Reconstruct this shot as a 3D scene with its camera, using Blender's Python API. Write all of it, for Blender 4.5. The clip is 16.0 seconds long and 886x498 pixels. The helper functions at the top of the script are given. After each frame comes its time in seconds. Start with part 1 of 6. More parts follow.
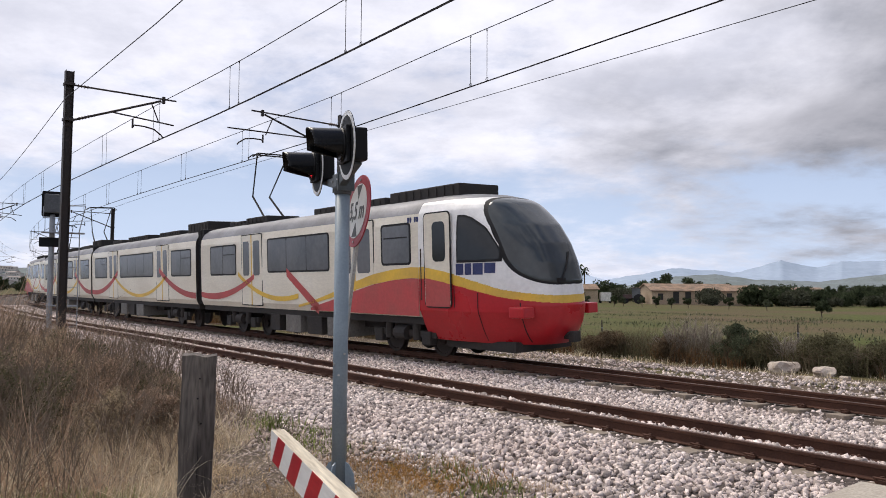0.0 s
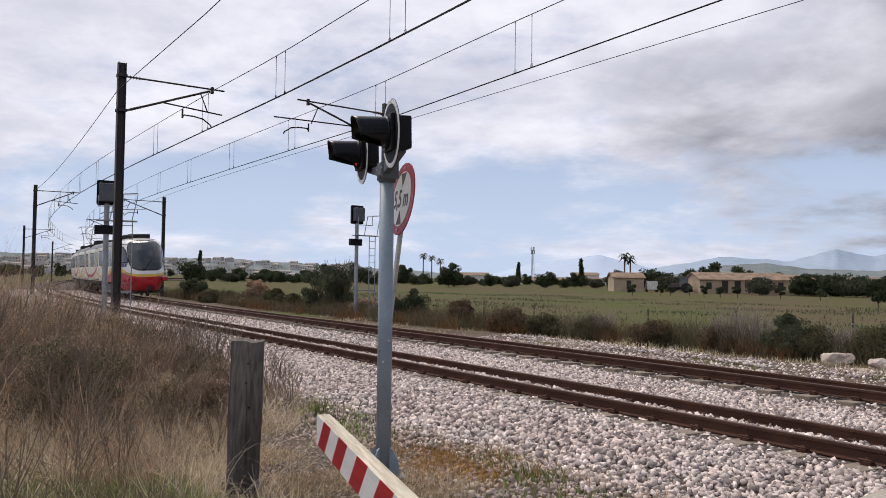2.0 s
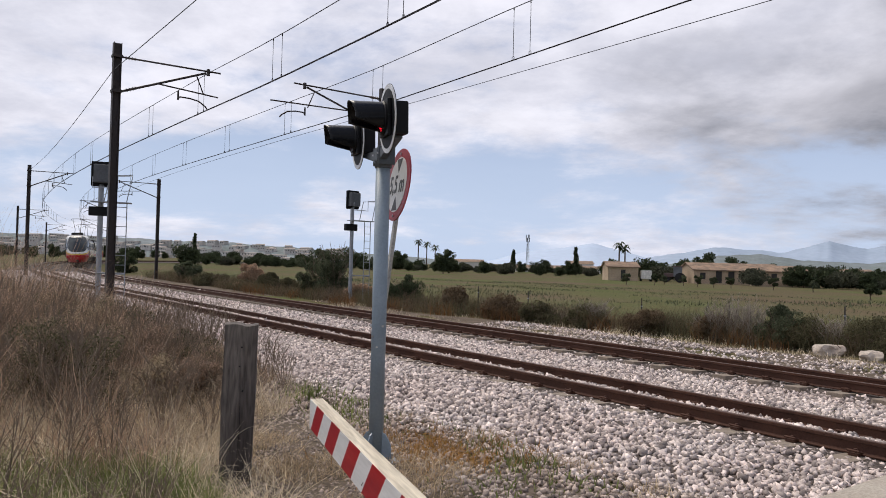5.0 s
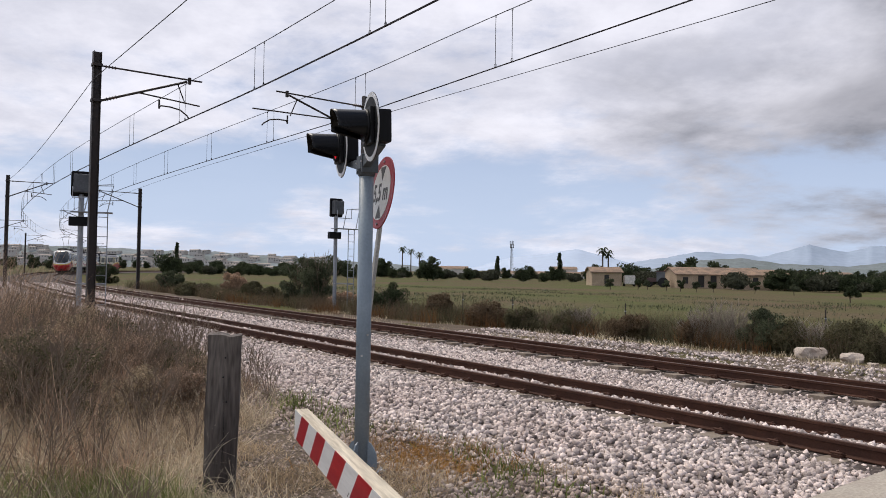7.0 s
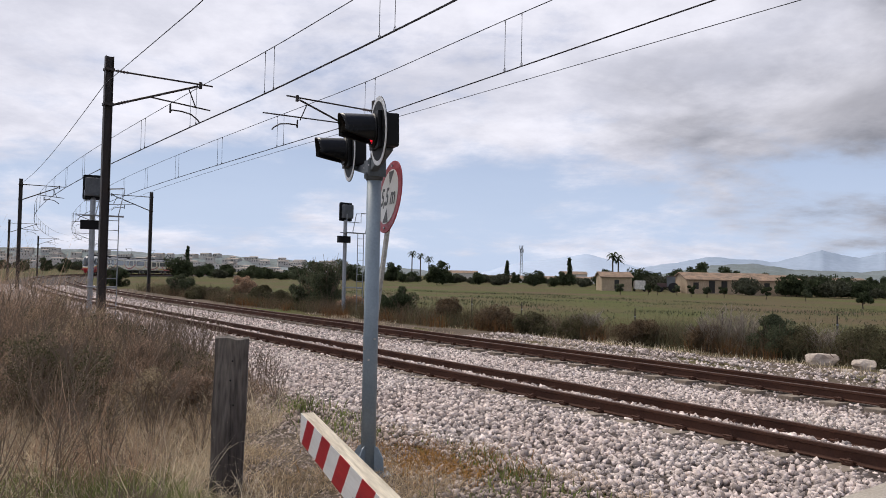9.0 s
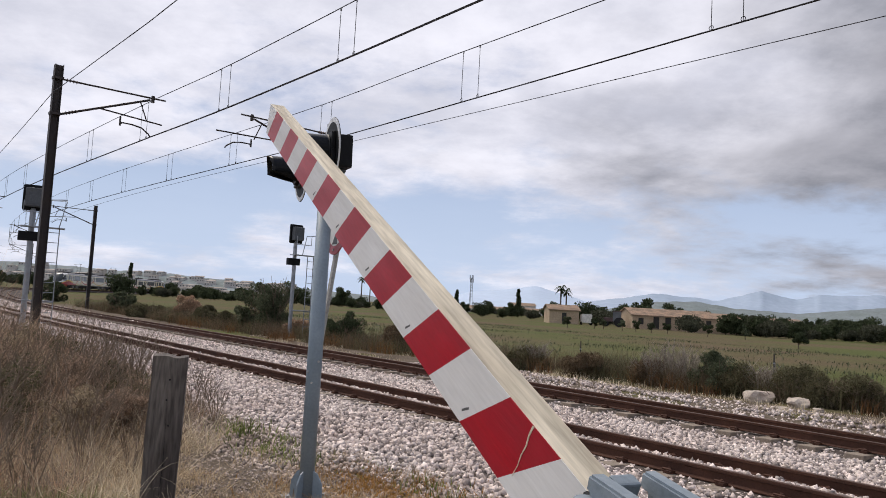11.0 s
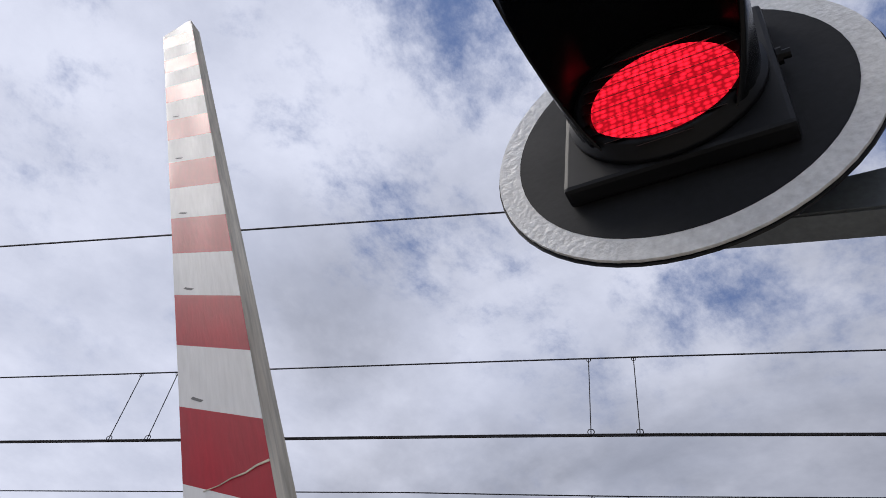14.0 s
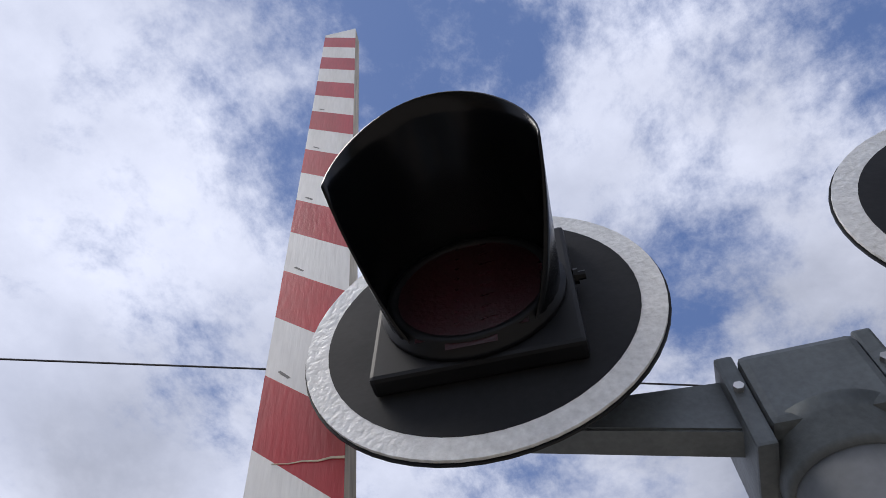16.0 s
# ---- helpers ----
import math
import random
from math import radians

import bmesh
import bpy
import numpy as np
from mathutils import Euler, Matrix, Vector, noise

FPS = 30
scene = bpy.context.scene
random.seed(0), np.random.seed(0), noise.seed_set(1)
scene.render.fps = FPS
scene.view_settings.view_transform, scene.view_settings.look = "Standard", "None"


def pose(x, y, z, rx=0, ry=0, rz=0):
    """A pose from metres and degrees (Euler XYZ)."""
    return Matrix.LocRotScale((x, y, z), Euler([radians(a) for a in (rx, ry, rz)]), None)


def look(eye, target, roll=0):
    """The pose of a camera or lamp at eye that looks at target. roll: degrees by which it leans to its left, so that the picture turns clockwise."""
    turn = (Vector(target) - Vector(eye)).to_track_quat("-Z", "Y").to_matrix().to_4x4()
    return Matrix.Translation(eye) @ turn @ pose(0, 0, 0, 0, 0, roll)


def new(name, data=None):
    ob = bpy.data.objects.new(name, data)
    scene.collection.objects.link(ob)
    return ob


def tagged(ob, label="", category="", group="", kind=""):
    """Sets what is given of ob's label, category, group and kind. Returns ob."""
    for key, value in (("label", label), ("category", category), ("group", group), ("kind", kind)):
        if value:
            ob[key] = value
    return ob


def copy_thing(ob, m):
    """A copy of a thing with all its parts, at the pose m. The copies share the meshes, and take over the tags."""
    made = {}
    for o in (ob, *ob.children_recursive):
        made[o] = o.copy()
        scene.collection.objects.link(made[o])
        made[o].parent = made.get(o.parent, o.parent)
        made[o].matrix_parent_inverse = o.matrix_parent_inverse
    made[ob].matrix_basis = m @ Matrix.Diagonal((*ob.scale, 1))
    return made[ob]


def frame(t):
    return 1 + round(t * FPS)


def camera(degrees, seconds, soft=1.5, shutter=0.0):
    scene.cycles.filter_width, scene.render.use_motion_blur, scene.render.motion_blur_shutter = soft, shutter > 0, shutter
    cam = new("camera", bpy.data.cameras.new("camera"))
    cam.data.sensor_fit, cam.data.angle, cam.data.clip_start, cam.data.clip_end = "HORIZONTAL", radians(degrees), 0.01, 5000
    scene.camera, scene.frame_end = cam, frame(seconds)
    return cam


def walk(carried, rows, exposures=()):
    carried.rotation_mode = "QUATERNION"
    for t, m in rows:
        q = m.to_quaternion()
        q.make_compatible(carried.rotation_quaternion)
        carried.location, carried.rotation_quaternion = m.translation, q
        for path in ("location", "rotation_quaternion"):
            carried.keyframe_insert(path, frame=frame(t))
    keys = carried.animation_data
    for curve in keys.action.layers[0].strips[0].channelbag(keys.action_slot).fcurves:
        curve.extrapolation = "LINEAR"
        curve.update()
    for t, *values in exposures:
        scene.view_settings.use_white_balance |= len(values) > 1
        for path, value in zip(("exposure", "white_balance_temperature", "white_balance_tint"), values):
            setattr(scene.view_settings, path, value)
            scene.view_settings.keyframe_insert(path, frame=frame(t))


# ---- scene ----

# ---------------- camera ----------------
EYE = 1.55
cam = camera(62.3, 16.0, soft=0.9)
WALK = [
    (0.0, 0, 0, 0, 93.06, -0.4, -1.79), (0.5, 0, 0, 0, 92.85, -0.5, -0.51), (1.0, 0, 0, 0, 92.62, -0.55, 0.49),
    (1.5, 0, 0, 0, 92.35, -0.58, 1.19), (2.0, 0, 0, 0, 92.08, -0.65, 1.63), (2.5, 0, 0, 0, 91.82, -0.77, 1.88),
    (3.0, 0, 0, 0, 91.52, -0.99, 2.12), (3.5, 0, 0, 0, 91.22, -1.24, 2.28), (4.0, 0, 0, 0, 91.0, -1.48, 2.25),
    (6.5, 0, 0.002, 0.004, 91.3, -1.06, -0.27), (7.0, -0.001, 0.003, 0.006, 91.6, -0.9, 0), (7.5, 0, 0.003, 0.006, 91.8, -0.87, 0.37),
    (8.0, 0.004, 0.004, 0.006, 91.86, -0.87, 0.65), (10.3, 0.038, 0.015, 0.002, 92.5, -1.9, 0.06), (10.5, 0.039, 0.015, -0.002, 92.73, -2.11, -0.63),
    (11.0, 0.034, 0.018, -0.017, 94.24, -3.15, -3.19),
    (11.5, 0.02, 0.004, -0.03, 97.37, -4.77, -7.39), (12.0, 0.012, 0.002, -0.042, 102.21, -6.27, -13.41),
    (12.3, -0.006, 0.0, -0.047, 107.13, -7.34, -18.03), (12.5, -0.022, -0.01, -0.045, 110.81, -7.89, -21.06),
    (12.8, -0.030, -0.002, -0.050, 117.18, -8.4, -25.87), (13.0, -0.026, 0.002, -0.056, 121.31, -8.75, -29.16),
    (13.5, -0.030, -0.034, -0.041, 130.58, -7.74, -37.14), (14.0, -0.031, -0.050, -0.030, 136.80, -6.68, -43.13),
    (14.5, -0.031, -0.063, -0.019, 141.56, -4.91, -47.43), (15.0, -0.034, -0.078, -0.011, 145.32, -3.64, -50.99),
    (15.5, -0.048, -0.085, -0.002, 147.89, -1.59, -54.51), (16.0, -0.050, -0.085, 0.004, 149.77, 0.43, -56.99),
]
walk(cam, [(t, pose(x, y, EYE + z, rx, ry, rz)) for t, x, y, z, rx, ry, rz in WALK],
     exposures=[(0.0, 0.16, 6500, 10), (1.2, 0.02, 6500, 10), (11.0, 0.02, 6500, 10), (12.4, -0.06, 6300, 10), (13.2, -0.22, 6150, 10), (15.0, -0.12, 6000, 10), (16.0, -0.02, 6000, 10)])

# ---------------- sky and sun ----------------
SUN_AZ, SUN_EL = radians(320), radians(55)      # bearing from +y clockwise, height


def build_world():
    w = bpy.data.worlds.new("world")
    scene.world = w
    w.use_nodes = True
    nt = w.node_tree
    nt.nodes.clear()
    N, L = nt.nodes.new, nt.links.new

    def math_node(op, a, b=None):
        m = N("ShaderNodeMath")
        m.operation = op
        for i, v in enumerate((a, b)):
            if v is None:
                continue
            if isinstance(v, (int, float)):
                m.inputs[i].default_value = v
            else:
                L(v, m.inputs[i])
        return m.outputs[0]

    def mix(fac, a, b):
        m = N("ShaderNodeMix")
        m.data_type = "RGBA"
        for sock, v in ((m.inputs[0], fac), (m.inputs[6], a), (m.inputs[7], b)):
            if isinstance(v, (int, float)):
                sock.default_value = v
            elif isinstance(v, tuple):
                sock.default_value = (*v, 1)
            else:
                L(v, sock)
        return m.outputs[2]

    def ramp(fac, stops):
        r = N("ShaderNodeValToRGB")
        r.color_ramp.interpolation = "EASE"
        for i, (p, v) in enumerate(stops):
            e = r.color_ramp.elements[i] if i < 2 else r.color_ramp.elements.new(p)
            e.position, e.color = p, (v, v, v, 1)
        L(fac, r.inputs[0])
        return r.outputs[0]

    def noise_tex(vec, scale, detail, rough, dist=0.0):
        n = N("ShaderNodeTexNoise")
        n.inputs["Scale"].default_value, n.inputs["Detail"].default_value = scale, detail
        n.inputs["Roughness"].default_value, n.inputs["Distortion"].default_value = rough, dist
        L(vec, n.inputs["Vector"])
        return n.outputs["Fac"]

    sky = N("ShaderNodeTexSky")
    sky.sky_type, sky.sun_disc = "NISHITA", False
    sky.sun_elevation, sky.sun_rotation = SUN_EL, SUN_AZ
    sky.air_density, sky.dust_density, sky.ozone_density = 1.0, 1.2, 1.5
    tc = N("ShaderNodeTexCoord")
    sep = N("ShaderNodeSeparateXYZ")
    L(tc.outputs["Generated"], sep.inputs[0])
    zz = math_node("ADD", math_node("MAXIMUM", sep.outputs[2], 0.0), 0.22)
    comb = N("ShaderNodeCombineXYZ")
    L(math_node("DIVIDE", sep.outputs[0], zz), comb.inputs[0])
    L(math_node("DIVIDE", sep.outputs[1], zz), comb.inputs[1])
    comb.inputs[2].default_value = CLOUD_SEED
    vec = comb.outputs[0]
    big = noise_tex(vec, 0.95, 11, 0.62, 0.15)
    # cloud deck thick over the middle of the sky, broken overhead and thin at the horizon
    thick = ramp(sep.outputs[2], [(0.0, 0.0), (0.11, 0.0), (0.20, 0.15), (0.5, 0.08), (0.72, 0.02), (1.0, 0.04)])
    shift = N("ShaderNodeVectorMath")
    shift.operation = "ADD"
    shift.inputs[1].default_value = TORN_OFFSET
    L(vec, shift.inputs[0])
    torn = math_node("MULTIPLY", math_node("SUBTRACT", noise_tex(shift.outputs[0], 2.3, 13, 0.68, 0.12), 0.5), ramp(sep.outputs[2], [(0.42, 0.0), (0.72, 1.0)]))
    clear = ramp(sep.outputs[2], [(0.09, 0.06), (0.17, 0.0)])
    cover = ramp(math_node("SUBTRACT", math_node("ADD", math_node("ADD", big, torn), thick), clear), CLOUD_COVER)
    side = math_node("MULTIPLY", sep.outputs[0], 0.50)
    low = ramp(sep.outputs[2], [(0.06, 0.0), (0.13, 0.05), (0.21, 0.17), (0.34, 0.16), (0.48, 0.04), (0.68, 0.0)])
    grey = ramp(math_node("ADD", math_node("ADD", noise_tex(vec, 0.75, 9, 0.55, 0.4), side), math_node("SUBTRACT", low, 0.10)), CLOUD_GREY)
    fine = ramp(noise_tex(vec, 2.2, 10, 0.62), [(0.3, 0.0), (0.7, 1.0)])
    lit = mix(fine, (6.4, 6.5, 7.5), (9.3, 9.25, 10.2))
    shade = mix(fine, (2.0, 2.1, 2.5), (4.0, 4.0, 4.5))
    cloud = mix(grey, lit, shade)
    hz = ramp(sep.outputs[2], [(0.0, 0.9), (0.45, 0.0)])
    blue = mix(0.7, sky.outputs[0], (0.95, 1.65, 3.9))
    base = mix(hz, blue, (5.8, 6.9, 8.9))
    veil = mix(0.04, base, lit)
    col = mix(cover, veil, cloud)
    bg = N("ShaderNodeBackground")
    bg.inputs[1].default_value = 0.1
    L(col, bg.inputs[0])
    out = N("ShaderNodeOutputWorld")
    L(bg.outputs[0], out.inputs[0])


CLOUD_SEED, TORN_OFFSET = 8.2, (-2.0, 5.0, 7.0)
CLOUD_COVER = [(0.40, 0.0), (0.60, 1.0)]
CLOUD_GREY = [(0.50, 0.0), (0.84, 1.0)]
build_world()
sun = new("sun", bpy.data.lights.new("sun", "SUN"))
sun.data.energy, sun.data.angle, sun.data.color = 2.7, radians(30), (1.0, 0.90, 0.78)
sd = Vector((math.sin(SUN_AZ) * math.cos(SUN_EL), math.cos(SUN_AZ) * math.cos(SUN_EL), math.sin(SUN_EL)))
sun.matrix_world = look(tuple(sd * 50), (0, 0, 0))


# ---------------- materials ----------------
def surf(name, base, rough=0.7, metal=0.0, alt=None, s1=1.5, s2=30.0, amt=0.55, grain=0.25, bump=0.15, stretch=(1, 1, 1), spec=0.4, rvar=0.15,
         random_piece=0.0):
    """Procedural surface: base colour drifting to alt at scale s1, grain at scale s2, relief and gloss variation."""
    m = bpy.data.materials.new(name)
    m.use_nodes = True
    nt = m.node_tree
    b = nt.nodes["Principled BSDF"]
    N, L = nt.nodes.new, nt.links.new
    tc, mp = N("ShaderNodeTexCoord"), N("ShaderNodeMapping")
    mp.inputs["Scale"].default_value = stretch
    L(tc.outputs["Object"], mp.inputs[0])
    n1, n2 = N("ShaderNodeTexNoise"), N("ShaderNodeTexNoise")
    for n, s, d in ((n1, s1, 5), (n2, s2, 4)):
        n.inputs["Scale"].default_value, n.inputs["Detail"].default_value = s, d
        L(mp.outputs[0], n.inputs["Vector"])
    alt = alt or tuple(c * 0.6 for c in base)
    r1 = N("ShaderNodeMapRange")
    r1.inputs[1].default_value, r1.inputs[2].default_value = 0.35, 0.65
    r1.inputs[3].default_value, r1.inputs[4].default_value = 0, amt
    L(n1.outputs[0], r1.inputs[0])
    mx = N("ShaderNodeMix")
    mx.data_type = "RGBA"
    mx.inputs[6].default_value, mx.inputs[7].default_value = (*base, 1), (*alt, 1)
    L(r1.outputs[0], mx.inputs[0])
    g = N("ShaderNodeMapRange")
    g.inputs[1].default_value, g.inputs[2].default_value = 0.25, 0.75
    g.inputs[3].default_value, g.inputs[4].default_value = 1 - grain, 1 + grain
    L(n2.outputs[0], g.inputs[0])
    vm = N("ShaderNodeVectorMath")
    vm.operation = "SCALE"
    L(mx.outputs[2], vm.inputs[0])
    L(g.outputs[0], vm.inputs["Scale"])
    last = vm.outputs[0]
    if random_piece:
        gi = N("ShaderNodeNewGeometry")
        rr = N("ShaderNodeMapRange")
        rr.inputs[3].default_value, rr.inputs[4].default_value = 1 - random_piece, 1 + random_piece
        L(gi.outputs["Random Per Island"], rr.inputs[0])
        v2 = N("ShaderNodeVectorMath")
        v2.operation = "SCALE"
        L(last, v2.inputs[0])
        L(rr.outputs[0], v2.inputs["Scale"])
        last = v2.outputs[0]
    L(last, b.inputs["Base Color"])
    rg = N("ShaderNodeMapRange")
    rg.inputs[3].default_value, rg.inputs[4].default_value = max(0.03, rough - rvar), min(1, rough + rvar)
    L(n1.outputs[0], rg.inputs[0])
    L(rg.outputs[0], b.inputs["Roughness"])
    b.inputs["Metallic"].default_value = metal
    b.inputs["Specular IOR Level"].default_value = spec
    if bump:
        bp = N("ShaderNodeBump")
        bp.inputs["Strength"].default_value, bp.inputs["Distance"].default_value = bump, 0.01
        L(n2.outputs[0], bp.inputs["Height"])
        L(bp.outputs[0], b.inputs["Normal"])
    return m


def glow(name, col, strength):
    m = bpy.data.materials.new(name)
    m.use_nodes = True
    b = m.node_tree.nodes["Principled BSDF"]
    b.inputs["Base Color"].default_value = (*col, 1)
    b.inputs["Emission Color"].default_value = (*col, 1)
    b.inputs["Emission Strength"].default_value = strength
    b.inputs["Roughness"].default_value = 0.3
    return m


def foliage(name, c1, c2, rough=0.75):
    """Leaf colour varying leaf by leaf and over the plant."""
    m = surf(name, c1, rough, alt=c2, s1=0.9, s2=14, amt=0.9, grain=0.3, bump=0, random_piece=0.45, spec=0.05)
    nt = m.node_tree
    b, out = nt.nodes["Principled BSDF"], nt.nodes["Material Output"]
    tr, mx = nt.nodes.new("ShaderNodeBsdfTranslucent"), nt.nodes.new("ShaderNodeMixShader")
    mx.inputs[0].default_value = 0.38        # thin leaves and stalks let light through
    nt.links.new(b.inputs["Base Color"].links[0].from_socket, tr.inputs["Color"])
    nt.links.new(b.outputs[0], mx.inputs[1])
    nt.links.new(tr.outputs[0], mx.inputs[2])
    nt.links.new(mx.outputs[0], out.inputs["Surface"])
    return m


M_RUST = surf("rail_rust", (0.085, 0.036, 0.021), 0.85, 0.0, alt=(0.042, 0.021, 0.015), s1=2, s2=60)
M_RAILTOP = surf("rail_top", (0.13, 0.075, 0.052), 0.6, 0.4, alt=(0.07, 0.04, 0.03), s1=3, s2=40)
M_CONC = surf("sleeper_concrete", (0.26, 0.215, 0.17), 0.9, alt=(0.17, 0.135, 0.10), s1=4, s2=80, bump=0.3)
M_STONE = surf("ballast_stone", (0.56, 0.49, 0.455), 0.95, alt=(0.42, 0.34, 0.305), s1=0.7, s2=25, bump=0.3, random_piece=0.6, spec=0.1)
M_GRAVEL = surf("soil_gravel", (0.40, 0.335, 0.29), 0.95, alt=(0.29, 0.22, 0.18), s1=0.9, s2=25, bump=0.3, random_piece=0.5, spec=0.1)
# bed colour is darkened to paint the shade in gaps between the stones
M_BED = surf("bed_gap_shade", (0.12, 0.10, 0.09), 0.95, alt=(0.06, 0.05, 0.045), s1=14, s2=45, amt=0.9, grain=0.45, bump=0.9, spec=0.05)
M_GROUND = surf("field_soil_grass", (0.085, 0.098, 0.036), 0.95, alt=(0.118, 0.088, 0.058), s1=0.06, s2=5, amt=1.0, grain=0.35, bump=0.5, spec=0.02)
M_SOIL = surf("dry_soil", (0.15, 0.12, 0.095), 0.95, alt=(0.09, 0.072, 0.052), s1=1.4, s2=22, amt=0.8, grain=0.4, bump=0.7, spec=0.05)
M_ROAD = surf("sandy_concrete", (0.40, 0.36, 0.30), 0.92, alt=(0.30, 0.25, 0.2), s1=1.2, s2=50, bump=0.3)
M_ASPH = surf("asphalt", (0.055, 0.055, 0.058), 0.9, alt=(0.09, 0.085, 0.08), s1=2, s2=90, bump=0.5)
M_STEEL = surf("dark_steel", (0.045, 0.04, 0.04), 0.6, 0.4, alt=(0.07, 0.055, 0.045), s1=2, s2=40)
M_GALV = surf("galvanised", (0.33, 0.35, 0.37), 0.5, 0.6, alt=(0.24, 0.25, 0.27), s1=6, s2=60)
M_BLUEGREY = surf("blue_grey_paint", (0.25, 0.31, 0.355), 0.45, alt=(0.19, 0.24, 0.28), s1=3, s2=50, amt=0.7, grain=0.1, bump=0.05)
M_ARMGREY = surf("dark_grey_casting", (0.10, 0.115, 0.125), 0.5, 0.2, alt=(0.07, 0.08, 0.088), s1=9, s2=90, amt=0.8, grain=0.15, bump=0.1)
M_POSTGREY = surf("grey_paint", (0.17, 0.175, 0.18), 0.5, alt=(0.13, 0.135, 0.14), s1=4, s2=60, amt=0.7, grain=0.1, bump=0.05)
M_CAST = surf("cast_grey", (0.24, 0.285, 0.32), 0.5, 0.1, alt=(0.17, 0.21, 0.245), s1=7, s2=90, amt=0.8, grain=0.12, bump=0.12)
M_BLACK = surf("black_plastic", (0.004, 0.0045, 0.006), 0.5, alt=(0.007, 0.0075, 0.009), s1=4, s2=60, grain=0.1, bump=0.0, spec=0.22)
M_HOOD = surf("black_gloss_hood", (0.003, 0.0035, 0.0045), 0.24, alt=(0.006, 0.0065, 0.008), s1=4, s2=60, grain=0.1, bump=0.0, spec=0.2, rvar=0.05)
M_DISC = surf("black_board", (0.011, 0.012, 0.014), 0.6, alt=(0.016, 0.017, 0.019), s1=5, s2=70, grain=0.15, bump=0.05, spec=0.15)
M_RIM = surf("reflective_rim", (0.68, 0.69, 0.69), 0.4, alt=(0.50, 0.51, 0.51), s1=30, s2=85, amt=0.4, grain=0.15, bump=0.3, spec=0.4)
M_WIRE = surf("wire_copper_dark", (0.035, 0.033, 0.035), 0.6, 0.3)
M_INSUL = surf("insulator", (0.10, 0.06, 0.05), 0.35)
M_OLDWOOD = surf("old_sleeper_wood", (0.155, 0.135, 0.118), 0.95, alt=(0.06, 0.05, 0.045), s1=6, s2=45, amt=1.0, grain=0.55, bump=0.7, stretch=(1, 1, 0.12))
M_PINE = surf("pine_board", (0.60, 0.54, 0.42), 0.75, alt=(0.36, 0.31, 0.23), s1=13, s2=70, amt=0.9, grain=0.3, bump=0.2, stretch=(0.08, 1, 1))
M_WHITE = surf("barrier_white", (0.66, 0.66, 0.65), 0.52, alt=(0.55, 0.54, 0.52), s1=3, s2=30, amt=0.6, grain=0.08, bump=0.08, stretch=(0.3, 1, 3), spec=0.28)
M_RED = surf("barrier_red", (0.36, 0.007, 0.018), 0.42, alt=(0.26, 0.016, 0.026), s1=3, s2=30, amt=0.7, grain=0.12, bump=0.1, stretch=(0.4, 1, 3), spec=0.2)
M_SIGNWHITE = surf("sign_white", (0.70, 0.70, 0.68), 0.5, alt=(0.55, 0.55, 0.52), s1=5, s2=40, amt=0.5, grain=0.06, bump=0.02)
M_SIGNRED = surf("sign_red", (0.34, 0.035, 0.05), 0.5, alt=(0.26, 0.04, 0.05), s1=5, s2=40, amt=0.6, grain=0.08, bump=0.02)
M_INK = surf("sign_ink", (0.10, 0.10, 0.10), 0.6)
M_BONE = surf("zinc_post", (0.40, 0.39, 0.36), 0.6, 0.2, alt=(0.30, 0.28, 0.25), s1=5, s2=50)
M_BRASS = surf("dull_brass", (0.30, 0.25, 0.14), 0.45, 0.7)
M_BOLT = surf("bolt_steel", (0.5, 0.5, 0.5), 0.35, 0.9)


# ---------------- mesh helpers ----------------
def part(name, bm, material, parent=None, label="", smooth=False):
    me = bpy.data.meshes.new(name)
    bmesh.ops.recalc_face_normals(bm, faces=bm.faces)
    bm.to_mesh(me)
    bm.free()
    me.materials.append(material)
    if smooth:
        me.shade_smooth()
    ob = new(name, me)
    ob.parent = parent
    if label:
        ob["label"] = label
    return ob


def thing(name, m, label, category, group="", kind=""):
    ob = new(name)
    ob.matrix_world = m
    ob.empty_display_size = 0.2
    return tagged(ob, label, category, group, kind)


def box(bm, x0, x1, y0, y1, z0, z1, m=None, bevel=0.0):
    g = bmesh.ops.create_cube(bm, size=1)["verts"]
    for v in g:
        v.co = Vector(((x0 + x1) / 2 + v.co.x * (x1 - x0), (y0 + y1) / 2 + v.co.y * (y1 - y0), (z0 + z1) / 2 + v.co.z * (z1 - z0)))
        if m:
            v.co = m @ v.co
    if bevel:
        es = {e for v in g for e in v.link_edges}
        bmesh.ops.bevel(bm, geom=list(es), offset=bevel, segments=2, affect="EDGES", profile=0.6)
    return g


def rod(bm, a, b, r, r2=None, n=8, caps=True):
    a, b = Vector(a), Vector(b)
    r2 = r if r2 is None else r2
    d = (b - a).normalized()
    u = d.cross(Vector((0, 0, 1)) if abs(d.z) < 0.95 else Vector((1, 0, 0))).normalized()
    w = d.cross(u)
    ra = [bm.verts.new(a + (u * math.cos(i * 2 * math.pi / n) + w * math.sin(i * 2 * math.pi / n)) * r) for i in range(n)]
    rb = [bm.verts.new(b + (u * math.cos(i * 2 * math.pi / n) + w * math.sin(i * 2 * math.pi / n)) * r2) for i in range(n)]
    for i in range(n):
        bm.faces.new((ra[i], ra[(i + 1) % n], rb[(i + 1) % n], rb[i]))
    if caps:
        bm.faces.new(ra[::-1])
        bm.faces.new(rb)


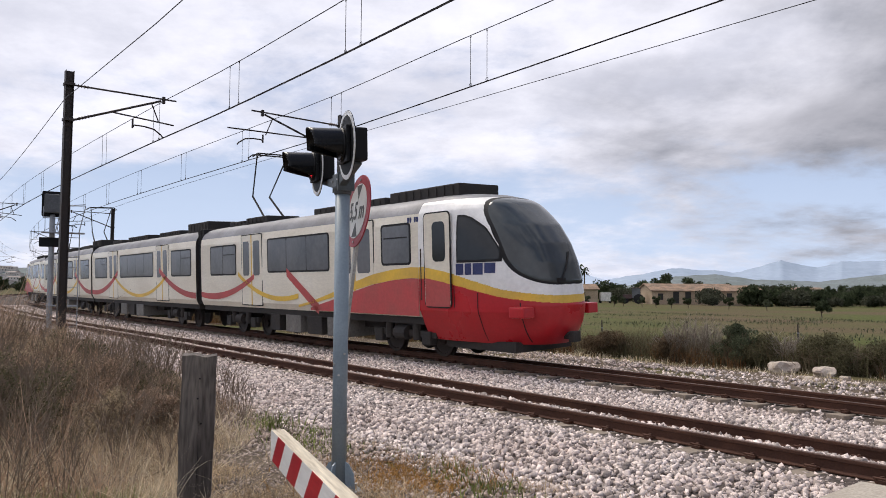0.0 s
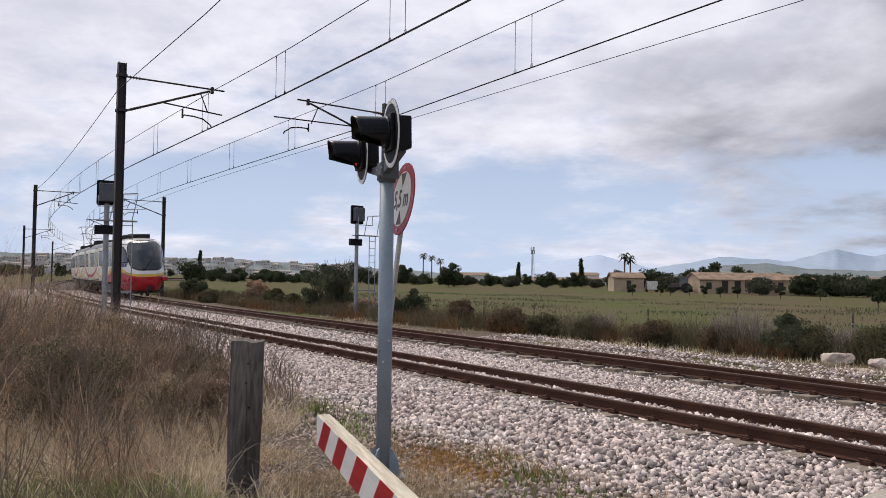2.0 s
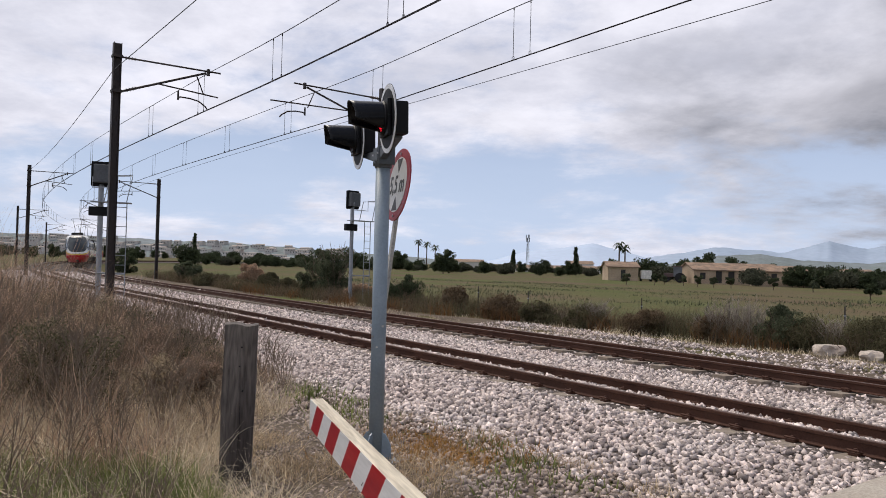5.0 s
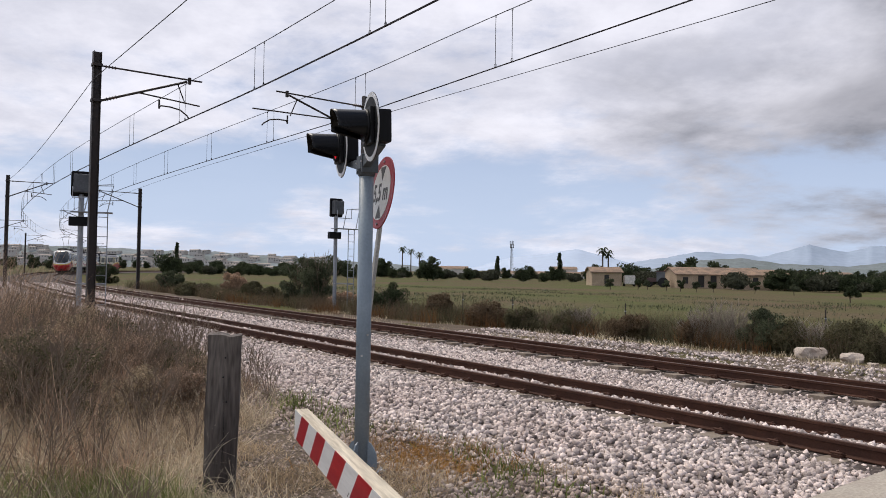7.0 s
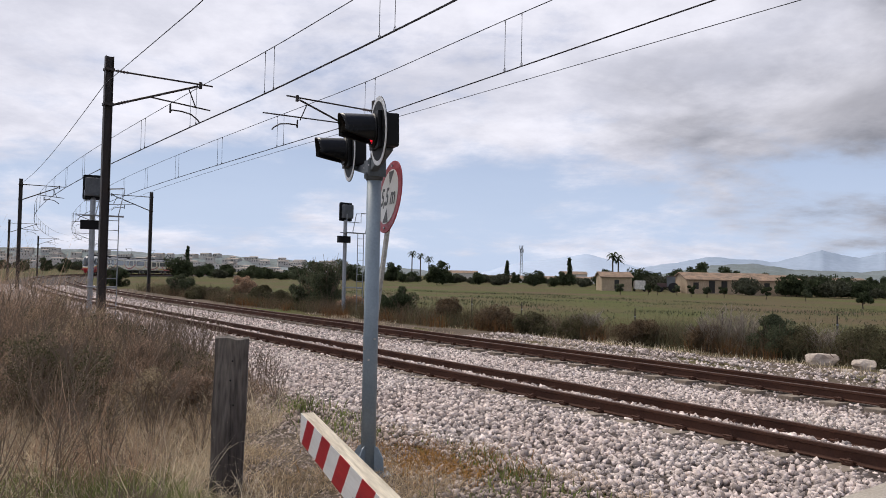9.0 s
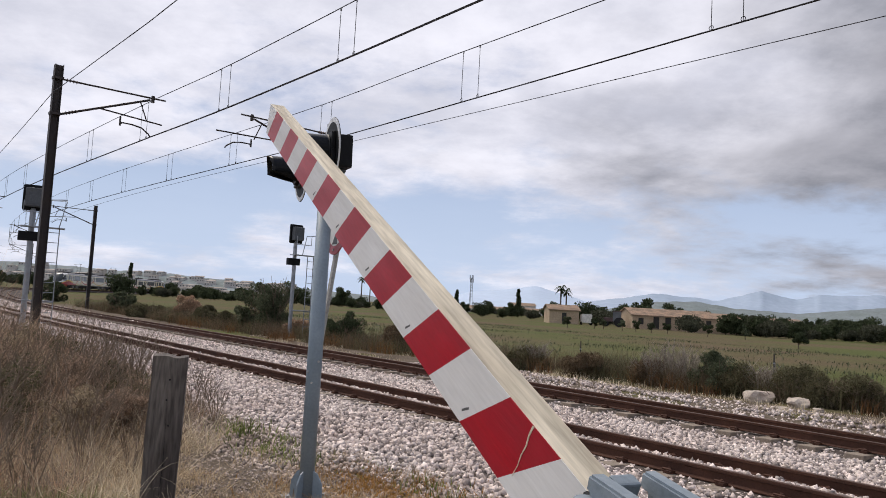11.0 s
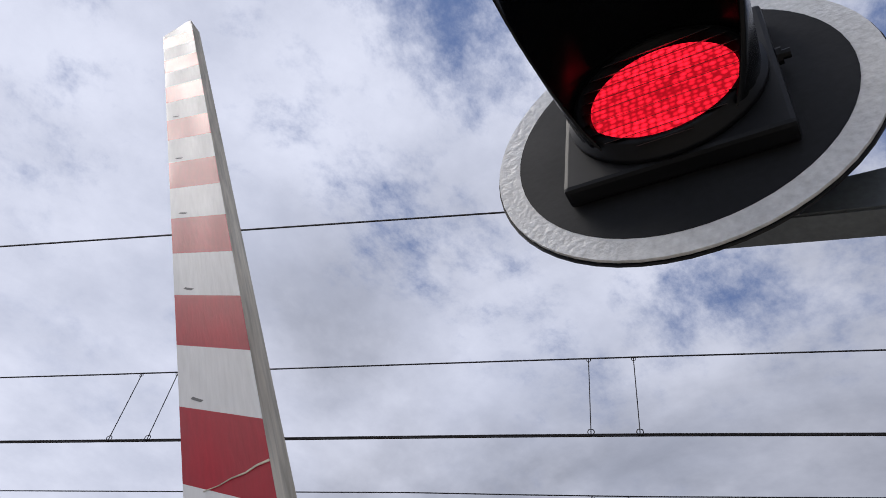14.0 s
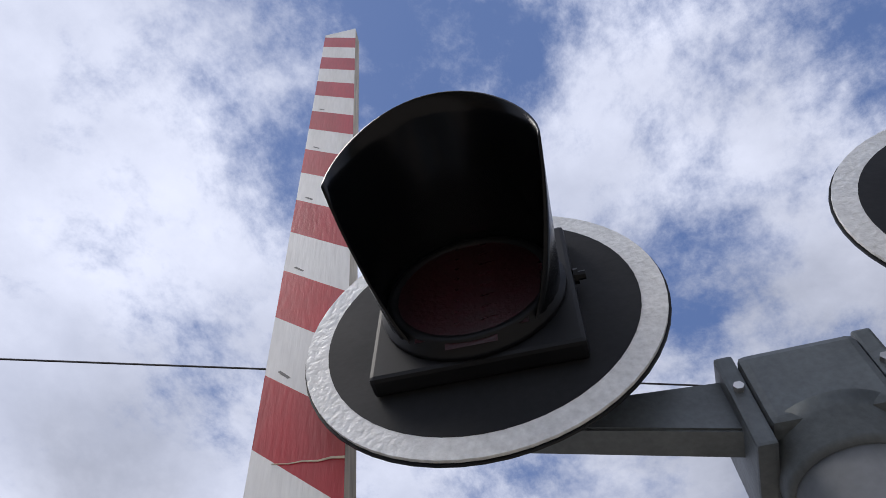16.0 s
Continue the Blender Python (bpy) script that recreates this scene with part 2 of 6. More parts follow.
def pipe(bm, pts, r, n=6):
    """A round bar through points, one skin."""
    pts = [Vector(p) for p in pts]
    rings, u = [], None
    for i, p in enumerate(pts):
        d = (pts[min(i + 1, len(pts) - 1)] - pts[max(i - 1, 0)]).normalized()
        u = d.cross(Vector((0, 0, 1)) if abs(d.z) < 0.9 else Vector((1, 0, 0))).normalized() if u is None else (u - d * u.dot(d)).normalized()
        w = d.cross(u)
        rings.append([bm.verts.new(p + (u * math.cos(k * 2 * math.pi / n) + w * math.sin(k * 2 * math.pi / n)) * r) for k in range(n)])
    for a, b in zip(rings, rings[1:]):
        for k in range(n):
            bm.faces.new((a[k], a[(k + 1) % n], b[(k + 1) % n], b[k]))
    bm.faces.new(rings[0][::-1])
    bm.faces.new(rings[-1])


def extrude_poly(bm, pts, vec):
    """A prism from a ring of points along vec."""
    vec = Vector(vec)
    a = [bm.verts.new(Vector(p)) for p in pts]
    b = [bm.verts.new(Vector(p) + vec) for p in pts]
    n = len(a)
    bm.faces.new(a[::-1])
    bm.faces.new(b)
    for i in range(n):
        bm.faces.new((a[i], a[(i + 1) % n], b[(i + 1) % n], b[i]))


def lathe(bm, prof, n=24, m=None):
    """Turn (radius, height) pairs about z."""
    rings = []
    for r, z in prof:
        ring = []
        for k in range(n):
            a = 2 * math.pi * k / n
            c = Vector((r * math.cos(a), r * math.sin(a), z))
            ring.append(bm.verts.new(m @ c if m else c))
        rings.append(ring)
    for a, b in zip(rings, rings[1:]):
        for k in range(n):
            bm.faces.new((a[k], a[(k + 1) % n], b[(k + 1) % n], b[k]))
    if prof[0][0] > 0:
        bm.faces.new(rings[0][::-1])
    if prof[-1][0] > 0:
        bm.faces.new(rings[-1])


def raw(name, verts, faces, material, label="", category="", kind="stuff", parent=None):
    me = bpy.data.meshes.new(name)
    me.from_pydata(verts, [], faces)
    me.materials.append(material)
    ob = new(name, me)
    ob.parent = parent
    return tagged(ob, label, category, "", kind) if category or kind else ob


def batch(name, V, F, material, label, category, kind="stuff", parent=None):
    """One mesh from arrays of triangles."""
    me = bpy.data.meshes.new(name)
    V, F = np.asarray(V, np.float32), np.asarray(F, np.int32)
    me.vertices.add(len(V))
    me.vertices.foreach_set("co", V.ravel())
    me.loops.add(F.size)
    me.loops.foreach_set("vertex_index", F.ravel())
    me.polygons.add(len(F))
    me.polygons.foreach_set("loop_start", np.arange(0, F.size, F.shape[1], dtype=np.int32))
    me.update(calc_edges=True)
    me.validate()
    me.materials.append(material)
    ob = new(name, me)
    ob.parent = parent
    return tagged(ob, label, category, "", kind)


# ---------------- the line of the railway ----------------
H0 = radians(127.6)
NEAR, FAR = 7.78, 11.5        # centre lines, from the camera's foot
TV, NV = Vector((math.cos(H0), math.sin(H0), 0)), Vector((math.sin(H0), -math.cos(H0), 0))


def bend(s):
    """Curvature to the right at s metres along the line."""
    return float(np.interp(s, (25.7, 40.7, 90.6, 110.6, 130, 150), (0, 0.00257, 0.00257, 0.00134, 0.00134, 0.0061)))


def make_line():
    step, s0, s1 = 0.5, -80.0, 330.0
    out, p, h, s = {}, NV * 0.0, H0, 0.0
    ss, pp, hh = [], [], []
    while s <= s1:
        ss.append(s), pp.append((p.x, p.y)), hh.append(h)
        h -= bend(s) * step
        p = p + Vector((math.cos(h), math.sin(h), 0)) * step
        s += step
    a = np.arange(s0, 0, step)
    return (np.concatenate([a, ss]), np.concatenate([np.array([(TV.x * q, TV.y * q) for q in a]), pp]), np.concatenate([np.full(len(a), H0), hh]))


LINE_S, LINE_P, LINE_H = make_line()


def on(s, d, z=0.0):
    """The point s along the line and d to its right (the camera stands at s 0, d 0)."""
    h = np.interp(s, LINE_S, LINE_H)
    return Vector((np.interp(s, LINE_S, LINE_P[:, 0]) + math.sin(h) * d, np.interp(s, LINE_S, LINE_P[:, 1]) - math.cos(h) * d, z))


def heading(s):
    return float(np.interp(s, LINE_S, LINE_H))


def stations(a, b, step):
    out, s = [], a
    while s < b:
        out.append(s)
        s += step if s < 60 else step * 2
    return out + [b]


def strip(name, profile, s_list, material, label, category, kind="structure", parent=None, closed=False):
    """Sweep a (d, z) profile along the line."""
    V, F, n = [], [], len(profile)
    for s in s_list:
        V += [tuple(on(s, d, z)) for d, z in profile]
    for i in range(len(s_list) - 1):
        for k in range(n if closed else n - 1):
            k2 = (k + 1) % n
            F.append((i * n + k, i * n + k2, (i + 1) * n + k2, (i + 1) * n + k))
    return raw(name, V, F, material, label, category, kind, parent)


CANT = 0.06


def ground_z(x, y):
    d = x * NV.x + y * NV.y
    s = x * TV.x + y * TV.y
    bump = 0.05 * noise.noise(Vector((x * 0.5, y * 0.5, 0))) + 0.02 * noise.noise(Vector((x * 2.3, y * 2.3, 3)))
    if d < 4.6:
        z = -0.06 - 0.15 * min(1, max(0, (s - 1.5) / 3.5))
        z += 0.25 * min(1.0, max(0, (s - 9) / 14)) * min(1, max(0, (4.0 - d) / 4))
    elif d < 15:
        z = -0.06 - 0.15 * min(1, max(0, (s - 1.5) / 3.5))
        z += (-0.40 - z) * min(1, (d - 4.6) / 1.6)
    else:
        z = -0.36 - 0.7 * min(1, (d - 15) / 110)
    return z + bump * min(1, 0.3 + abs(d) / 20)


def build_ground():
    rad = [0.0]
    r = 0.5
    while r < 4500:
        rad.append(r)
        r *= 1.09 if r > 6 else 1.13
    na = 150
    V, F = [(0, 0, ground_z(0, 0))], []
    for r in rad[1:]:
        for k in range(na):
            a = 2 * math.pi * k / na
            V.append((r * math.cos(a), r * math.sin(a), ground_z(r * math.cos(a), r * math.sin(a))))
    for k in range(na):
        F.append((0, 1 + k, 1 + (k + 1) % na))
    for i in range(len(rad) - 2):
        for k in range(na):
            a, b = 1 + i * na + k, 1 + i * na + (k + 1) % na
            F.append((a, a + na, b + na, b))
    ob = raw("ground", V, F, M_GROUND, "green and dry field reaching to the horizon", "ground", "structure")
    ob.data.shade_smooth()
    # bare soil beside the line
    ss = stations(-40, 90, 1.0)
    prof = [(d, None) for d in (-6, -4, -2, 0, 1, 2, 3, 4, 5, 6, 6.6)]
    V, F, n = [], [], len(prof)
    for s in ss:
        for d, _ in prof:
            p = on(s, d)
            V.append((p.x, p.y, ground_z(p.x, p.y) + (0.012 if -5.9 < d < 6.5 else -0.03)))
    for i in range(len(ss) - 1):
        for k in range(n - 1):
            F.append((i * n + k, i * n + k + 1, (i + 1) * n + k + 1, (i + 1) * n + k))
    raw("soil_verge", V, F, M_SOIL, "dry brown soil beside the railway line", "ground", "structure").data.shade_smooth()


build_ground()
FULL = stations(-70, 300, 2.0)
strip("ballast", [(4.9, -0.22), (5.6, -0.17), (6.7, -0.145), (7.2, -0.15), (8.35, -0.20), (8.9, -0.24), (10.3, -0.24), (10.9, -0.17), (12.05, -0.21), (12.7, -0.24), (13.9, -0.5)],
      FULL, M_BED, "ballast bed under both tracks, coloured dark as shade between the stones", "ballast")
RAIL = [(-0.065, -0.14), (0.065, -0.14), (0.065, -0.128), (0.012, -0.115), (0.012, -0.04), (0.034, -0.03), (0.034, -0.002), (0.03, 0.0),
        (-0.03, 0.0), (-0.034, -0.002), (-0.034, -0.03), (-0.012, -0.04), (-0.012, -0.115), (-0.065, -0.128)]


def build_track(centre, label):
    for off, z in ((-0.53, 0.0), (0.53, -CANT)):
        strip("rail", [(centre + off + d, z + h) for d, h in RAIL], FULL, M_RUST, label, "rail", "structure", closed=True)
        strip("rail_head", [(centre + off + d, z + h) for d, h in ((-0.026, 0.003), (0.026, 0.003))], FULL, M_RAILTOP, "worn brown running surface on the rail", "rail", "structure")


build_track(NEAR, "rusty brown steel rail of the near track")
build_track(FAR, "rusty brown steel rail of the far track")


# ---------------- level-crossing lights ----------------
def face_pose(x, y, z, nx, ny):
    """Pose whose +y looks along (nx, ny)."""
    return pose(x, y, z, 0, 0, math.degrees(math.atan2(-nx, ny)))


M_LENS_OFF = surf("lens_dark_red", (0.026, 0.003, 0.006), 0.3, alt=(0.014, 0.002, 0.003), s1=12, s2=120, grain=0.2, bump=0.15, spec=0.6)


def led_material():
    """Red diode array: bright points on a glowing field."""
    m = glow("lens_lit_red", (1.0, 0.012, 0.03), 1.0)
    nt = m.node_tree
    tc, v, r = nt.nodes.new("ShaderNodeTexCoord"), nt.nodes.new("ShaderNodeTexVoronoi"), nt.nodes.new("ShaderNodeMapRange")
    v.inputs["Scale"].default_value = 75
    v.inputs["Randomness"].default_value = 0.35
    for i, q in ((1, 0.15), (2, 0.65), (3, 2.6), (4, 0.45)):
        r.inputs[i].default_value = q
    nt.links.new(tc.outputs["Object"], v.inputs["Vector"])
    nt.links.new(v.outputs["Distance"], r.inputs[0])
    nt.links.new(r.outputs[0], nt.nodes["Principled BSDF"].inputs["Emission Strength"])
    return m


M_LED = led_material()
SLATS = []      # (added slat, lamp side, rest pose, open angle)


def visor(bm, r0, r1, length, n=28):
    """Long hood: a tapering tube whose underside is cut away towards the front."""
    rows, k = 9, n
    grid_o, grid_i = [], []
    for j in range(rows):
        f = j / (rows - 1)
        r = r0 + (r1 - r0) * f
        open_half = radians(42 + 42 * f ** 0.8)
        ro, ri = [], []
        for i in range(k + 1):
            a = -math.pi / 2 + open_half + (2 * math.pi - 2 * open_half) * i / k
            y = length * f * (1.0 - 0.06 * math.cos(a * 2))
            drop = -0.02 * f
            ro.append(bm.verts.new((r * math.cos(a), y, r * math.sin(a) + drop)))
            ri.append(bm.verts.new(((r - 0.004) * math.cos(a), y, (r - 0.004) * math.sin(a) + drop)))
        grid_o.append(ro), grid_i.append(ri)
    for j in range(rows - 1):
        for i in range(k):
            bm.faces.new((grid_o[j][i], grid_o[j][i + 1], grid_o[j + 1][i + 1], grid_o[j + 1][i]))
            bm.faces.new((grid_i[j][i], grid_i[j + 1][i], grid_i[j + 1][i + 1], grid_i[j][i + 1]))
    for i in range(k):
        bm.faces.new((grid_o[-1][i], grid_o[-1][i + 1], grid_i[-1][i + 1], grid_i[-1][i]))
    for j in range(rows - 1):
        for e in (0, k):
            bm.faces.new((grid_o[j][e], grid_o[j + 1][e], grid_i[j + 1][e], grid_i[j][e]))


def disc(bm, r, y0, y1, inner=0.0, n=56):
    """Flat disc or ring about the y axis between y0 and y1."""
    prof = [(inner, y0), (r, y0), (r, y1), (inner, y1)] if inner else [(0.0001, y0), (r, y0), (r, y1), (0.0001, y1)]
    if inner:
        prof.append((inner, y0))
    lathe(bm, prof, n, pose(0, 0, 0, -90, 0, 0))


def lamp_head(parent, x, z, phase, size=1.0, hood=0.33, tilt=80):
    """One lamp: round board with pale rim, square housing, lens and hood, as parts of the light."""
    set_in = pose(x, 0, z, -2.0, -2.3, 0)
    at = set_in @ Matrix.Scale(size, 4)

    def put(name, bm, mat, label="", under=None, smooth=False):
        bmesh.ops.transform(bm, matrix=at, verts=bm.verts)
        return part(name, bm, mat, under or parent, label, smooth)
    bm = bmesh.new()
    disc(bm, 0.271, 0.0, 0.006)
    board = put("backboard", bm, M_DISC, "round black sheet backboard")
    bm = bmesh.new()
    disc(bm, 0.312, -0.001, 0.005, 0.271)
    put("rim", bm, M_RIM, "pale grey reflective rim with water drops", board)
    bm = bmesh.new()
    disc(bm, 0.316, -0.006, -0.002, 0.20)
    put("rim_back", bm, M_BLACK, "", board)
    bm = bmesh.new()
    box(bm, -0.170, 0.170, 0.006, 0.045, -0.162, 0.165, bevel=0.008)
    box(bm, -0.15, 0.15, -0.16, -0.006, -0.15, 0.15, bevel=0.02)
    house = put("housing", bm, M_BLACK, "square black plastic lamp housing")
    bm = bmesh.new()
    lathe(bm, [(0.158, 0.044), (0.158, 0.056), (0.150, 0.060), (0.150, 0.064), (0.143, 0.066), (0.143, 0.071), (0.136, 0.073), (0.126, 0.070), (0.122, 0.05)], 40, pose(0, 0, 0, -90, 0, 0))
    put("bezel", bm, M_BLACK, "", house, True)
    bm = bmesh.new()
    rod(bm, (-0.170, 0.03, 0.02), (-0.190, 0.03, 0.02), 0.008)
    rod(bm, (-0.170, 0.03, 0.02), (-0.178, 0.03, 0.02), 0.014)
    put("wing_screw", bm, M_BLACK, "", house)
    bm = bmesh.new()
    disc(bm, 0.119, 0.050, 0.056)
    put("diode_plate", bm, M_LED, "red diode array behind the added slats", house)
    # added slats block the diodes' glow between flashes and pass for the unlit lens
    for k in range(9):
        zk = -0.1363 + 0.0303 * k
        w = math.sqrt(max(0.0012, 0.128 ** 2 - max(0.0, abs(zk) - 0.015) ** 2))
        bm = bmesh.new()
        box(bm, -w, w, -0.0003, 0.0003, -0.0160, 0.0160)
        bmesh.ops.transform(bm, matrix=Matrix.Scale(size, 4), verts=bm.verts)
        slat = part("flash_cover_slat", bm, M_LENS_OFF, house, "added dark red slat covering the diodes between flashes")
        rest = set_in @ pose(0, 0.068 * size, zk * size)
        slat.matrix_local = rest
        SLATS.append((slat, phase, rest, tilt))
    bm = bmesh.new()
    visor(bm, 0.150, 0.166, hood)
    bmesh.ops.transform(bm, matrix=pose(0, 0.06, 0), verts=bm.verts)
    put("visor", bm, M_HOOD, "long black hood over the lens", None, True)


def crossing_light(m, lamp_z, half, half2, size, rad, label, PO=0.15, hood=0.33, tilt=80, k=1.0, paint=M_BLUEGREY):
    """Tubular post, cast saddle on its top, box-section arm and two lamps; k scales the saddle."""
    t = thing("crossing_light", m, label, "crossing light", "crossing lights")
    zc0, zc1 = lamp_z - 0.40 * k, lamp_z - 0.19 * k
    bm = bmesh.new()
    lathe(bm, [(rad, 0.02), (rad, zc0 + 0.03)], 40, pose(0, -PO, 0))
    part("post", bm, paint, t, "grey painted steel tube", True)
    bm = bmesh.new()
    box(bm, -0.18, 0.18, -PO - 0.18, -PO + 0.18, 0.0, 0.022, bevel=0.004)
    foot = part("base_plate", bm, M_GALV, t)
    for a in (0, 90, 180, 270):
        bm = bmesh.new()
        r = pose(0, -PO, 0, 0, 0, a + 45)
        extrude_poly(bm, [r @ Vector(q) for q in ((0.055, -0.006, 0.02), (0.16, -0.006, 0.02), (0.15, -0.006, 0.16), (0.10, -0.006, 0.24), (0.06, -0.006, 0.26))], r.to_3x3() @ Vector((0, 0.012, 0)))
        part("gusset", bm, M_BLUEGREY, foot)
        bm = bmesh.new()
        c = Vector((0.15 * math.cos(radians(a)), -PO + 0.15 * math.sin(radians(a)), 0.02))
        rod(bm, c, c + Vector((0, 0, 0.035)), 0.014, n=6)
        part("bolt", bm, M_BOLT, foot)
    yb = -PO + 0.03
    for reach in (half, -half2):
        bm = bmesh.new()
        q = 1 if reach > 0 else -1
        extrude_poly(bm, [(q * 0.08, yb + 0.03, lamp_z - 0.208 * k), (reach, yb + 0.03, lamp_z - 0.172 * k), (reach + q * 0.05, yb + 0.03, lamp_z - 0.172 * k), (reach + q * 0.05, yb + 0.03, lamp_z - 0.195 * k), (q * 0.08, yb + 0.03, lamp_z - 0.332 * k)], (0, -0.065, 0))
        bmesh.ops.bevel(bm, geom=list(bm.edges), offset=0.004, segments=2, affect="EDGES")
        part("arm", bm, M_ARMGREY, t, "dark grey tapering bracket arm")
    bm = bmesh.new()
    box(bm, -0.095 * k, 0.095 * k, -PO - 0.095 * k, -PO + 0.095 * k, zc0 + 0.05 * k, zc1, bevel=0.014)
    clamp = part("clamp", bm, M_ARMGREY, t, "grey cast saddle clamp")
    for sg in (-1, 1):
        bm = bmesh.new()
        x0, x1 = sorted((sg * 0.096 * k, sg * 0.128 * k))
        box(bm, x0, x1, -PO - 0.10 * k, -PO + 0.088 * k, zc0 + 0.02 * k, zc1 + 0.012 * k, bevel=0.006)
        part("flange", bm, M_ARMGREY, clamp)
        bm = bmesh.new()
        x = sg * 0.112 * k
        rod(bm, (x, -PO + 0.087 * k, zc1 - 0.07 * k), (x, -PO + 0.098 * k, zc1 - 0.07 * k), 0.009, n=6)
        part("bolt", bm, M_BOLT, clamp)
    bm = bmesh.new()
    lathe(bm, [(rad + 0.004, zc0 - 0.01), (rad + 0.012, zc0), (rad + 0.014, zc0 + 0.05 * k), (rad + 0.03, zc0 + 0.07 * k)], 40, pose(0, -PO, 0))
    part("sleeve", bm, M_ARMGREY, clamp, "", True)
    for x, side_no in ((-half2, 1), (half, 0)):
        lamp_head(t, x, lamp_z, side_no, size, hood, tilt)
    for j in range(5):
        bm = bmesh.new()
        a = radians(35 + 40 * j)
        c = Vector((rad * math.cos(a), -PO + rad * math.sin(a), 1.0 + 0.09 * ((j * 2) % 3)))
        rod(bm, c, c + Vector((math.cos(a) * 0.012, math.sin(a) * 0.012, 0)), 0.010, n=6)
        part("bolt", bm, M_BOLT, t)
    return t


FN = Vector((-0.9407, -0.3385, 0))
crossing_light(face_pose(-0.685, 6.42, -0.20, FN.x, FN.y) @ pose(0, 0.11, 0), 2.89, 0.58, 0.56, 0.88, 0.064,
               "blue-grey post with two hooded red crossing lights beside the track", PO=0.11, hood=0.29, k=0.8)
LAMP_DIR = Vector((-0.9514, -0.3079, 0))
base = Vector((0.684, 0.297, 0)) + Vector((0.3079, -0.9514, 0)) * 0.508
crossing_light(face_pose(base.x, base.y, -0.06, LAMP_DIR.x, LAMP_DIR.y), 2.766, 0.508, 0.53, 1.12, 0.088,
               "grey post with two hooded crossing lights beside the barrier", hood=0.28, tilt=34.6, paint=M_POSTGREY)


# ---------------- height-limit sign ----------------
def text_bm(body, size, depth):
    cu = bpy.data.curves.new("text", "FONT")
    cu.body, cu.size, cu.extrude, cu.align_x, cu.align_y = body, size, depth, "CENTER", "CENTER"
    cu.offset = size * 0.018
    ob = bpy.data.objects.new("text", cu)
    scene.collection.objects.link(ob)
    me = bpy.data.meshes.new_from_object(ob.evaluated_get(bpy.context.evaluated_depsgraph_get()))
    bm = bmesh.new()
    bm.from_mesh(me)
    bpy.data.objects.remove(ob)
    bpy.data.curves.remove(cu)
    bpy.data.meshes.remove(me)
    return bm


def height_sign(m):
    t = thing("height_sign", m, "round red-rimmed height limit sign on a leaning zinc post", "road sign")
    bm = bmesh.new()
    extrude_poly(bm, [(-0.03, -0.045, -1.72), (0.03, -0.045, -1.72), (0.03, -0.045, 0.2), (-0.03, -0.045, 0.2)], (0, 0.03, 0))
    part("post", bm, M_BONE, t, "flat pale grey zinc post")
    bm = bmesh.new()
    disc(bm, 0.335, -0.012, 0.0)
    plate = part("plate", bm, M_SIGNRED, t, "red painted round plate")
    bm = bmesh.new()
    disc(bm, 0.255, 0.0, 0.003)
    part("white_field", bm, M_SIGNWHITE, plate)
    for z, k in ((0.185, 1), (-0.185, -1)):
        bm = bmesh.new()
        extrude_poly(bm, [(-0.075, 0.003, z + 0.055 * k), (0.075, 0.003, z + 0.055 * k), (0.0, 0.003, z - 0.075 * k)], (0, 0.002, 0))
        part("arrow", bm, M_INK, plate)
    bm = text_bm("5,5 m", 0.20, 0.001)
    bmesh.ops.transform(bm, matrix=pose(0, 0.005, -0.005, 90, 0, 180) @ Matrix.Diagonal((0.92, 1.15, 1, 1)), verts=bm.verts)
    part("lettering", bm, M_INK, plate, "dark figures reading 5,5 m")
    for z in (0.29, -0.29):
        bm = bmesh.new()
        rod(bm, (0, 0.0, z), (0, 0.01, z), 0.012, n=6)
        part("bolt", bm, M_BOLT, plate)


height_sign(face_pose(-0.58, 6.70, 2.25, -0.92, -0.39) @ pose(0, 0, 0, 6.5, 0, 0))


# ---------------- wooden post ----------------
def wooden_post():
    t = thing("wooden_post", pose(-1.72, 5.77, -0.18, 0.5, 1.0, 14), "weathered grey square timber post in dry grass", "post")
    bm = bmesh.new()
    box(bm, -0.125, 0.125, -0.085, 0.085, 0, 1.205)
    bmesh.ops.subdivide_edges(bm, edges=bm.edges, cuts=7, use_grid_fill=True)
    for v in bm.verts:
        n = noise.noise(Vector((v.co.x * 9, v.co.y * 9, v.co.z * 2.5)))
        v.co.x += 0.008 * n
        v.co.y += 0.008 * noise.noise(Vector((v.co.x * 7 + 5, v.co.y * 9, v.co.z * 3)))
        if v.co.z > 1.14:
            v.co.z += 0.02 * noise.noise(Vector((v.co.x * 12, v.co.y * 12, 9))) - 0.035 * max(0, v.co.x) * 2
    part("timber", bm, M_OLDWOOD, t)
    for x, z in ((0.01, 1.03), (0.0, 0.88), (0.03, 0.69)):
        bm = bmesh.new()
        rod(bm, (x, -0.0805, z), (x, -0.092, z), 0.007, n=8)
        part("nail_hole", bm, M_BLACK, t)
    bm = bmesh.new()
    extrude_poly(bm, [(0.01, -0.089, 0.72), (0.016, -0.089, 0.4), (0.005, -0.089, 0.05), (0.02, -0.089, 0.4)], (0, 0.008, 0))
    part("crack", bm, M_BLACK, t)


wooden_post()

# ---------------- barrier ----------------
M_RUBBERISH = surf("edge_rubber", (0.014, 0.014, 0.015), 0.75)
ARM_AT = Vector((0.874, 0.099, EYE - 0.5015))
Z_TOP, Z_BOT, STEP = -0.392, -0.573, 0.2201
TIP = 4.92


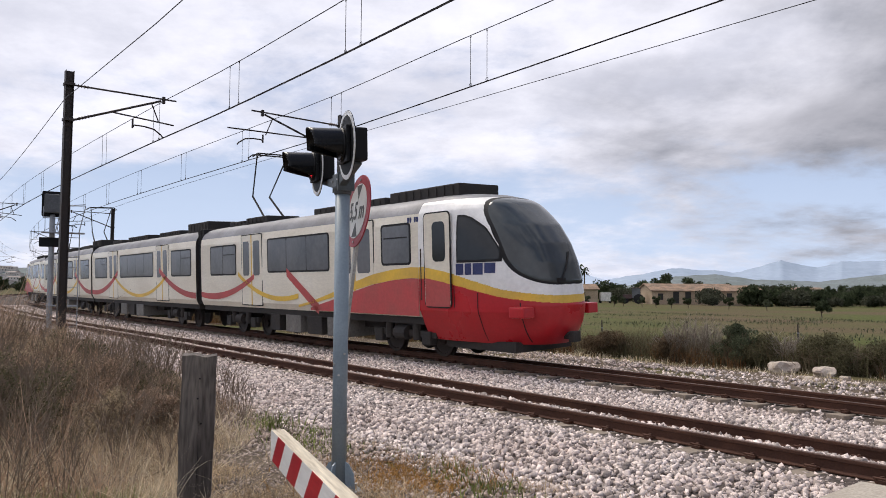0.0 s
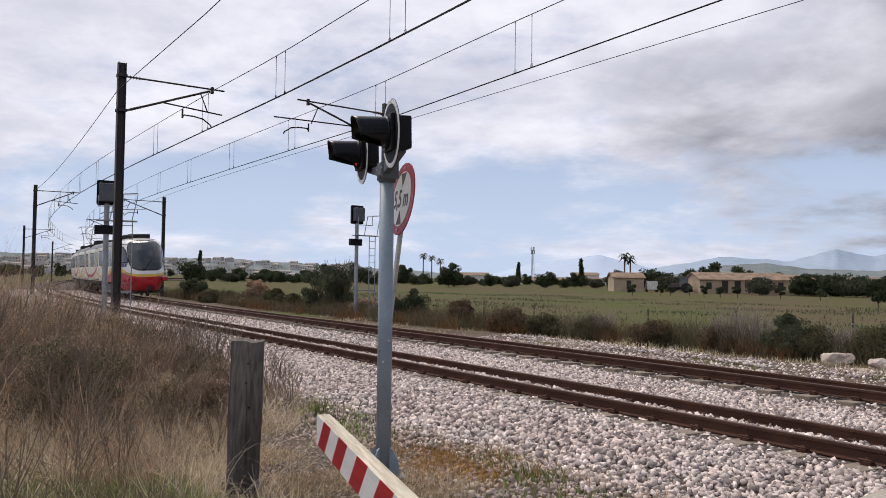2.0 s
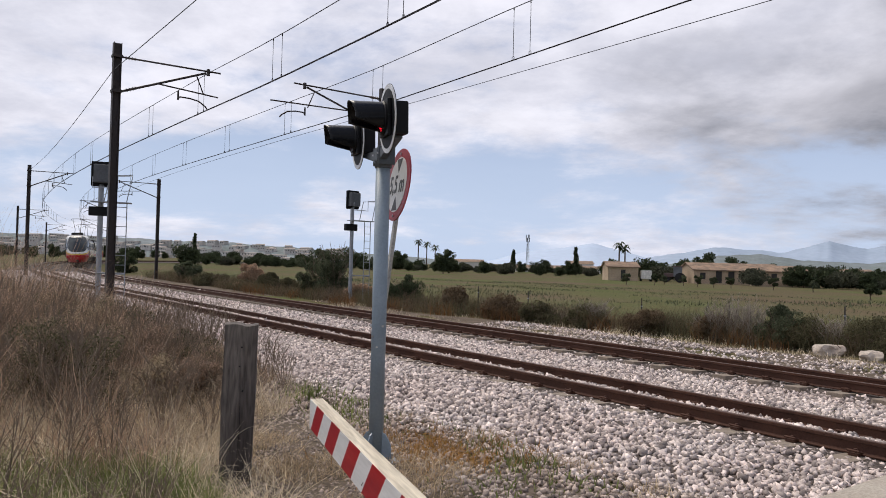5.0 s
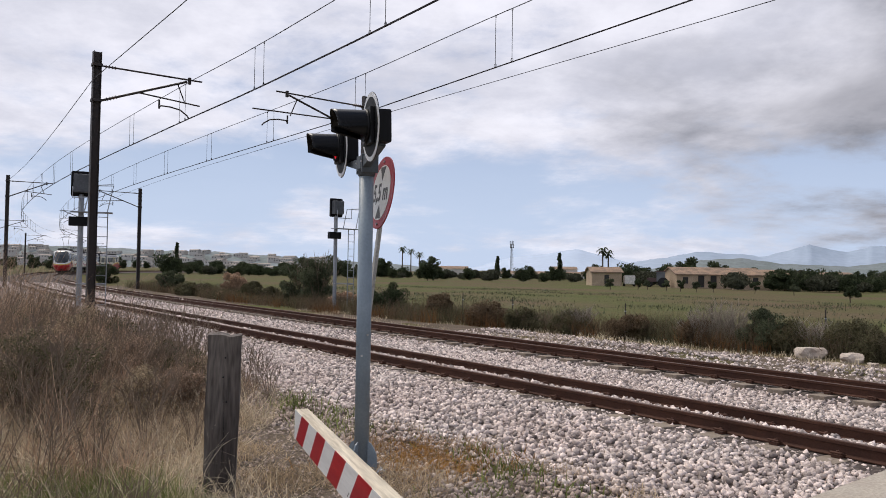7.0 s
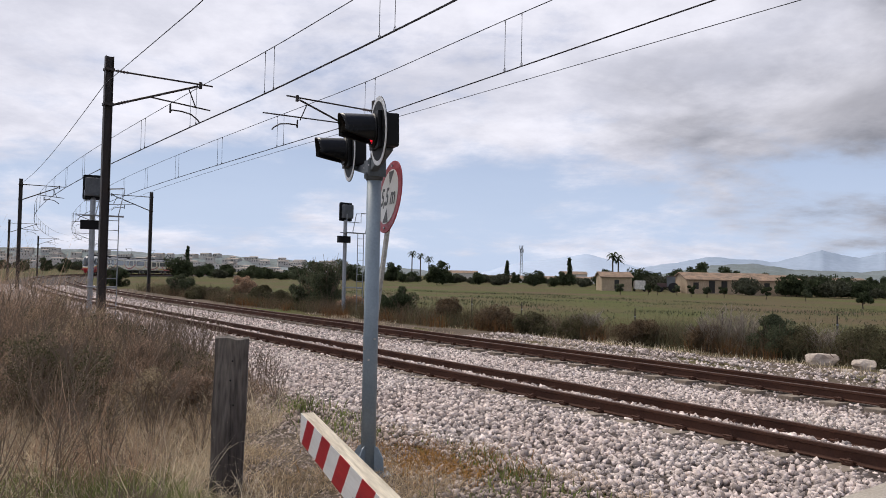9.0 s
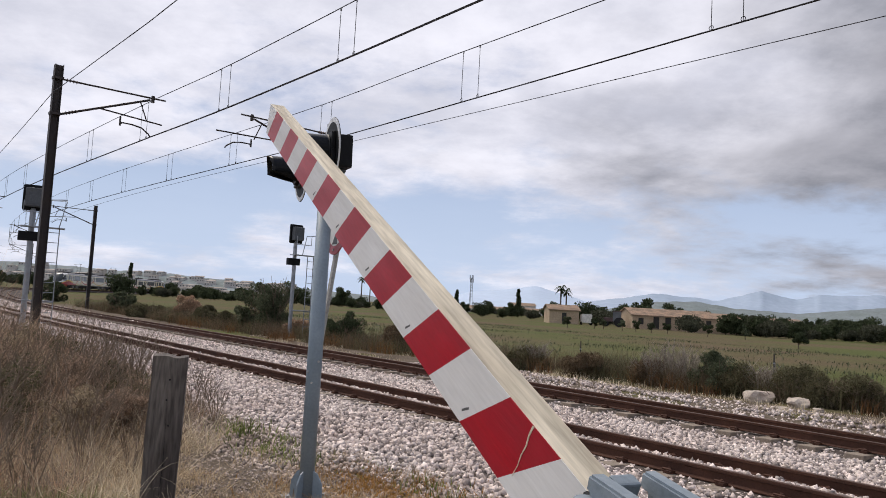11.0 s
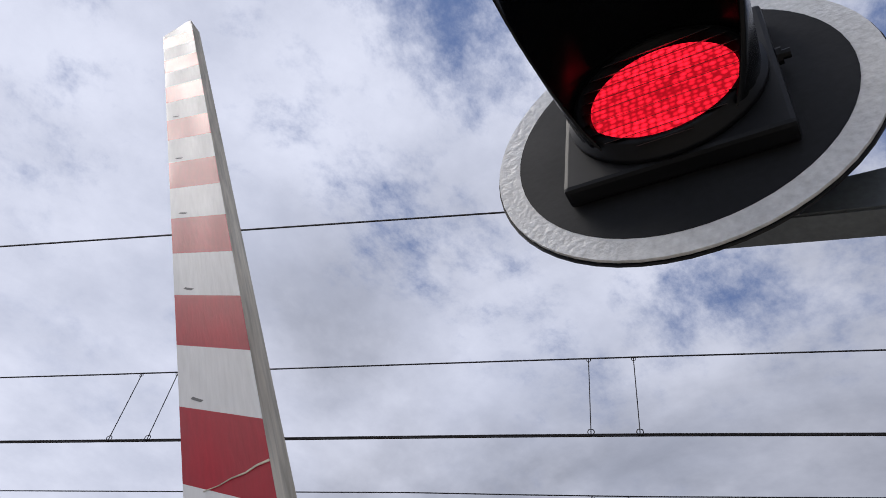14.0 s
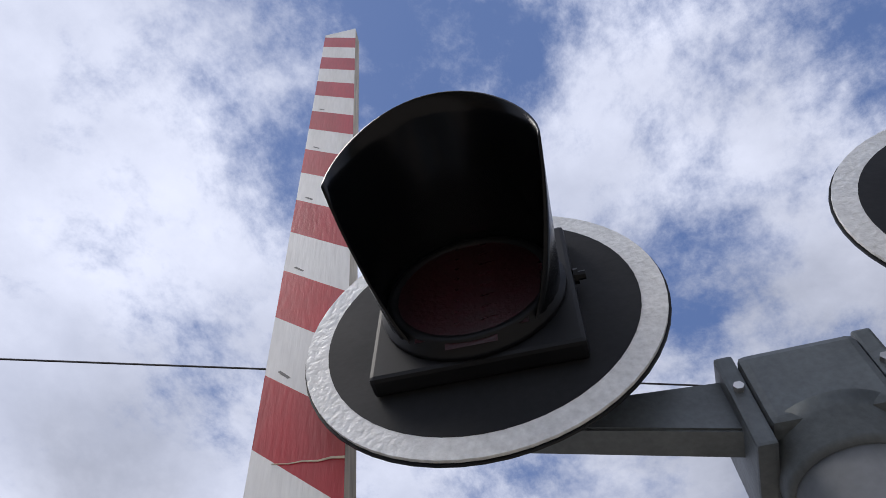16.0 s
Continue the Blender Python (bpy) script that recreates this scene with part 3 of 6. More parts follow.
def barrier():
    t = thing("crossing_barrier", pose(*ARM_AT, 0, 0, 111.46), "red and white striped pine barrier arm in a grey casting", "barrier")
    bm = bmesh.new()
    box(bm, 0.55, TIP, -0.082, -0.0015, Z_BOT, Z_TOP, bevel=0.003)
    board = part("board", bm, M_PINE, t, "pale pine board with visible grain")
    top = lambda i: min(TIP, 4.906 - STEP * i)
    bot = lambda i: min(TIP, 5.0886 - STEP * i)
    for i in range(0, 18):
        a = [(TIP, Z_TOP), (TIP, Z_BOT)] if i == 0 else [(top(i), Z_TOP), (bot(i), Z_BOT)]
        b = [(bot(i + 1), Z_BOT), (top(i + 1), Z_TOP)]
        bm = bmesh.new()
        extrude_poly(bm, [(x, -0.0015, z) for x, z in a + b], (0, 0.0015, 0))
        part("stripe", bm, M_RED if i % 2 else M_WHITE, board, "red reflective band" if i % 2 else "white reflective band")
        if i % 2 == 0 and i > 4:
            bm = bmesh.new()
            x = bot(i + 1) - 0.035
            extrude_poly(bm, [(x + 0.036, 0, Z_BOT + 0.028), (x + 0.038, 0, Z_BOT + 0.034), (x + 0.008, 0, Z_BOT + 0.058), (x + 0.006, 0, Z_BOT + 0.052)], (0, 0.0006, 0))
            part("maker_mark", bm, M_INK, board)
    # split in the band nearest the casting
    crack = [(1.494, 0), (1.500, -0.026), (1.499, -0.050), (1.507, -0.080), (1.508, -0.105), (1.517, -0.138)]
    pts = [(x + 0.003 * (1 - k / 6), Z_TOP + z) for k, (x, z) in enumerate(crack)] + [(x - 0.003 * (1 - k / 6), Z_TOP + z) for k, (x, z) in reversed(list(enumerate(crack)))]
    bm = bmesh.new()
    extrude_poly(bm, [(x, 0.0, z) for x, z in pts], (0, 0.0012, 0))
    part("split", bm, M_PINE, board, "splintered bare wood crack")
    bm = bmesh.new()
    extrude_poly(bm, [(TIP, -0.079, Z_BOT + 0.004), (TIP, -0.002, Z_BOT + 0.004), (TIP, -0.002, Z_TOP - 0.004), (TIP, -0.079, Z_TOP - 0.004)], (0.0012, 0, 0))
    part("end_band", bm, M_RED, board)
    bm = bmesh.new()
    rod(bm, (1.346, 0, -0.480), (1.346, 0.012, -0.480), 0.015, n=6)
    lathe(bm, [(0.020, 0), (0.020, 0.003), (0.001, 0.003)], 16, pose(1.346, 0, -0.480, -90, 0, 0))
    part("bolt", bm, M_BRASS, board, "brass-coloured hexagon bolt")
    # casting: a channel round the board's end, open pockets between cheeks and cross webs behind it
    prof = [(1.262, -0.338), (1.248, -0.378), (1.205, -0.62), (0.10, -0.66), (-0.18, -0.30), (-0.16, 0.05), (0.15, 0.05), (0.45, -0.297), (1.07, -0.298), (1.12, -0.316)]
    for y0, y1, x1 in ((0.004, 0.030, 9), (-0.118, -0.098, 9), (-0.25, -0.222, 1.075)):
        bm = bmesh.new()
        extrude_poly(bm, [(min(x, x1), y0, z + (0.022 if x1 < 9 and x > 0.4 and z > -0.34 else 0)) for x, z in prof], (0, y1 - y0, 0))
        bmesh.ops.remove_doubles(bm, verts=bm.verts, dist=0.0005)
        if x1 == 9:
            bmesh.ops.bevel(bm, geom=list(bm.edges), offset=0.004, segments=2, affect="EDGES")
        part("cheek" if x1 == 9 else "flange", bm, M_CAST, t, "blue-grey cast cheek plate" if x1 == 9 else "upright grey flange plate")
    for x in (1.065, 0.90, 0.74, 0.58):
        for ya, yb in ((-0.098, 0.004), (-0.222, -0.118)):
            bm = bmesh.new()
            box(bm, x - 0.008, x + 0.008, ya, yb, -0.42, -0.302)
            part("web", bm, M_CAST, t)
    bm = bmesh.new()
    box(bm, 0.30, 1.06, -0.222, 0.004, -0.44, -0.42)
    part("floor_plate", bm, M_CAST, t)
    for y0, y1 in ((0.0305, -0.004), (-0.086, -0.1185)):
        bm = bmesh.new()
        extrude_poly(bm, [(1.268, y0, -0.336), (1.262, y0, -0.366), (1.16, y0, -0.352), (0.98, y0, -0.330), (0.93, y0, -0.298), (1.14, y0, -0.303)], (0, y1 - y0, 0))
        bmesh.ops.bevel(bm, geom=list(bm.edges), offset=0.005, segments=2, affect="EDGES")
        part("saddle", bm, M_CAST, t, "strap of the casting over the board")
    bm = bmesh.new()
    box(bm, 1.232, 1.262, -0.062, -0.010, -0.372, -0.336, bevel=0.005)
    part("bridge", bm, M_CAST, t)
    bm = bmesh.new()
    pipe(bm, [(1.226, 0.046, -0.362), (1.183, 0.046, -0.63)], 0.027, 20)
    part("tube", bm, M_CAST, t, "grey tube at the casting's front edge", True)
    bm = bmesh.new()
    pipe(bm, [(1.258, 0.018, -0.374), (1.232, 0.018, -0.61)], 0.013, 8)
    part("seal", bm, M_RUBBERISH, t, "black rubber edge against the board")
    bm = bmesh.new()
    rod(bm, (1.150, 0.030, -0.432), (1.150, 0.052, -0.432), 0.021, n=6)
    lathe(bm, [(0.027, 0), (0.027, 0.004), (0.001, 0.004)], 20, pose(1.150, 0.030, -0.432, -90, 0, 0))
    part("bolt", bm, M_GALV, t, "bright hexagon bolt with washer")
    return t


arm = barrier()


def barrier_machine():
    t = thing("barrier_machine", pose(ARM_AT.x, ARM_AT.y, -0.06, 0, 0, 111.46), "grey steel barrier drive cabinet on the verge", "barrier")
    bm = bmesh.new()
    box(bm, -0.25, 0.22, -0.78, -0.36, 0.0, 1.15, bevel=0.02)
    part("cabinet", bm, M_CAST, t)
    bm = bmesh.new()
    rod(bm, (0, -0.37, ARM_AT.z + 0.06), (0, -0.30, ARM_AT.z + 0.06), 0.05, n=20)
    part("shaft", bm, M_GALV, t)


barrier_machine()


# ---------------- overhead line ----------------
def contact(s, far):
    if far:
        return 6.66 - 0.021 * min(s, 20)
    return float(np.interp(s, (-45, 0, 6.4, 12.6, 18.5, 23.6), (7.3, 6.64, 6.47, 6.32, 6.25, 6.28)))


def messenger(s, far):
    if far:
        return 7.88 - 0.023 * min(s, 20) + 0.055 * max(0.0, min(1.0, s / 3, (18 - s) / 4))
    return float(np.interp(s, (-45, 0, 6.4, 12.6, 18.5, 23.6), (8.9, 7.82, 7.62, 7.46, 7.39, 7.48)))


def wire(name, f, d, a, b, r, label, step=2.0):
    n = int((b - a) / step)
    bm = bmesh.new()
    pipe(bm, [on(a + (b - a) * i / n, d(a + (b - a) * i / n) if callable(d) else d, f(a + (b - a) * i / n)) for i in range(n + 1)], r, 5)
    return tagged(part(name, bm, M_WIRE), label, "wire")


for far, c in ((False, NEAR), (True, FAR)):
    nm = "far" if far else "near"
    for k in (-0.018, 0.018) if not far else (0.0, 0.025):
        wire("contact_wire", lambda s: contact(s, far), c + k, -45, 160, 0.0105, f"dark contact wire over the {nm} track")
    wire("messenger_wire", lambda s: messenger(s, far), c, -45, 160, 0.011, f"dark messenger wire over the {nm} track")
    for k in range(-4, 22):
        s = (-0.40 + 6.48 * k) if far else (-0.43 + (6.68 * k - 0.18 * k * k if 0 <= k < 4 else 18.42 + 6.15 * (k - 3) if k > 3 else 6.5 * k))
        s += 0.17
        t = thing("dropper_pair", pose(*on(s, c)), f"pair of thin dropper wires over the {nm} track", "wire", "droppers")
        for off in (-0.29, 0.29):
            a = on(s + off, c, messenger(s + off, far)) - t.location
            b = on(s + off, c, contact(s + off, far)) - t.location
            bm = bmesh.new()
            pipe(bm, [a, b], 0.007 if s < 60 else 0.008, 5)
            loop = [b + Vector((TV.x * 0.042 * math.sin(q), TV.y * 0.042 * math.sin(q), 0.042 - 0.042 * math.cos(q))) for q in [i * math.pi / 4 for i in range(8)]]
            pipe(bm, loop + loop[:1], 0.007, 4)
            pipe(bm, [a + Vector((TV.x * 0.028 * math.sin(q), TV.y * 0.028 * math.sin(q), -0.03 + 0.03 * math.cos(q))) for q in [i * math.pi / 4 for i in range(8)]], 0.005, 4)
            part("dropper", bm, M_WIRE, t)
wire("feeder_wire", lambda s: 7.05 + 0.03 * max(0.0, 15 - s), lambda s: 4.9, -45, 23.6, 0.011, "dark feeder wire on the masts")
bm = bmesh.new()
fa, fb = on(23.6, 4.9, 7.05), Vector((-30.2, 50.4, 7.15))
pipe(bm, [fa.lerp(fb, i / 14) - Vector((0, 0, 0.35 * math.sin(math.pi * i / 14))) for i in range(15)], 0.011, 5)
tagged(part("feeder_wire", bm, M_WIRE), "dark feeder wire sagging between two masts", "wire")
wire("return_wire", lambda s: 6.95, lambda s: 13.8, -45, 120, 0.009, "thin return wire beyond the far track")


def mast(m, height, reach, label, ext=0.0):
    """H-section mast with a cantilever; +x points to the track."""
    t = thing("catenary_mast", m, label, "mast", "masts")
    bm = bmesh.new()
    half_section = [(0.114, -0.11), (0.114, 0.11), (0.10, 0.11), (0.10, 0.008), (-0.10, 0.008), (-0.10, 0.11), (-0.114, 0.11), (-0.114, -0.11), (-0.10, -0.11), (-0.10, -0.008), (0.10, -0.008), (0.10, -0.11)]
    extrude_poly(bm, [(x, y, -0.1) for x, y in half_section], (0, 0, height + 0.1))
    part("column", bm, M_STEEL, t, "dark rusty steel H column")
    z1, z2 = height - 0.40, height - 1.46
    def tube(name, a, b, r, label=""):
        bm = bmesh.new()
        rod(bm, a, b, r, n=8)
        return part(name, bm, M_STEEL, t, label)
    def insulator(a, b):
        a, b = Vector(a), Vector(b)
        bm = bmesh.new()
        for i in range(4):
            p = a + (b - a) * (0.15 + 0.2 * i)
            rod(bm, p, p + (b - a).normalized() * 0.03, 0.06, 0.03, n=10)
        part("insulator", bm, M_INSUL, t)
    r = reach
    tube("top_tube", (0.1, 0, z1), (r + 0.38, 0, z1 + 0.02), 0.028)
    tube("strut", (0.1, 0, z2), (r - 0.1, 0, z1 - 0.05), 0.036)
    insulator((0.18, 0, z1), (0.62, 0, z1))
    d = Vector((r - 0.2, 0, z1 - z2 - 0.05)).normalized()
    insulator(Vector((0.1, 0, z2)) + d * 0.15, Vector((0.1, 0, z2)) + d * 0.6)
    tube("steady_tube", Vector((0.1, 0, z2)) + d * (r * 0.42), (r + 0.32 + ext, 0, z2 + 0.28 + 0.1 * ext), 0.024)
    tube("hanger", (r - 0.4, 0, z1 - 0.16), (r - 0.15, 0, z2 + 0.3), 0.02)
    tube("drop_bracket", (r + ext - 0.95, 0, z2 + 0.30), (r + ext - 0.95, 0, z2 + 0.02), 0.03)
    bm = bmesh.new()
    pipe(bm, [(r + ext - 0.95, 0, z2 + 0.04), (r + ext - 0.9, 0, z2 + 0.12), (r + ext - 0.6, 0, z2 + 0.12), (r + ext - 0.3, 0, z2 + 0.07), (r + ext - 0.08, 0, z2 - 0.08), (r + ext - 0.02, 0, z2 - 0.16)], 0.024, 8)
    part("steady_arm", bm, M_STEEL, t)
    bm = bmesh.new()
    box(bm, r - 0.06, r + 0.02, -0.05, 0.05, z1 - 0.12, z1 + 0.09)
    part("clamp", bm, M_STEEL, t)
    for z in (z1, z2):
        bm = bmesh.new()
        box(bm, -0.14, 0.14, -0.13, 0.13, z - 0.04, z + 0.04)
        part("bracket", bm, M_STEEL, t)


def mast_pose(s, d, away=False):
    p = on(s, d)
    h = math.degrees(heading(s)) - 90
    return pose(p.x, p.y, -0.3, 0, 0, h + (180 if away else 0))


mast(mast_pose(23.6, 5.0), 8.2, NEAR - 5.0, "dark steel mast with a cantilever beside the near track")
mast(pose(-30.1, 50.4, -0.3, 0, 0, math.degrees(heading(52)) - 90), 7.9, 2.4, "dark steel mast with a cantilever beside the near track")
mast(mast_pose(100.0, 5.0), 7.2, NEAR - 5.0, "dark steel mast with a cantilever beside the near track")
mast(mast_pose(145.0, 5.0), 7.0, NEAR - 5.0, "dark steel mast with a cantilever beside the near track")
mast(mast_pose(23.3, 14.2, True), 8.25, 3.2, "dark steel mast with a cantilever beyond the far track", 0.9)
mast(pose(-23.7, 57.0, -0.4, 0, 0, math.degrees(heading(54)) + 90), 7.9, 2.9, "dark steel mast with a cantilever beyond the far track")
mast(mast_pose(84.0, 14.2, True), 7.6, 14.2 - FAR, "dark steel mast with a cantilever beyond the far track")
mast(mast_pose(125.0, 14.2, True), 7.3, 14.2 - FAR, "dark steel mast with a cantilever beyond the far track")
mast(mast_pose(160.0, 14.2, True), 7.3, 14.2 - FAR, "dark steel mast with a cantilever beyond the far track")


# ---------------- train ----------------
M_CREAM = surf("train_cream", (0.82, 0.77, 0.65), 0.38, alt=(0.68, 0.62, 0.50), s1=0.9, s2=16, amt=0.75, grain=0.08, bump=0.02, stretch=(0.5, 1, 1.6), spec=0.5)
M_SILVER = surf("train_silver", (0.84, 0.835, 0.81), 0.36, 0.0, alt=(0.50, 0.49, 0.47), s1=2.2, s2=14, amt=0.4, grain=0.06, bump=0.02, spec=0.5)
M_TRED = surf("train_red", (0.48, 0.018, 0.026), 0.3, alt=(0.36, 0.014, 0.02), s1=1.1, s2=16, amt=0.7, grain=0.08, bump=0.02, spec=0.5)
M_TRED2 = surf("train_faded_red", (0.50, 0.07, 0.07), 0.45, alt=(0.36, 0.085, 0.075), s1=1.3, s2=16, amt=0.8, grain=0.1, bump=0.02)
M_TYEL = surf("train_yellow", (0.78, 0.50, 0.06), 0.4, alt=(0.58, 0.37, 0.08), s1=1.3, s2=16, amt=0.7, grain=0.08, bump=0.02)
M_TGLASS = surf("train_glass", (0.016, 0.019, 0.021), 0.14, alt=(0.03, 0.033, 0.035), s1=0.7, s2=10, amt=0.8, grain=0.08, bump=0.0, spec=0.38, rvar=0.06)
M_WSCREEN = surf("train_windscreen", (0.060, 0.070, 0.072), 0.10, alt=(0.035, 0.040, 0.042), s1=1.1, s2=10, amt=0.9, grain=0.06, bump=0.0, spec=0.5, rvar=0.05)
M_TPANE = surf("train_side_pane", (0.10, 0.105, 0.115), 0.22, alt=(0.16, 0.165, 0.175), s1=0.6, s2=8, amt=0.9, grain=0.1, bump=0.0, spec=0.5, rvar=0.1)
M_ROOFGREY = surf("train_roof_grey", (0.20, 0.205, 0.22), 0.5, 0.2, alt=(0.13, 0.13, 0.14), s1=1.0, s2=14, amt=0.8, grain=0.15, bump=0.05)
M_UNDER = surf("train_underframe", (0.028, 0.026, 0.025), 0.8, alt=(0.05, 0.042, 0.035), s1=2, s2=20)
M_UBOX = surf("train_grey_box", (0.19, 0.18, 0.165), 0.7, alt=(0.10, 0.095, 0.085), s1=2, s2=20)
M_RUBBER = surf("black_rubber", (0.014, 0.014, 0.015), 0.75)
M_WHEEL = surf("wheel_steel", (0.06, 0.05, 0.045), 0.6, 0.5)
M_BLUEINK = surf("train_mark_blue", (0.035, 0.045, 0.14), 0.45)

HALF = [(1.19, 0.95), (1.27, 1.12), (1.275, 2.0), (1.27, 3.10), (1.235, 3.31), (1.13, 3.50), (0.92, 3.64), (0.55, 3.73), (0.0, 3.76)]
XF = [(0.45, 0.34), (0.62, 0.16), (0.9, 0.03), (1.25, 0.0), (1.5, 0.03), (1.75, 0.08), (2.1, 0.19), (2.5, 0.38), (2.9, 0.68), (3.2, 1.02), (3.4, 1.35), (3.55, 1.72), (3.66, 2.2), (3.73, 2.8), (3.76, 3.6)]
CAB = 3.62
XF = [(z, x + 0.2 * (1 - min(1, max(0, (z - 3.2) / 0.5)))) for z, x in XF]
BAND_X, BAND_Z = (0.2, 1.15, 2.0, 2.7, 3.3, 3.9, 4.6, 5.5, 6.5, 7.5, 8.5, 9.3), (1.37, 1.50, 1.70, 1.86, 1.95, 1.97, 1.93, 1.82, 1.62, 1.40, 1.2, 1.08)
band_z = lambda x: float(np.interp(x, BAND_X, BAND_Z))


def smooth(t):
    t = min(1.0, max(0.0, t))
    return t * t * (3 - 2 * t)


def half_width(z):
    pts = [(0.45, 0.96), (0.75, 1.12)] + [(zz, w) for w, zz in HALF]
    return float(np.interp(z, [a for a, _ in pts], [b for _, b in pts]))


def cab_class(x, y, z):
    ay = abs(y)
    zc = band_z(x)
    w = 0.075 + 0.06 * smooth((x - 0.6) / 3.0)
    if abs(z - zc) < w:
        return "yellow_band"
    if z < zc:
        return "red_apron"
    if z > 3.56 and x > 1.6:
        return "roof"
    return "mask"


def nose_x(y, z):
    """Surface of the nose at a height and offset."""
    xf = float(np.interp(z, [a for a, _ in XF], [b for _, b in XF]))
    return CAB - (CAB - xf) * max(0.0, 1 - (abs(y) / half_width(z)) ** 2.7) ** (1 / 2.7)


def nose_patch(bm, xs, lo, hi, sg, proud, L, n=8):
    """Thin skin on the side of the nose between two heights."""
    rows = []
    for x in xs:
        row = []
        for k in range(n + 1):
            z = lo(x) + (hi(x) - lo(x)) * k / n
            xf = float(np.interp(z, [a for a, _ in XF], [b for _, b in XF]))
            y = half_width(z) * max(0.0, 1 - ((CAB - x) / (CAB - xf)) ** 2.7) ** (1 / 2.7) if x < CAB else half_width(z)
            row.append(bm.verts.new((x - L / 2 - proud * 0.4, sg * (y + proud), z)))
        rows.append(row)
    for a, b in zip(rows, rows[1:]):
        for k in range(n):
            bm.faces.new((a[k], b[k], b[k + 1], a[k + 1]))


def build_cab(t, L):
    """Rounded nose, split by colour into panels."""
    zs = np.concatenate([np.linspace(0.45, 1.1, 7), np.linspace(1.12, 2.12, 76), np.linspace(2.16, 3.14, 22), np.linspace(3.16, 3.76, 31)])
    na = 132
    grid = []
    for z in zs:
        xf = float(np.interp(z, [a for a, _ in XF], [b for _, b in XF]))
        w = half_width(z)
        row = []
        for k in range(na + 1):
            a = -math.pi / 2 + math.pi * k / na
            c, s = math.cos(a), math.sin(a)
            e = 2 / 2.7
            x = CAB - (CAB - xf) * abs(c) ** e
            y = w * abs(s) ** e * (1 if s > 0 else -1)
            row.append((x, y, float(z)))
        grid.append(row)
    mats = {"yellow_band": M_TYEL, "red_apron": M_TRED, "roof": M_ROOFGREY, "mask": M_SILVER}
    bms = {k: (bmesh.new(), {}) for k in mats}
    for i in range(len(zs) - 1):
        for k in range(na):
            q = [(i, k), (i, k + 1), (i + 1, k + 1), (i + 1, k)]
            c = np.mean([grid[a][b] for a, b in q], axis=0)
            bm, cache = bms[cab_class(*c)]
            vs = []
            for a, b in q:
                if (a, b) not in cache:
                    x, y, z = grid[a][b]
                    cache[(a, b)] = bm.verts.new((x - L / 2, y, z))
                vs.append(cache[(a, b)])
            bm.faces.new(vs)
    labels = {"red_apron": "bright red lower nose", "mask": "scuffed white and silver nose", "yellow_band": "yellow band round the nose"}
    made = {}
    for k, (bm, _) in bms.items():
        made[k] = part(k, bm, mats[k], t, labels.get(k, ""), True)
    for name, ay, az, proud in (("windscreen_frame", 1.03, 0.98, 0.012), ("windscreen", 0.995, 0.945, 0.022)):
        bm = bmesh.new()
        na, nr, rings = 96, 22, []
        for j in range(nr + 1):
            f = max(0.02, j / nr)
            row = []
            for k in range(na):
                a = 2 * math.pi * k / na
                c, s = math.cos(a), math.sin(a)
                y = f * ay * abs(c) ** (2 / 3.8) * (1 if c > 0 else -1)
                z = 2.61 + f * az * abs(s) ** (2 / 3.8) * (1 if s > 0 else -1)
                off = proud if j < nr else -0.02
                row.append(bm.verts.new((nose_x(y, z) - off - L / 2, y, z + off * 0.8)))
            rings.append(row)
        for r0, r1 in zip(rings, rings[1:]):
            for k in range(na):
                bm.faces.new((r0[k], r0[(k + 1) % na], r1[(k + 1) % na], r1[k]))
        bm.faces.new(rings[0])
        made[name] = part(name, bm, M_RUBBER if name.endswith("frame") else M_WSCREEN, t, "black surround of the windscreen" if name.endswith("frame") else "large dark curved windscreen", True)
    # wiper, lamps, coupler, buffers, steps
    bm = bmesh.new()
    pipe(bm, [(nose_x(y, z) - 0.05 - L / 2, y, z) for y, z in ((0.25, 1.76), (0.05, 2.0), (-0.2, 2.32))], 0.022, 6)
    box(bm, nose_x(0.25, 1.78) - 0.07 - L / 2, nose_x(0.25, 1.78) + 0.04 - L / 2, 0.15, 0.35, 1.72, 1.80)
    part("wiper", bm, M_RUBBER, made["windscreen"])
    bm = bmesh.new()
    rod(bm, (0.7 - L / 2, 0, 0.62), (0.16 - L / 2, 0, 0.62), 0.08, n=12)
    box(bm, 0.12 - L / 2, 0.24 - L / 2, -0.13, 0.13, 0.50, 0.72, bevel=0.03)
    part("coupler", bm, M_UNDER, t)
    for y in (-1, 1):
        bm = bmesh.new()
        box(bm, 0.48 - L / 2, 0.90 - L / 2, y * 0.98 - 0.16, y * 0.98 + 0.16, 1.02, 1.24, bevel=0.03)
        part("lamp_housing", bm, M_TRED, t, "red lamp housing on the nose corner")
        top = lambda x: float(np.interp(x, (1.18, 1.3, 1.6, 1.95, 2.15, 2.30), (2.28, 2.46, 2.84, 3.06, 3.13, 3.13)))
        bm = bmesh.new()
        nose_patch(bm, np.linspace(1.18, 2.34, 16), lambda x: 2.16, lambda x: top(x) + 0.05, y, 0.010, L)
        part("cab_window_frame", bm, M_RUBBER, t)
        bm = bmesh.new()
        nose_patch(bm, np.linspace(1.25, 2.30, 16), lambda x: 2.21, top, y, 0.016, L)
        part("cab_side_window", bm, M_TGLASS, t, "dark pointed cab side window")
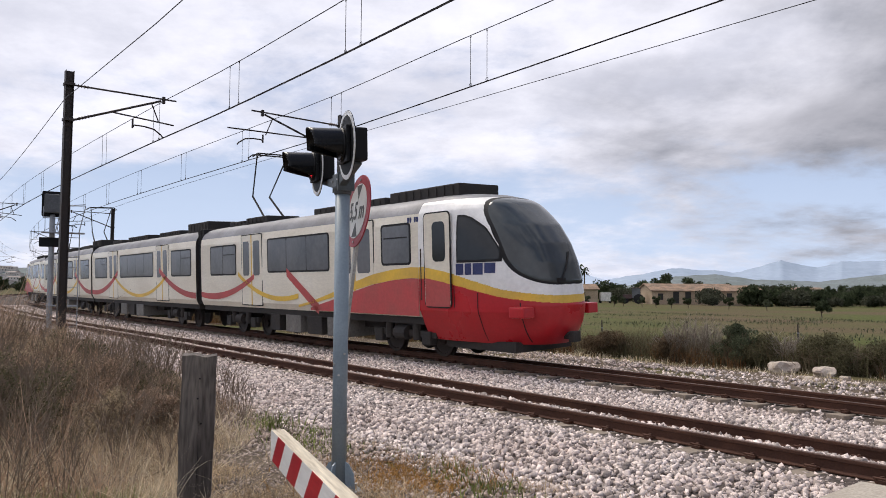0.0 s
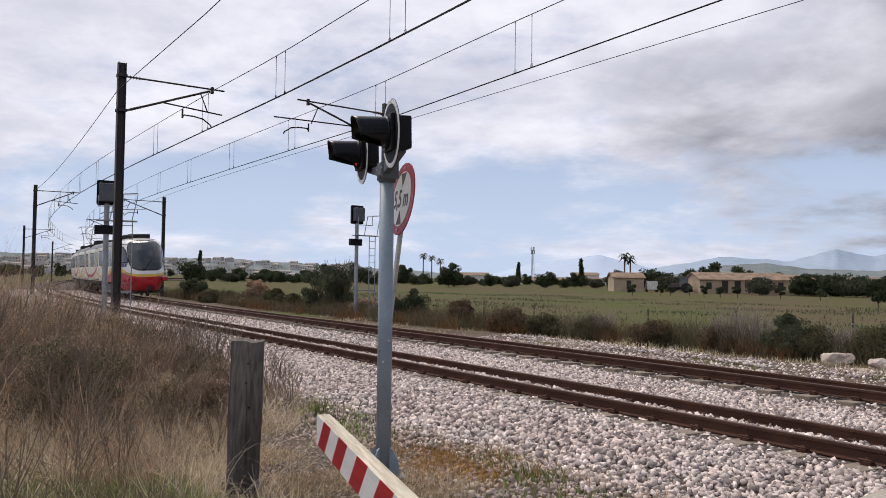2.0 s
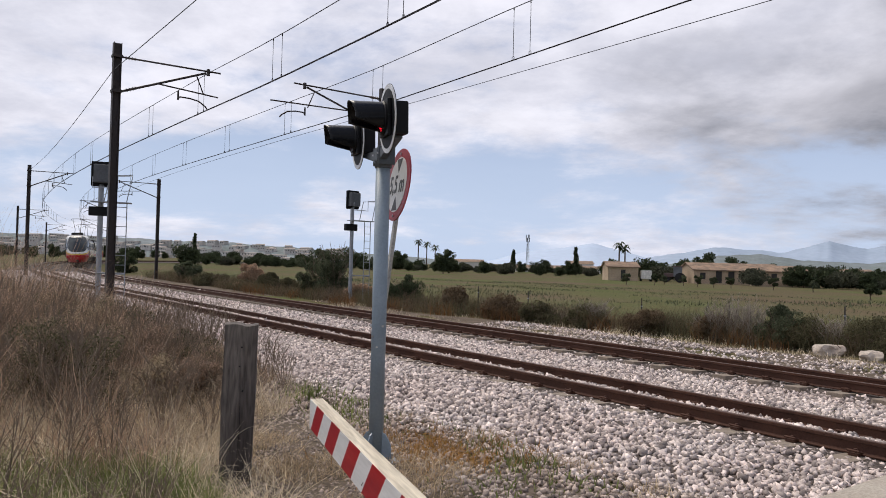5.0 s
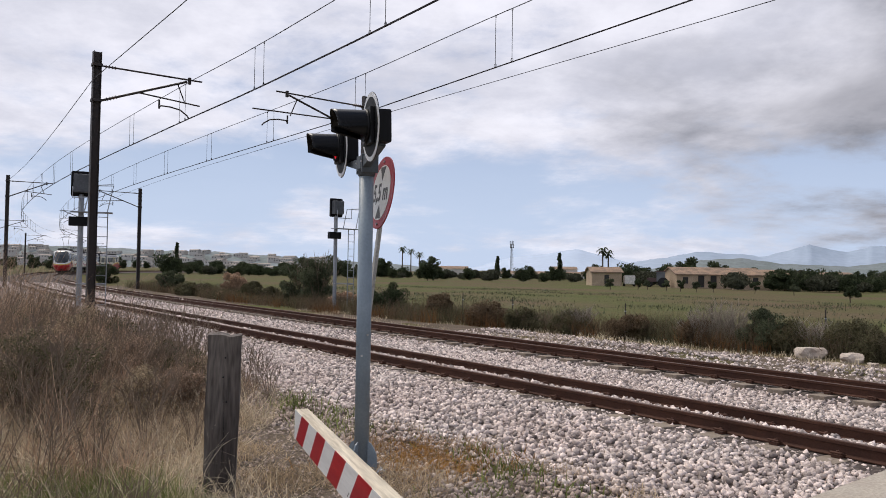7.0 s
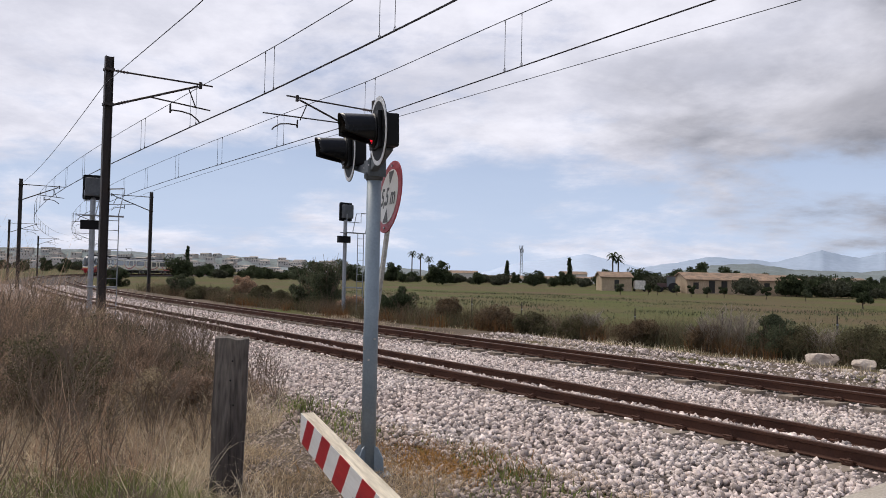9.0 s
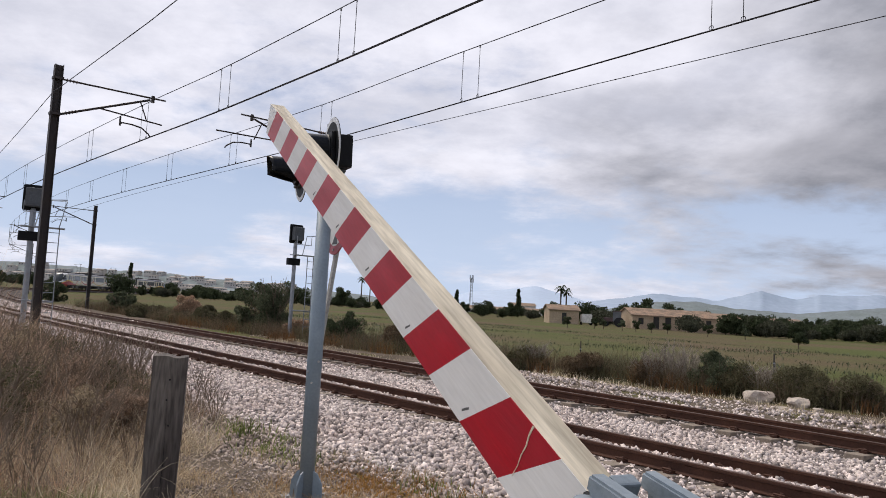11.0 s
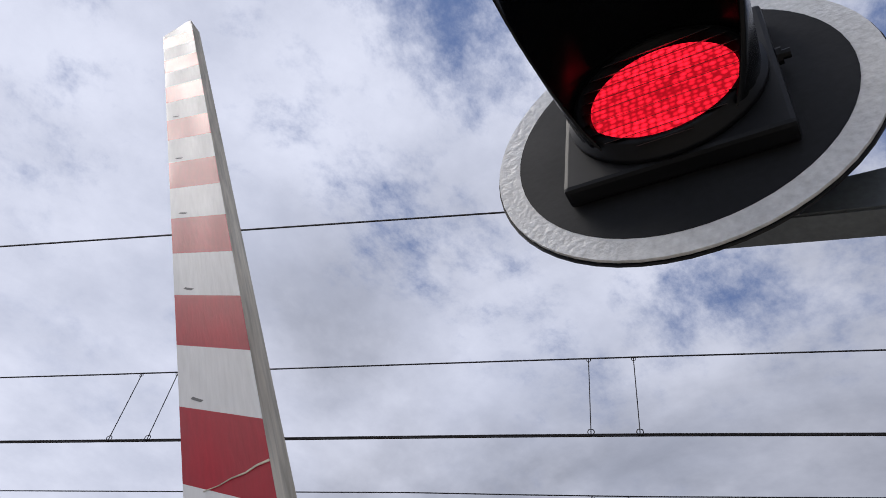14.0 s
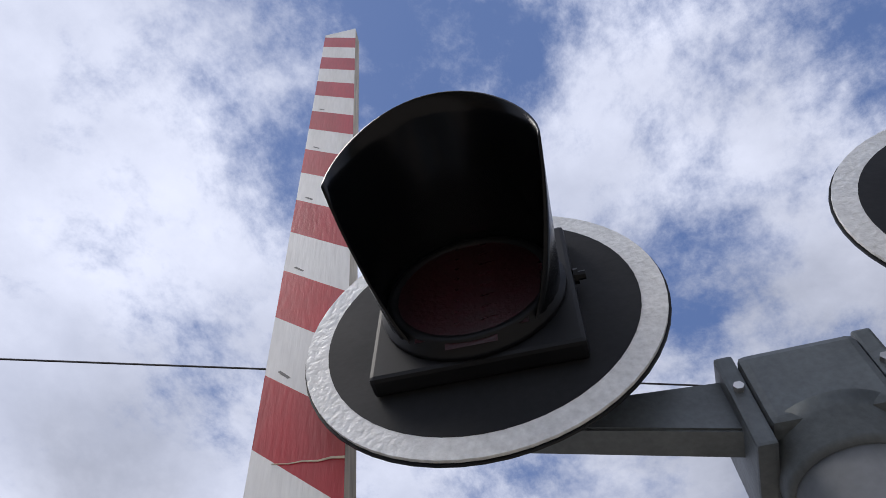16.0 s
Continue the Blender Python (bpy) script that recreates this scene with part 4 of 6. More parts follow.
    for y in (-1, 1):
        for x, lo in ((1.75, 0.5), (0.78, 0.5), (2.42, 1.2)):
            bm = bmesh.new()
            nose_patch(bm, np.linspace(x, x + 0.022, 2), lambda q: lo, lambda q: band_z(q) - 0.13, y, 0.005, L, 10)
            part("panel_joint", bm, M_RUBBER, t)
    bm = bmesh.new()
    box(bm, 1.0 - L / 2, 3.2 - L / 2, -0.85, 0.85, 0.28, 0.5, bevel=0.03)
    part("plough", bm, M_UNDER, t)


def ribbon(bm, f, w, x0, x1, y, L, n=40):
    """Painted band on the side, z = f(x), width w(x)."""
    prev = None
    for i in range(n + 1):
        x = x0 + (x1 - x0) * i / n
        a, b = bm.verts.new((x - L / 2, y, f(x) - w(x) / 2)), bm.verts.new((x - L / 2, y, f(x) + w(x) / 2))
        if prev:
            bm.faces.new((prev[0], a, b, prev[1]))
        prev = (a, b)


def side_panel(t, name, x0, x1, z0, z1, L, mat, label="", y0=1.268, y1=1.281, r=0.07, under=None, sides=(-1, 1)):
    out = None
    for sg in sides:
        bm = bmesh.new()
        pts = []
        for cx, cz, a0 in ((x1 - r, z1 - r, 0), (x0 + r, z1 - r, 90), (x0 + r, z0 + r, 180), (x1 - r, z0 + r, 270)):
            for k in range(5):
                a = radians(a0 + 22.5 * k)
                pts.append((cx + r * math.cos(a) - L / 2, sg * y0, cz + r * math.sin(a)))
        extrude_poly(bm, pts, (0, sg * (y1 - y0), 0))
        out = part(name, bm, mat, under or t, label)
    return out


def window(t, x0, x1, z0, z1, L, panes=1, vent=True):
    for sg in (-1, 1):
        fr = side_panel(t, "window", x0 - 0.05, x1 + 0.05, z0 - 0.05, z1 + 0.05, L, M_RUBBER, "black rubber window frame", 1.268, 1.279, 0.1, sides=(sg,))
        w = (x1 - x0) / panes
        for k in range(panes):
            side_panel(t, "pane", x0 + k * w + 0.012, x0 + (k + 1) * w - 0.012, z0, z1, L, M_TPANE, "", 1.279, 1.283, 0.07, fr, (sg,))
        if vent:
            bm = bmesh.new()
            y = sg * 1.284
            box(bm, x0 + 0.08 - L / 2, x0 + w - 0.08 - L / 2, y - 0.004, y + 0.006, z1 - 0.30, z1 - 0.27)
            part("vent_bar", bm, M_RUBBER, fr)


def door(t, x0, x1, L, red_to=None):
    mid = (x0 + x1) / 2
    for sg in (-1, 1):
        d = side_panel(t, "door", x0 - 0.04, x1 + 0.04, 1.02, 3.30, L, M_RUBBER, "black door surround", 1.262, 1.274, 0.05, sides=(sg,))
        for a, b in ((x0, mid - 0.035), (mid + 0.035, x1)):
            side_panel(t, "leaf", a, b, 1.05, 3.27, L, M_CREAM, "cream sliding door leaf", 1.27, 1.279, 0.04, d, (sg,))
            side_panel(t, "leaf_window", a + 0.14, b - 0.10, 1.98, 3.08, L, M_TPANE, "", 1.278, 1.283, 0.08, d, (sg,))
        side_panel(t, "door_edge", mid - 0.033, mid + 0.033, 1.05, 3.27, L, M_TYEL, "yellow door edge", 1.27, 1.282, 0.01, d, (sg,))


def bogie(t, x, L):
    bm = bmesh.new()
    for sg in (-1, 1):
        box(bm, x - 1.25 - L / 2, x + 1.25 - L / 2, sg * 0.98 - 0.06, sg * 0.98 + 0.06, 0.46, 0.62, bevel=0.02)
        for k in (-0.95, 0.95):
            box(bm, x + k - 0.16 - L / 2, x + k + 0.16 - L / 2, sg * 1.0 - 0.1, sg * 1.0 + 0.1, 0.30, 0.62, bevel=0.03)
        rod(bm, (x - 0.22 - L / 2, sg * 1.02, 0.55), (x + 0.22 - L / 2, sg * 1.02, 0.55), 0.17, n=14)
        for k in (-0.55, 0.55):
            rod(bm, (x + k - L / 2, sg * 1.02, 0.4), (x + k - L / 2, sg * 1.02, 0.86), 0.11, n=12)
    box(bm, x - 0.3 - L / 2, x + 0.3 - L / 2, -0.95, 0.95, 0.5, 0.95)
    b = part("bogie", bm, M_UNDER, t, "dark dirty bogie frame with springs")
    for k in (-0.95, 0.95):
        for sg in (-1, 1):
            bm = bmesh.new()
            lathe(bm, [(0.40, -0.06), (0.43, -0.06), (0.43, -0.04), (0.40, -0.03), (0.40, 0.06), (0.34, 0.06), (0.32, 0.035), (0.12, 0.03), (0.1, 0.07), (0.001, 0.07)], 28,
                  pose(x + k - L / 2, sg * 0.53, 0.40, -90 * sg, 0, 0))
            part("wheel", bm, M_WHEEL, b)


def pantograph(t, x, L):
    bm = bmesh.new()
    x -= L / 2
    box(bm, x - 0.8, x + 0.8, -0.6, 0.6, 3.72, 3.79)
    p = part("pantograph", bm, M_UNDER, t, "raised dark pantograph")
    for y in (-0.42, 0.42):
        bm = bmesh.new()
        pipe(bm, [(x - 0.6, y * 0.9, 3.8), (x + 0.55, y * 0.75, 4.72)], 0.035)
        part("lower_arm", bm, M_UNDER, p)
        bm = bmesh.new()
        pipe(bm, [(x + 0.55, y * 0.75, 4.72), (x - 0.35, y * 1.3, 6.0)], 0.024)
        part("upper_arm", bm, M_UNDER, p)
    bm = bmesh.new()
    for dx in (-0.55, -0.18):
        pipe(bm, [(x + dx, -0.8, 5.93), (x + dx, -0.62, 6.06), (x + dx, 0.62, 6.06), (x + dx, 0.8, 5.93)], 0.025)
    pipe(bm, [(x - 0.55, -0.5, 6.05), (x - 0.18, -0.5, 6.05)], 0.02)
    pipe(bm, [(x - 0.55, 0.5, 6.05), (x - 0.18, 0.5, 6.05)], 0.02)
    part("collector_head", bm, M_UNDER, p)


def rail_car(L, cab, panto, label):
    t = thing("rail_car", pose(0, 0, 0), label, "train", "train cars")
    x0 = CAB if cab else 0.28
    x1 = L - 0.28
    sec = [(y, z) for y, z in HALF] + [(-y, z) for y, z in HALF[-2::-1]]
    for name, mat, pick in (("body", M_CREAM, lambda z: z < 3.27), ("roof", M_ROOFGREY, lambda z: z >= 3.27)):
        bm = bmesh.new()
        for i in range(len(sec) - 1):
            if not pick((sec[i][1] + sec[i + 1][1]) / 2):
                continue
            a, b = sec[i], sec[i + 1]
            q = [bm.verts.new((x - L / 2, *p)) for x, p in ((x0, a), (x1, a), (x1, b), (x0, b))]
            bm.faces.new(q)
        bmesh.ops.remove_doubles(bm, verts=bm.verts, dist=0.001)
        part(name, bm, mat, t, "dirty cream car side" if name == "body" else "grey curved roof", name == "roof")
    bm = bmesh.new()
    for x in ((x1,) if cab else (x0, x1)):
        vs = [bm.verts.new((x - L / 2, y, z)) for y, z in sec]
        bm.faces.new(vs)
    box(bm, x0 - L / 2, x1 - L / 2, -1.15, 1.15, 0.78, 0.96)
    part("end_wall", bm, M_UNDER, t)
    bm = bmesh.new()
    for xa, xb in (((L - 0.30, L + 0.02),) if cab else ((-0.02, 0.30), (L - 0.30, L + 0.02))):
        for k in range(4):
            w = (xb - xa) / 4
            box(bm, xa + k * w + 0.006 - L / 2, xa + (k + 1) * w - 0.006 - L / 2, -1.16, 1.16, 0.98, 3.70, bevel=0.02)
    part("gangway_bellows", bm, M_RUBBER, t, "black folded gangway bellows")
    if cab:
        build_cab(t, L)
        for sg in (-1, 1):
            d = side_panel(t, "cab_door", 2.48, 3.42, 1.18, 3.30, L, M_RUBBER, "black cab door joint", 1.266, 1.277, 0.12, sides=(sg,))
            side_panel(t, "leaf", 2.51, 3.39, 1.21, 3.27, L, M_CREAM, "cream cab door leaf", 1.275, 1.281, 0.10, d, (sg,))
            bm = bmesh.new()
            ribbon(bm, band_z, lambda x: 0.24, 2.52, 3.38, sg * 1.2835, L, 10)
            part("leaf_band", bm, M_TYEL, d)
            bm = bmesh.new()
            ribbon(bm, lambda x: (band_z(x) - 0.12 + 1.21) / 2, lambda x: band_z(x) - 0.12 - 1.21, 2.52, 3.38, sg * 1.2835, L, 10)
            part("leaf_lower", bm, M_TRED2, d)
            side_panel(t, "leaf_window", 2.66, 3.10, 2.20, 3.08, L, M_TGLASS, "", 1.279, 1.287, 0.12, d, (sg,))
            for x in (2.44, 3.47):
                bm = bmesh.new()
                pipe(bm, [(x - L / 2, sg * 1.33, 1.35), (x - L / 2, sg * 1.33, 2.5)], 0.014)
                part("handrail", bm, M_STEEL, d)
        window(t, 3.95, 5.05, 2.20, 3.08, L)
        door(t, 5.45, 7.15, L)
        window(t, 7.6, 11.2, 2.10, 3.05, L, 3, False)
        door(t, 11.65, 13.1, L)
        window(t, 13.6, 15.7, 2.05, 2.98, L, 2)
        f1 = band_z
        marks = [("yellow_wave", M_TYEL, f1, lambda x: 0.25 - 0.18 * smooth((x - 5) / 4), CAB, 9.3),
                 ("red_wave", M_TRED2, lambda x: (f1(x) - 0.13 + 0.98) / 2, lambda x: max(0.02, f1(x) - 0.13 - 0.98), CAB, 8.6),
                 ("red_diagonal", M_TRED2, lambda x: 1.02 + (x - 8.15) * 0.56, lambda x: 0.30 - 0.03 * (x - 8), 8.15, 10.0),
                 ("yellow_ribbon", M_TYEL, lambda x: 1.27 + 0.085 * (x - 10.4) ** 2, lambda x: 0.14, 9.3, 13.4),
                 ("red_ribbon", M_TRED2, lambda x: 1.28 + 0.058 * (x - 15.6) ** 2, lambda x: 0.22 - 0.02 * abs(x - 15), 12.2, L - 0.3)]
        ids = ((1.45, 2.25, 1.72, 1.90),)
        for sg in (-1, 1):
            bm = bmesh.new()
            for a, b in ((2.36, 2.14), (2.10, 1.92), (1.88, 1.62), (1.58, 1.32)):
                nose_patch(bm, np.linspace(b, a, 5), lambda x: 1.90 if b > 1.4 else 1.93, lambda x: 2.14, sg, 0.008, L, 3)
            part("operator_mark", bm, M_BLUEINK, t, "dark blue block mark")
            bm = bmesh.new()
            for k in range(5):
                if k != 2:
                    box(bm, 3.62 + k * 0.085 - L / 2, 3.68 + k * 0.085 - L / 2, sg * 1.26 - 0.004, sg * 1.262 + 0.006, 3.12, 3.24)
            part("number_bars", bm, M_BLUEINK, t)
    else:
        window(t, 0.8, 2.9, 2.05, 2.98, L, 2)
        door(t, 3.3, 4.75, L)
        window(t, 5.2, 10.0, 2.05, 3.0, L, 4, False)
        door(t, 10.45, 11.9, L)
        window(t, 12.3, L - 0.9, 2.05, 2.98, L, 2)
        marks = [("red_ribbon", M_TRED2, lambda x: 1.28 + 0.06 * (x - 0.3) ** 2 if x < 5 else 2.0, lambda x: 0.22, 0.3, 4.4),
                 ("yellow_ribbon", M_TYEL, lambda x: 1.2 + 0.06 * (x - 7.2) ** 2, lambda x: 0.14, 3.6, 11.0),
                 ("red_ribbon", M_TRED2, lambda x: 1.28 + 0.06 * (x - 14.4) ** 2, lambda x: 0.22, 10.4, L - 0.3)]
    for name, mat, f, w, a, b in marks:
        for sg in (-1, 1):
            bm = bmesh.new()
            ribbon(bm, f, w, a, b, sg * 1.2835, L)
            part(name, bm, mat, t)
    for x in ((4.6, L - 3.2) if cab else (2.9, L - 2.9)):
        bogie(t, x, L)
    for a, b, mat in ((6.9, 7.9, M_UBOX), (8.2, 9.0, M_UNDER), (9.4, 10.3, M_UBOX), (10.7, 11.3, M_UNDER)):
        bm = bmesh.new()
        box(bm, a - L / 2, b - L / 2, -1.18, 1.18, 0.30, 0.80, bevel=0.02)
        part("equipment_box", bm, mat, t, "grey underfloor box" if mat is M_UBOX else "")
    bm = bmesh.new()
    box(bm, 6 - L / 2, 12 - L / 2, -0.6, 0.6, 0.55, 0.9)
    part("underframe", bm, M_UNDER, t)
    boxes = [(2.9, 5.6, 0.62, 3.90), (6.0, 6.9, 0.5, 3.85), (7.2, 9.6, 0.55, 3.82), (12.6, 14.2, 0.6, 3.86), (14.6, 15.8, 0.5, 3.82)] if cab else \
            [(0.5, 2.6, 0.7, 3.98), (4, 6.5, 0.55, 3.84), (8, 11, 0.6, 3.86), (12.2, 13.9, 0.55, 3.82)]
    for a, b, w, z in boxes:
        bm = bmesh.new()
        box(bm, a - L / 2, b - L / 2, -w, w, 3.66, z + 0.08, bevel=0.03)
        unit = part("roof_unit", bm, M_UNDER, t, "dark ribbed roof equipment")
        k = a + 0.2
        while k < b - 0.15:
            bm = bmesh.new()
            box(bm, k - L / 2, k + 0.05 - L / 2, -w - 0.02, w + 0.02, 3.66, z + 0.05)
            part("rib", bm, M_UNDER, unit)
            k += 0.3
    if panto:
        pantograph(t, 13.7, L)
    return t


LENGTHS = [16.9, 15.4, 15.4, 16.9]
CARS = [rail_car(16.9, True, True, "cream and red electric rail car with a rounded driving cab"),
        rail_car(15.4, False, False, "cream electric rail car with red and yellow ribbons")]
CARS.append(copy_thing(CARS[1], pose(0, 0, 0)))
pantograph(CARS[2], 4.0, 15.4)
CARS.append(copy_thing(CARS[0], pose(0, 0, 0)))


# ---------------- vegetation ----------------
M_DRY = foliage("dry_grass", (0.58, 0.46, 0.31), (0.34, 0.26, 0.17))
M_STRAW = foliage("pale_straw", (0.74, 0.64, 0.47), (0.50, 0.41, 0.29))
M_REDBROWN = foliage("red_brown_weed", (0.46, 0.325, 0.225), (0.29, 0.20, 0.14))
M_ORANGE = foliage("orange_dry_weed", (0.44, 0.25, 0.085), (0.30, 0.17, 0.065))
M_GREEN = foliage("green_weed", (0.24, 0.27, 0.10), (0.14, 0.165, 0.06))
M_GREYGREEN = foliage("grey_green_weed", (0.14, 0.13, 0.075), (0.09, 0.083, 0.05))
M_GREYBROWN = foliage("grey_brown_weed", (0.17, 0.125, 0.08), (0.105, 0.078, 0.052))
M_DEADGREY = foliage("dead_grey_weed", (0.44, 0.36, 0.28), (0.27, 0.215, 0.165))
M_RUSTY = foliage("rusty_weed", (0.20, 0.105, 0.045), (0.13, 0.075, 0.04))
M_LEAF = foliage("tree_leaf", (0.075, 0.092, 0.05), (0.042, 0.055, 0.03))
M_DULL = foliage("dull_olive_leaf", (0.10, 0.105, 0.072), (0.06, 0.065, 0.045))
M_OLIVE = foliage("olive_leaf", (0.115, 0.13, 0.08), (0.065, 0.078, 0.046))
M_BARK = surf("bark", (0.11, 0.085, 0.065), 0.95, alt=(0.06, 0.05, 0.04), s1=4, s2=30, bump=0.5)
M_TWIG = surf("twig", (0.21, 0.16, 0.115), 0.9, alt=(0.12, 0.09, 0.065), s1=6, s2=30)
M_DEADBUSH = foliage("dead_bush_leaf", (0.38, 0.275, 0.20), (0.22, 0.16, 0.115))
M_DRYBUSH = foliage("dry_bush_leaf", (0.42, 0.34, 0.23), (0.24, 0.19, 0.125))
M_PALETWIG = surf("pale_twig", (0.30, 0.26, 0.215), 0.9, alt=(0.20, 0.17, 0.14), s1=6, s2=30)
RNG = np.random.default_rng(7)


def blades(name, pts, hs, width, lean, mat, label, category="grass", curl=0.5):
    """Grass: one curved, tapering blade at each point."""
    n = len(pts)
    P = np.array([(x, y, ground_z(x, y) - 0.01) for x, y in pts])
    a = RNG.uniform(0, 2 * np.pi, n)
    la = RNG.uniform(0, 2 * np.pi, n)
    lm = np.abs(RNG.normal(0, lean, n)) * hs
    L = np.stack([np.cos(la) * lm, np.sin(la) * lm, np.zeros(n)], 1)
    W = np.stack([np.cos(a), np.sin(a), np.zeros(n)], 1) * (width * RNG.uniform(0.6, 1.4, n))[:, None]
    up = np.stack([np.zeros(n), np.zeros(n), hs], 1)
    mid = P + up * 0.55 + L * (0.55 - 0.25 * curl)
    tip = P + up * RNG.uniform(0.8, 1.0, n)[:, None] + L
    V = np.stack([P - W, P + W, mid - W * 0.7, mid + W * 0.7, tip], 1).reshape(-1, 3)
    b = np.arange(n)[:, None] * 5
    F = np.concatenate([b + [0, 1, 3], b + [0, 3, 2], b + [2, 3, 4]], 1).reshape(-1, 3)
    return batch(name, V, F, mat, label, category)


def tangle(name, pts, length, width, lean, wander, droop, mat, label, category="weeds", nodes=6):
    """Stalks that wander and droop as they grow, as thin ribbons."""
    n = len(pts)
    P = np.array([(x, y, ground_z(x, y) - 0.01) for x, y in pts])
    az, el = RNG.uniform(0, 2 * np.pi, n), np.pi / 2 - np.abs(RNG.normal(0, lean, n))
    D = np.stack([np.cos(az) * np.cos(el), np.sin(az) * np.cos(el), np.sin(el)], 1)
    turn = RNG.normal(0, wander, (n, 3))
    side = np.cross(D, RNG.normal(size=(n, 3)))
    side /= np.linalg.norm(side, axis=1)[:, None] + 1e-9
    W = side * (width * RNG.uniform(0.6, 1.4, n))[:, None]
    step = (np.asarray(length) / (nodes - 1))[:, None]
    out = []
    for j in range(nodes):
        taper = 1 - 0.75 * j / (nodes - 1)
        out += [P - W * taper, P + W * taper]
        P = P + D * step
        D = D + turn * 0.5 + RNG.normal(0, wander * 0.6, (n, 3)) - np.array([0, 0, droop])
        D /= np.linalg.norm(D, axis=1)[:, None]
        P[:, 2] = np.maximum(P[:, 2], -0.22)
    V = np.stack(out, 1).reshape(-1, 3)
    b = np.arange(n)[:, None] * (2 * nodes)
    F = np.concatenate([b + [2 * j, 2 * j + 1, 2 * j + 3, 2 * j + 2] for j in range(nodes - 1)], 1).reshape(-1, 4)
    return batch(name, V, F, mat, label, category)


def weed_edge(s):
    """Where the weeds beyond the far track begin."""
    return float(np.interp(s, (0, 5, 13.5, 21, 28), (18.1, 17.8, 16.8, 15.7, 15.0)))


def scatter(n, s0, s1, d0, d1, clump=0.0, freq=0.9, seed=0):
    """Points along the line, thinned into clumps."""
    out = []
    while len(out) < n:
        s, d = RNG.uniform(s0, s1), RNG.uniform(d0, d1)
        if d0 < 5:
            d += weed_edge(s)
        p = on(s, d)
        if clump and noise.noise(Vector((p.x * freq, p.y * freq, seed))) < RNG.uniform(-0.5, 0.5) * (1 - clump) + clump * 0.1:
            continue
        out.append((p.x, p.y))
    return out


def xy_scatter(n, x0, x1, y0, y1, clump=0.0, freq=0.9, seed=0, keep=None):
    out = []
    while len(out) < n:
        x, y = RNG.uniform(x0, x1), RNG.uniform(y0, y1)
        if keep and not keep(x, y):
            continue
        if clump and noise.noise(Vector((x * freq, y * freq, seed))) < RNG.uniform(-0.5, 0.5) * (1 - clump) + clump * 0.1:
            continue
        out.append((x, y))
    return out


def crown_arrays(clumps, per, leaf, flat=0.8):
    """Leaves in uneven clumps: (x, y, z, r) each."""
    V, F, k = [], [], 0
    for cx, cy, cz, r in clumps:
        d = RNG.normal(size=(per, 3))
        d /= np.linalg.norm(d, axis=1)[:, None]
        c = np.array([cx, cy, cz]) + d * (r * RNG.uniform(0.25, 1.0, per) ** 0.5)[:, None] * np.array([1, 1, flat])
        u = RNG.normal(size=(per, 3))
        u /= np.linalg.norm(u, axis=1)[:, None]
        w = np.cross(u, RNG.normal(size=(per, 3)))
        w /= np.linalg.norm(w, axis=1)[:, None] + 1e-6
        l = (leaf * RNG.uniform(0.6, 1.4, per))[:, None]
        V.append(np.stack([c - u * l, c + w * l * 0.55, c + u * l, c - w * l * 0.55], 1).reshape(-1, 3))
        F.append(np.arange(per)[:, None] * 4 + k + np.arange(4))
        k += per * 4
    return np.concatenate(V), np.concatenate(F)


def tree(name, m, h, spread, leaf, per, nclump, mat, label, category="tree", trunk=0.35, flat=0.8, group=""):
    t = thing(name, m, label, category, group)
    bm = bmesh.new()
    base = Vector((0, 0, -0.2))
    fork = Vector((RNG.uniform(-0.1, 0.1), RNG.uniform(-0.1, 0.1), h * trunk))
    r = 0.02 * h + 0.03
    rod(bm, base, fork, r, r * 0.7, n=7)
    clumps = []
    for i in range(nclump):
        a = 2 * math.pi * (i + RNG.uniform(0, 0.8)) / nclump
        rr = spread * RNG.uniform(0.15, 0.85)
        z = h * RNG.uniform(trunk + 0.15, 0.9)
        c = (rr * math.cos(a), rr * math.sin(a), z)
        clumps.append((*c, spread * RNG.uniform(0.3, 0.52)))
        if i < 7:
            rod(bm, fork, c, r * 0.5, r * 0.12, n=5)
    part("trunk", bm, M_BARK, t)
    V, F = crown_arrays(clumps, per, leaf, flat)
    ob = batch("crown", V, F, mat, "", "", "", t)
    return t


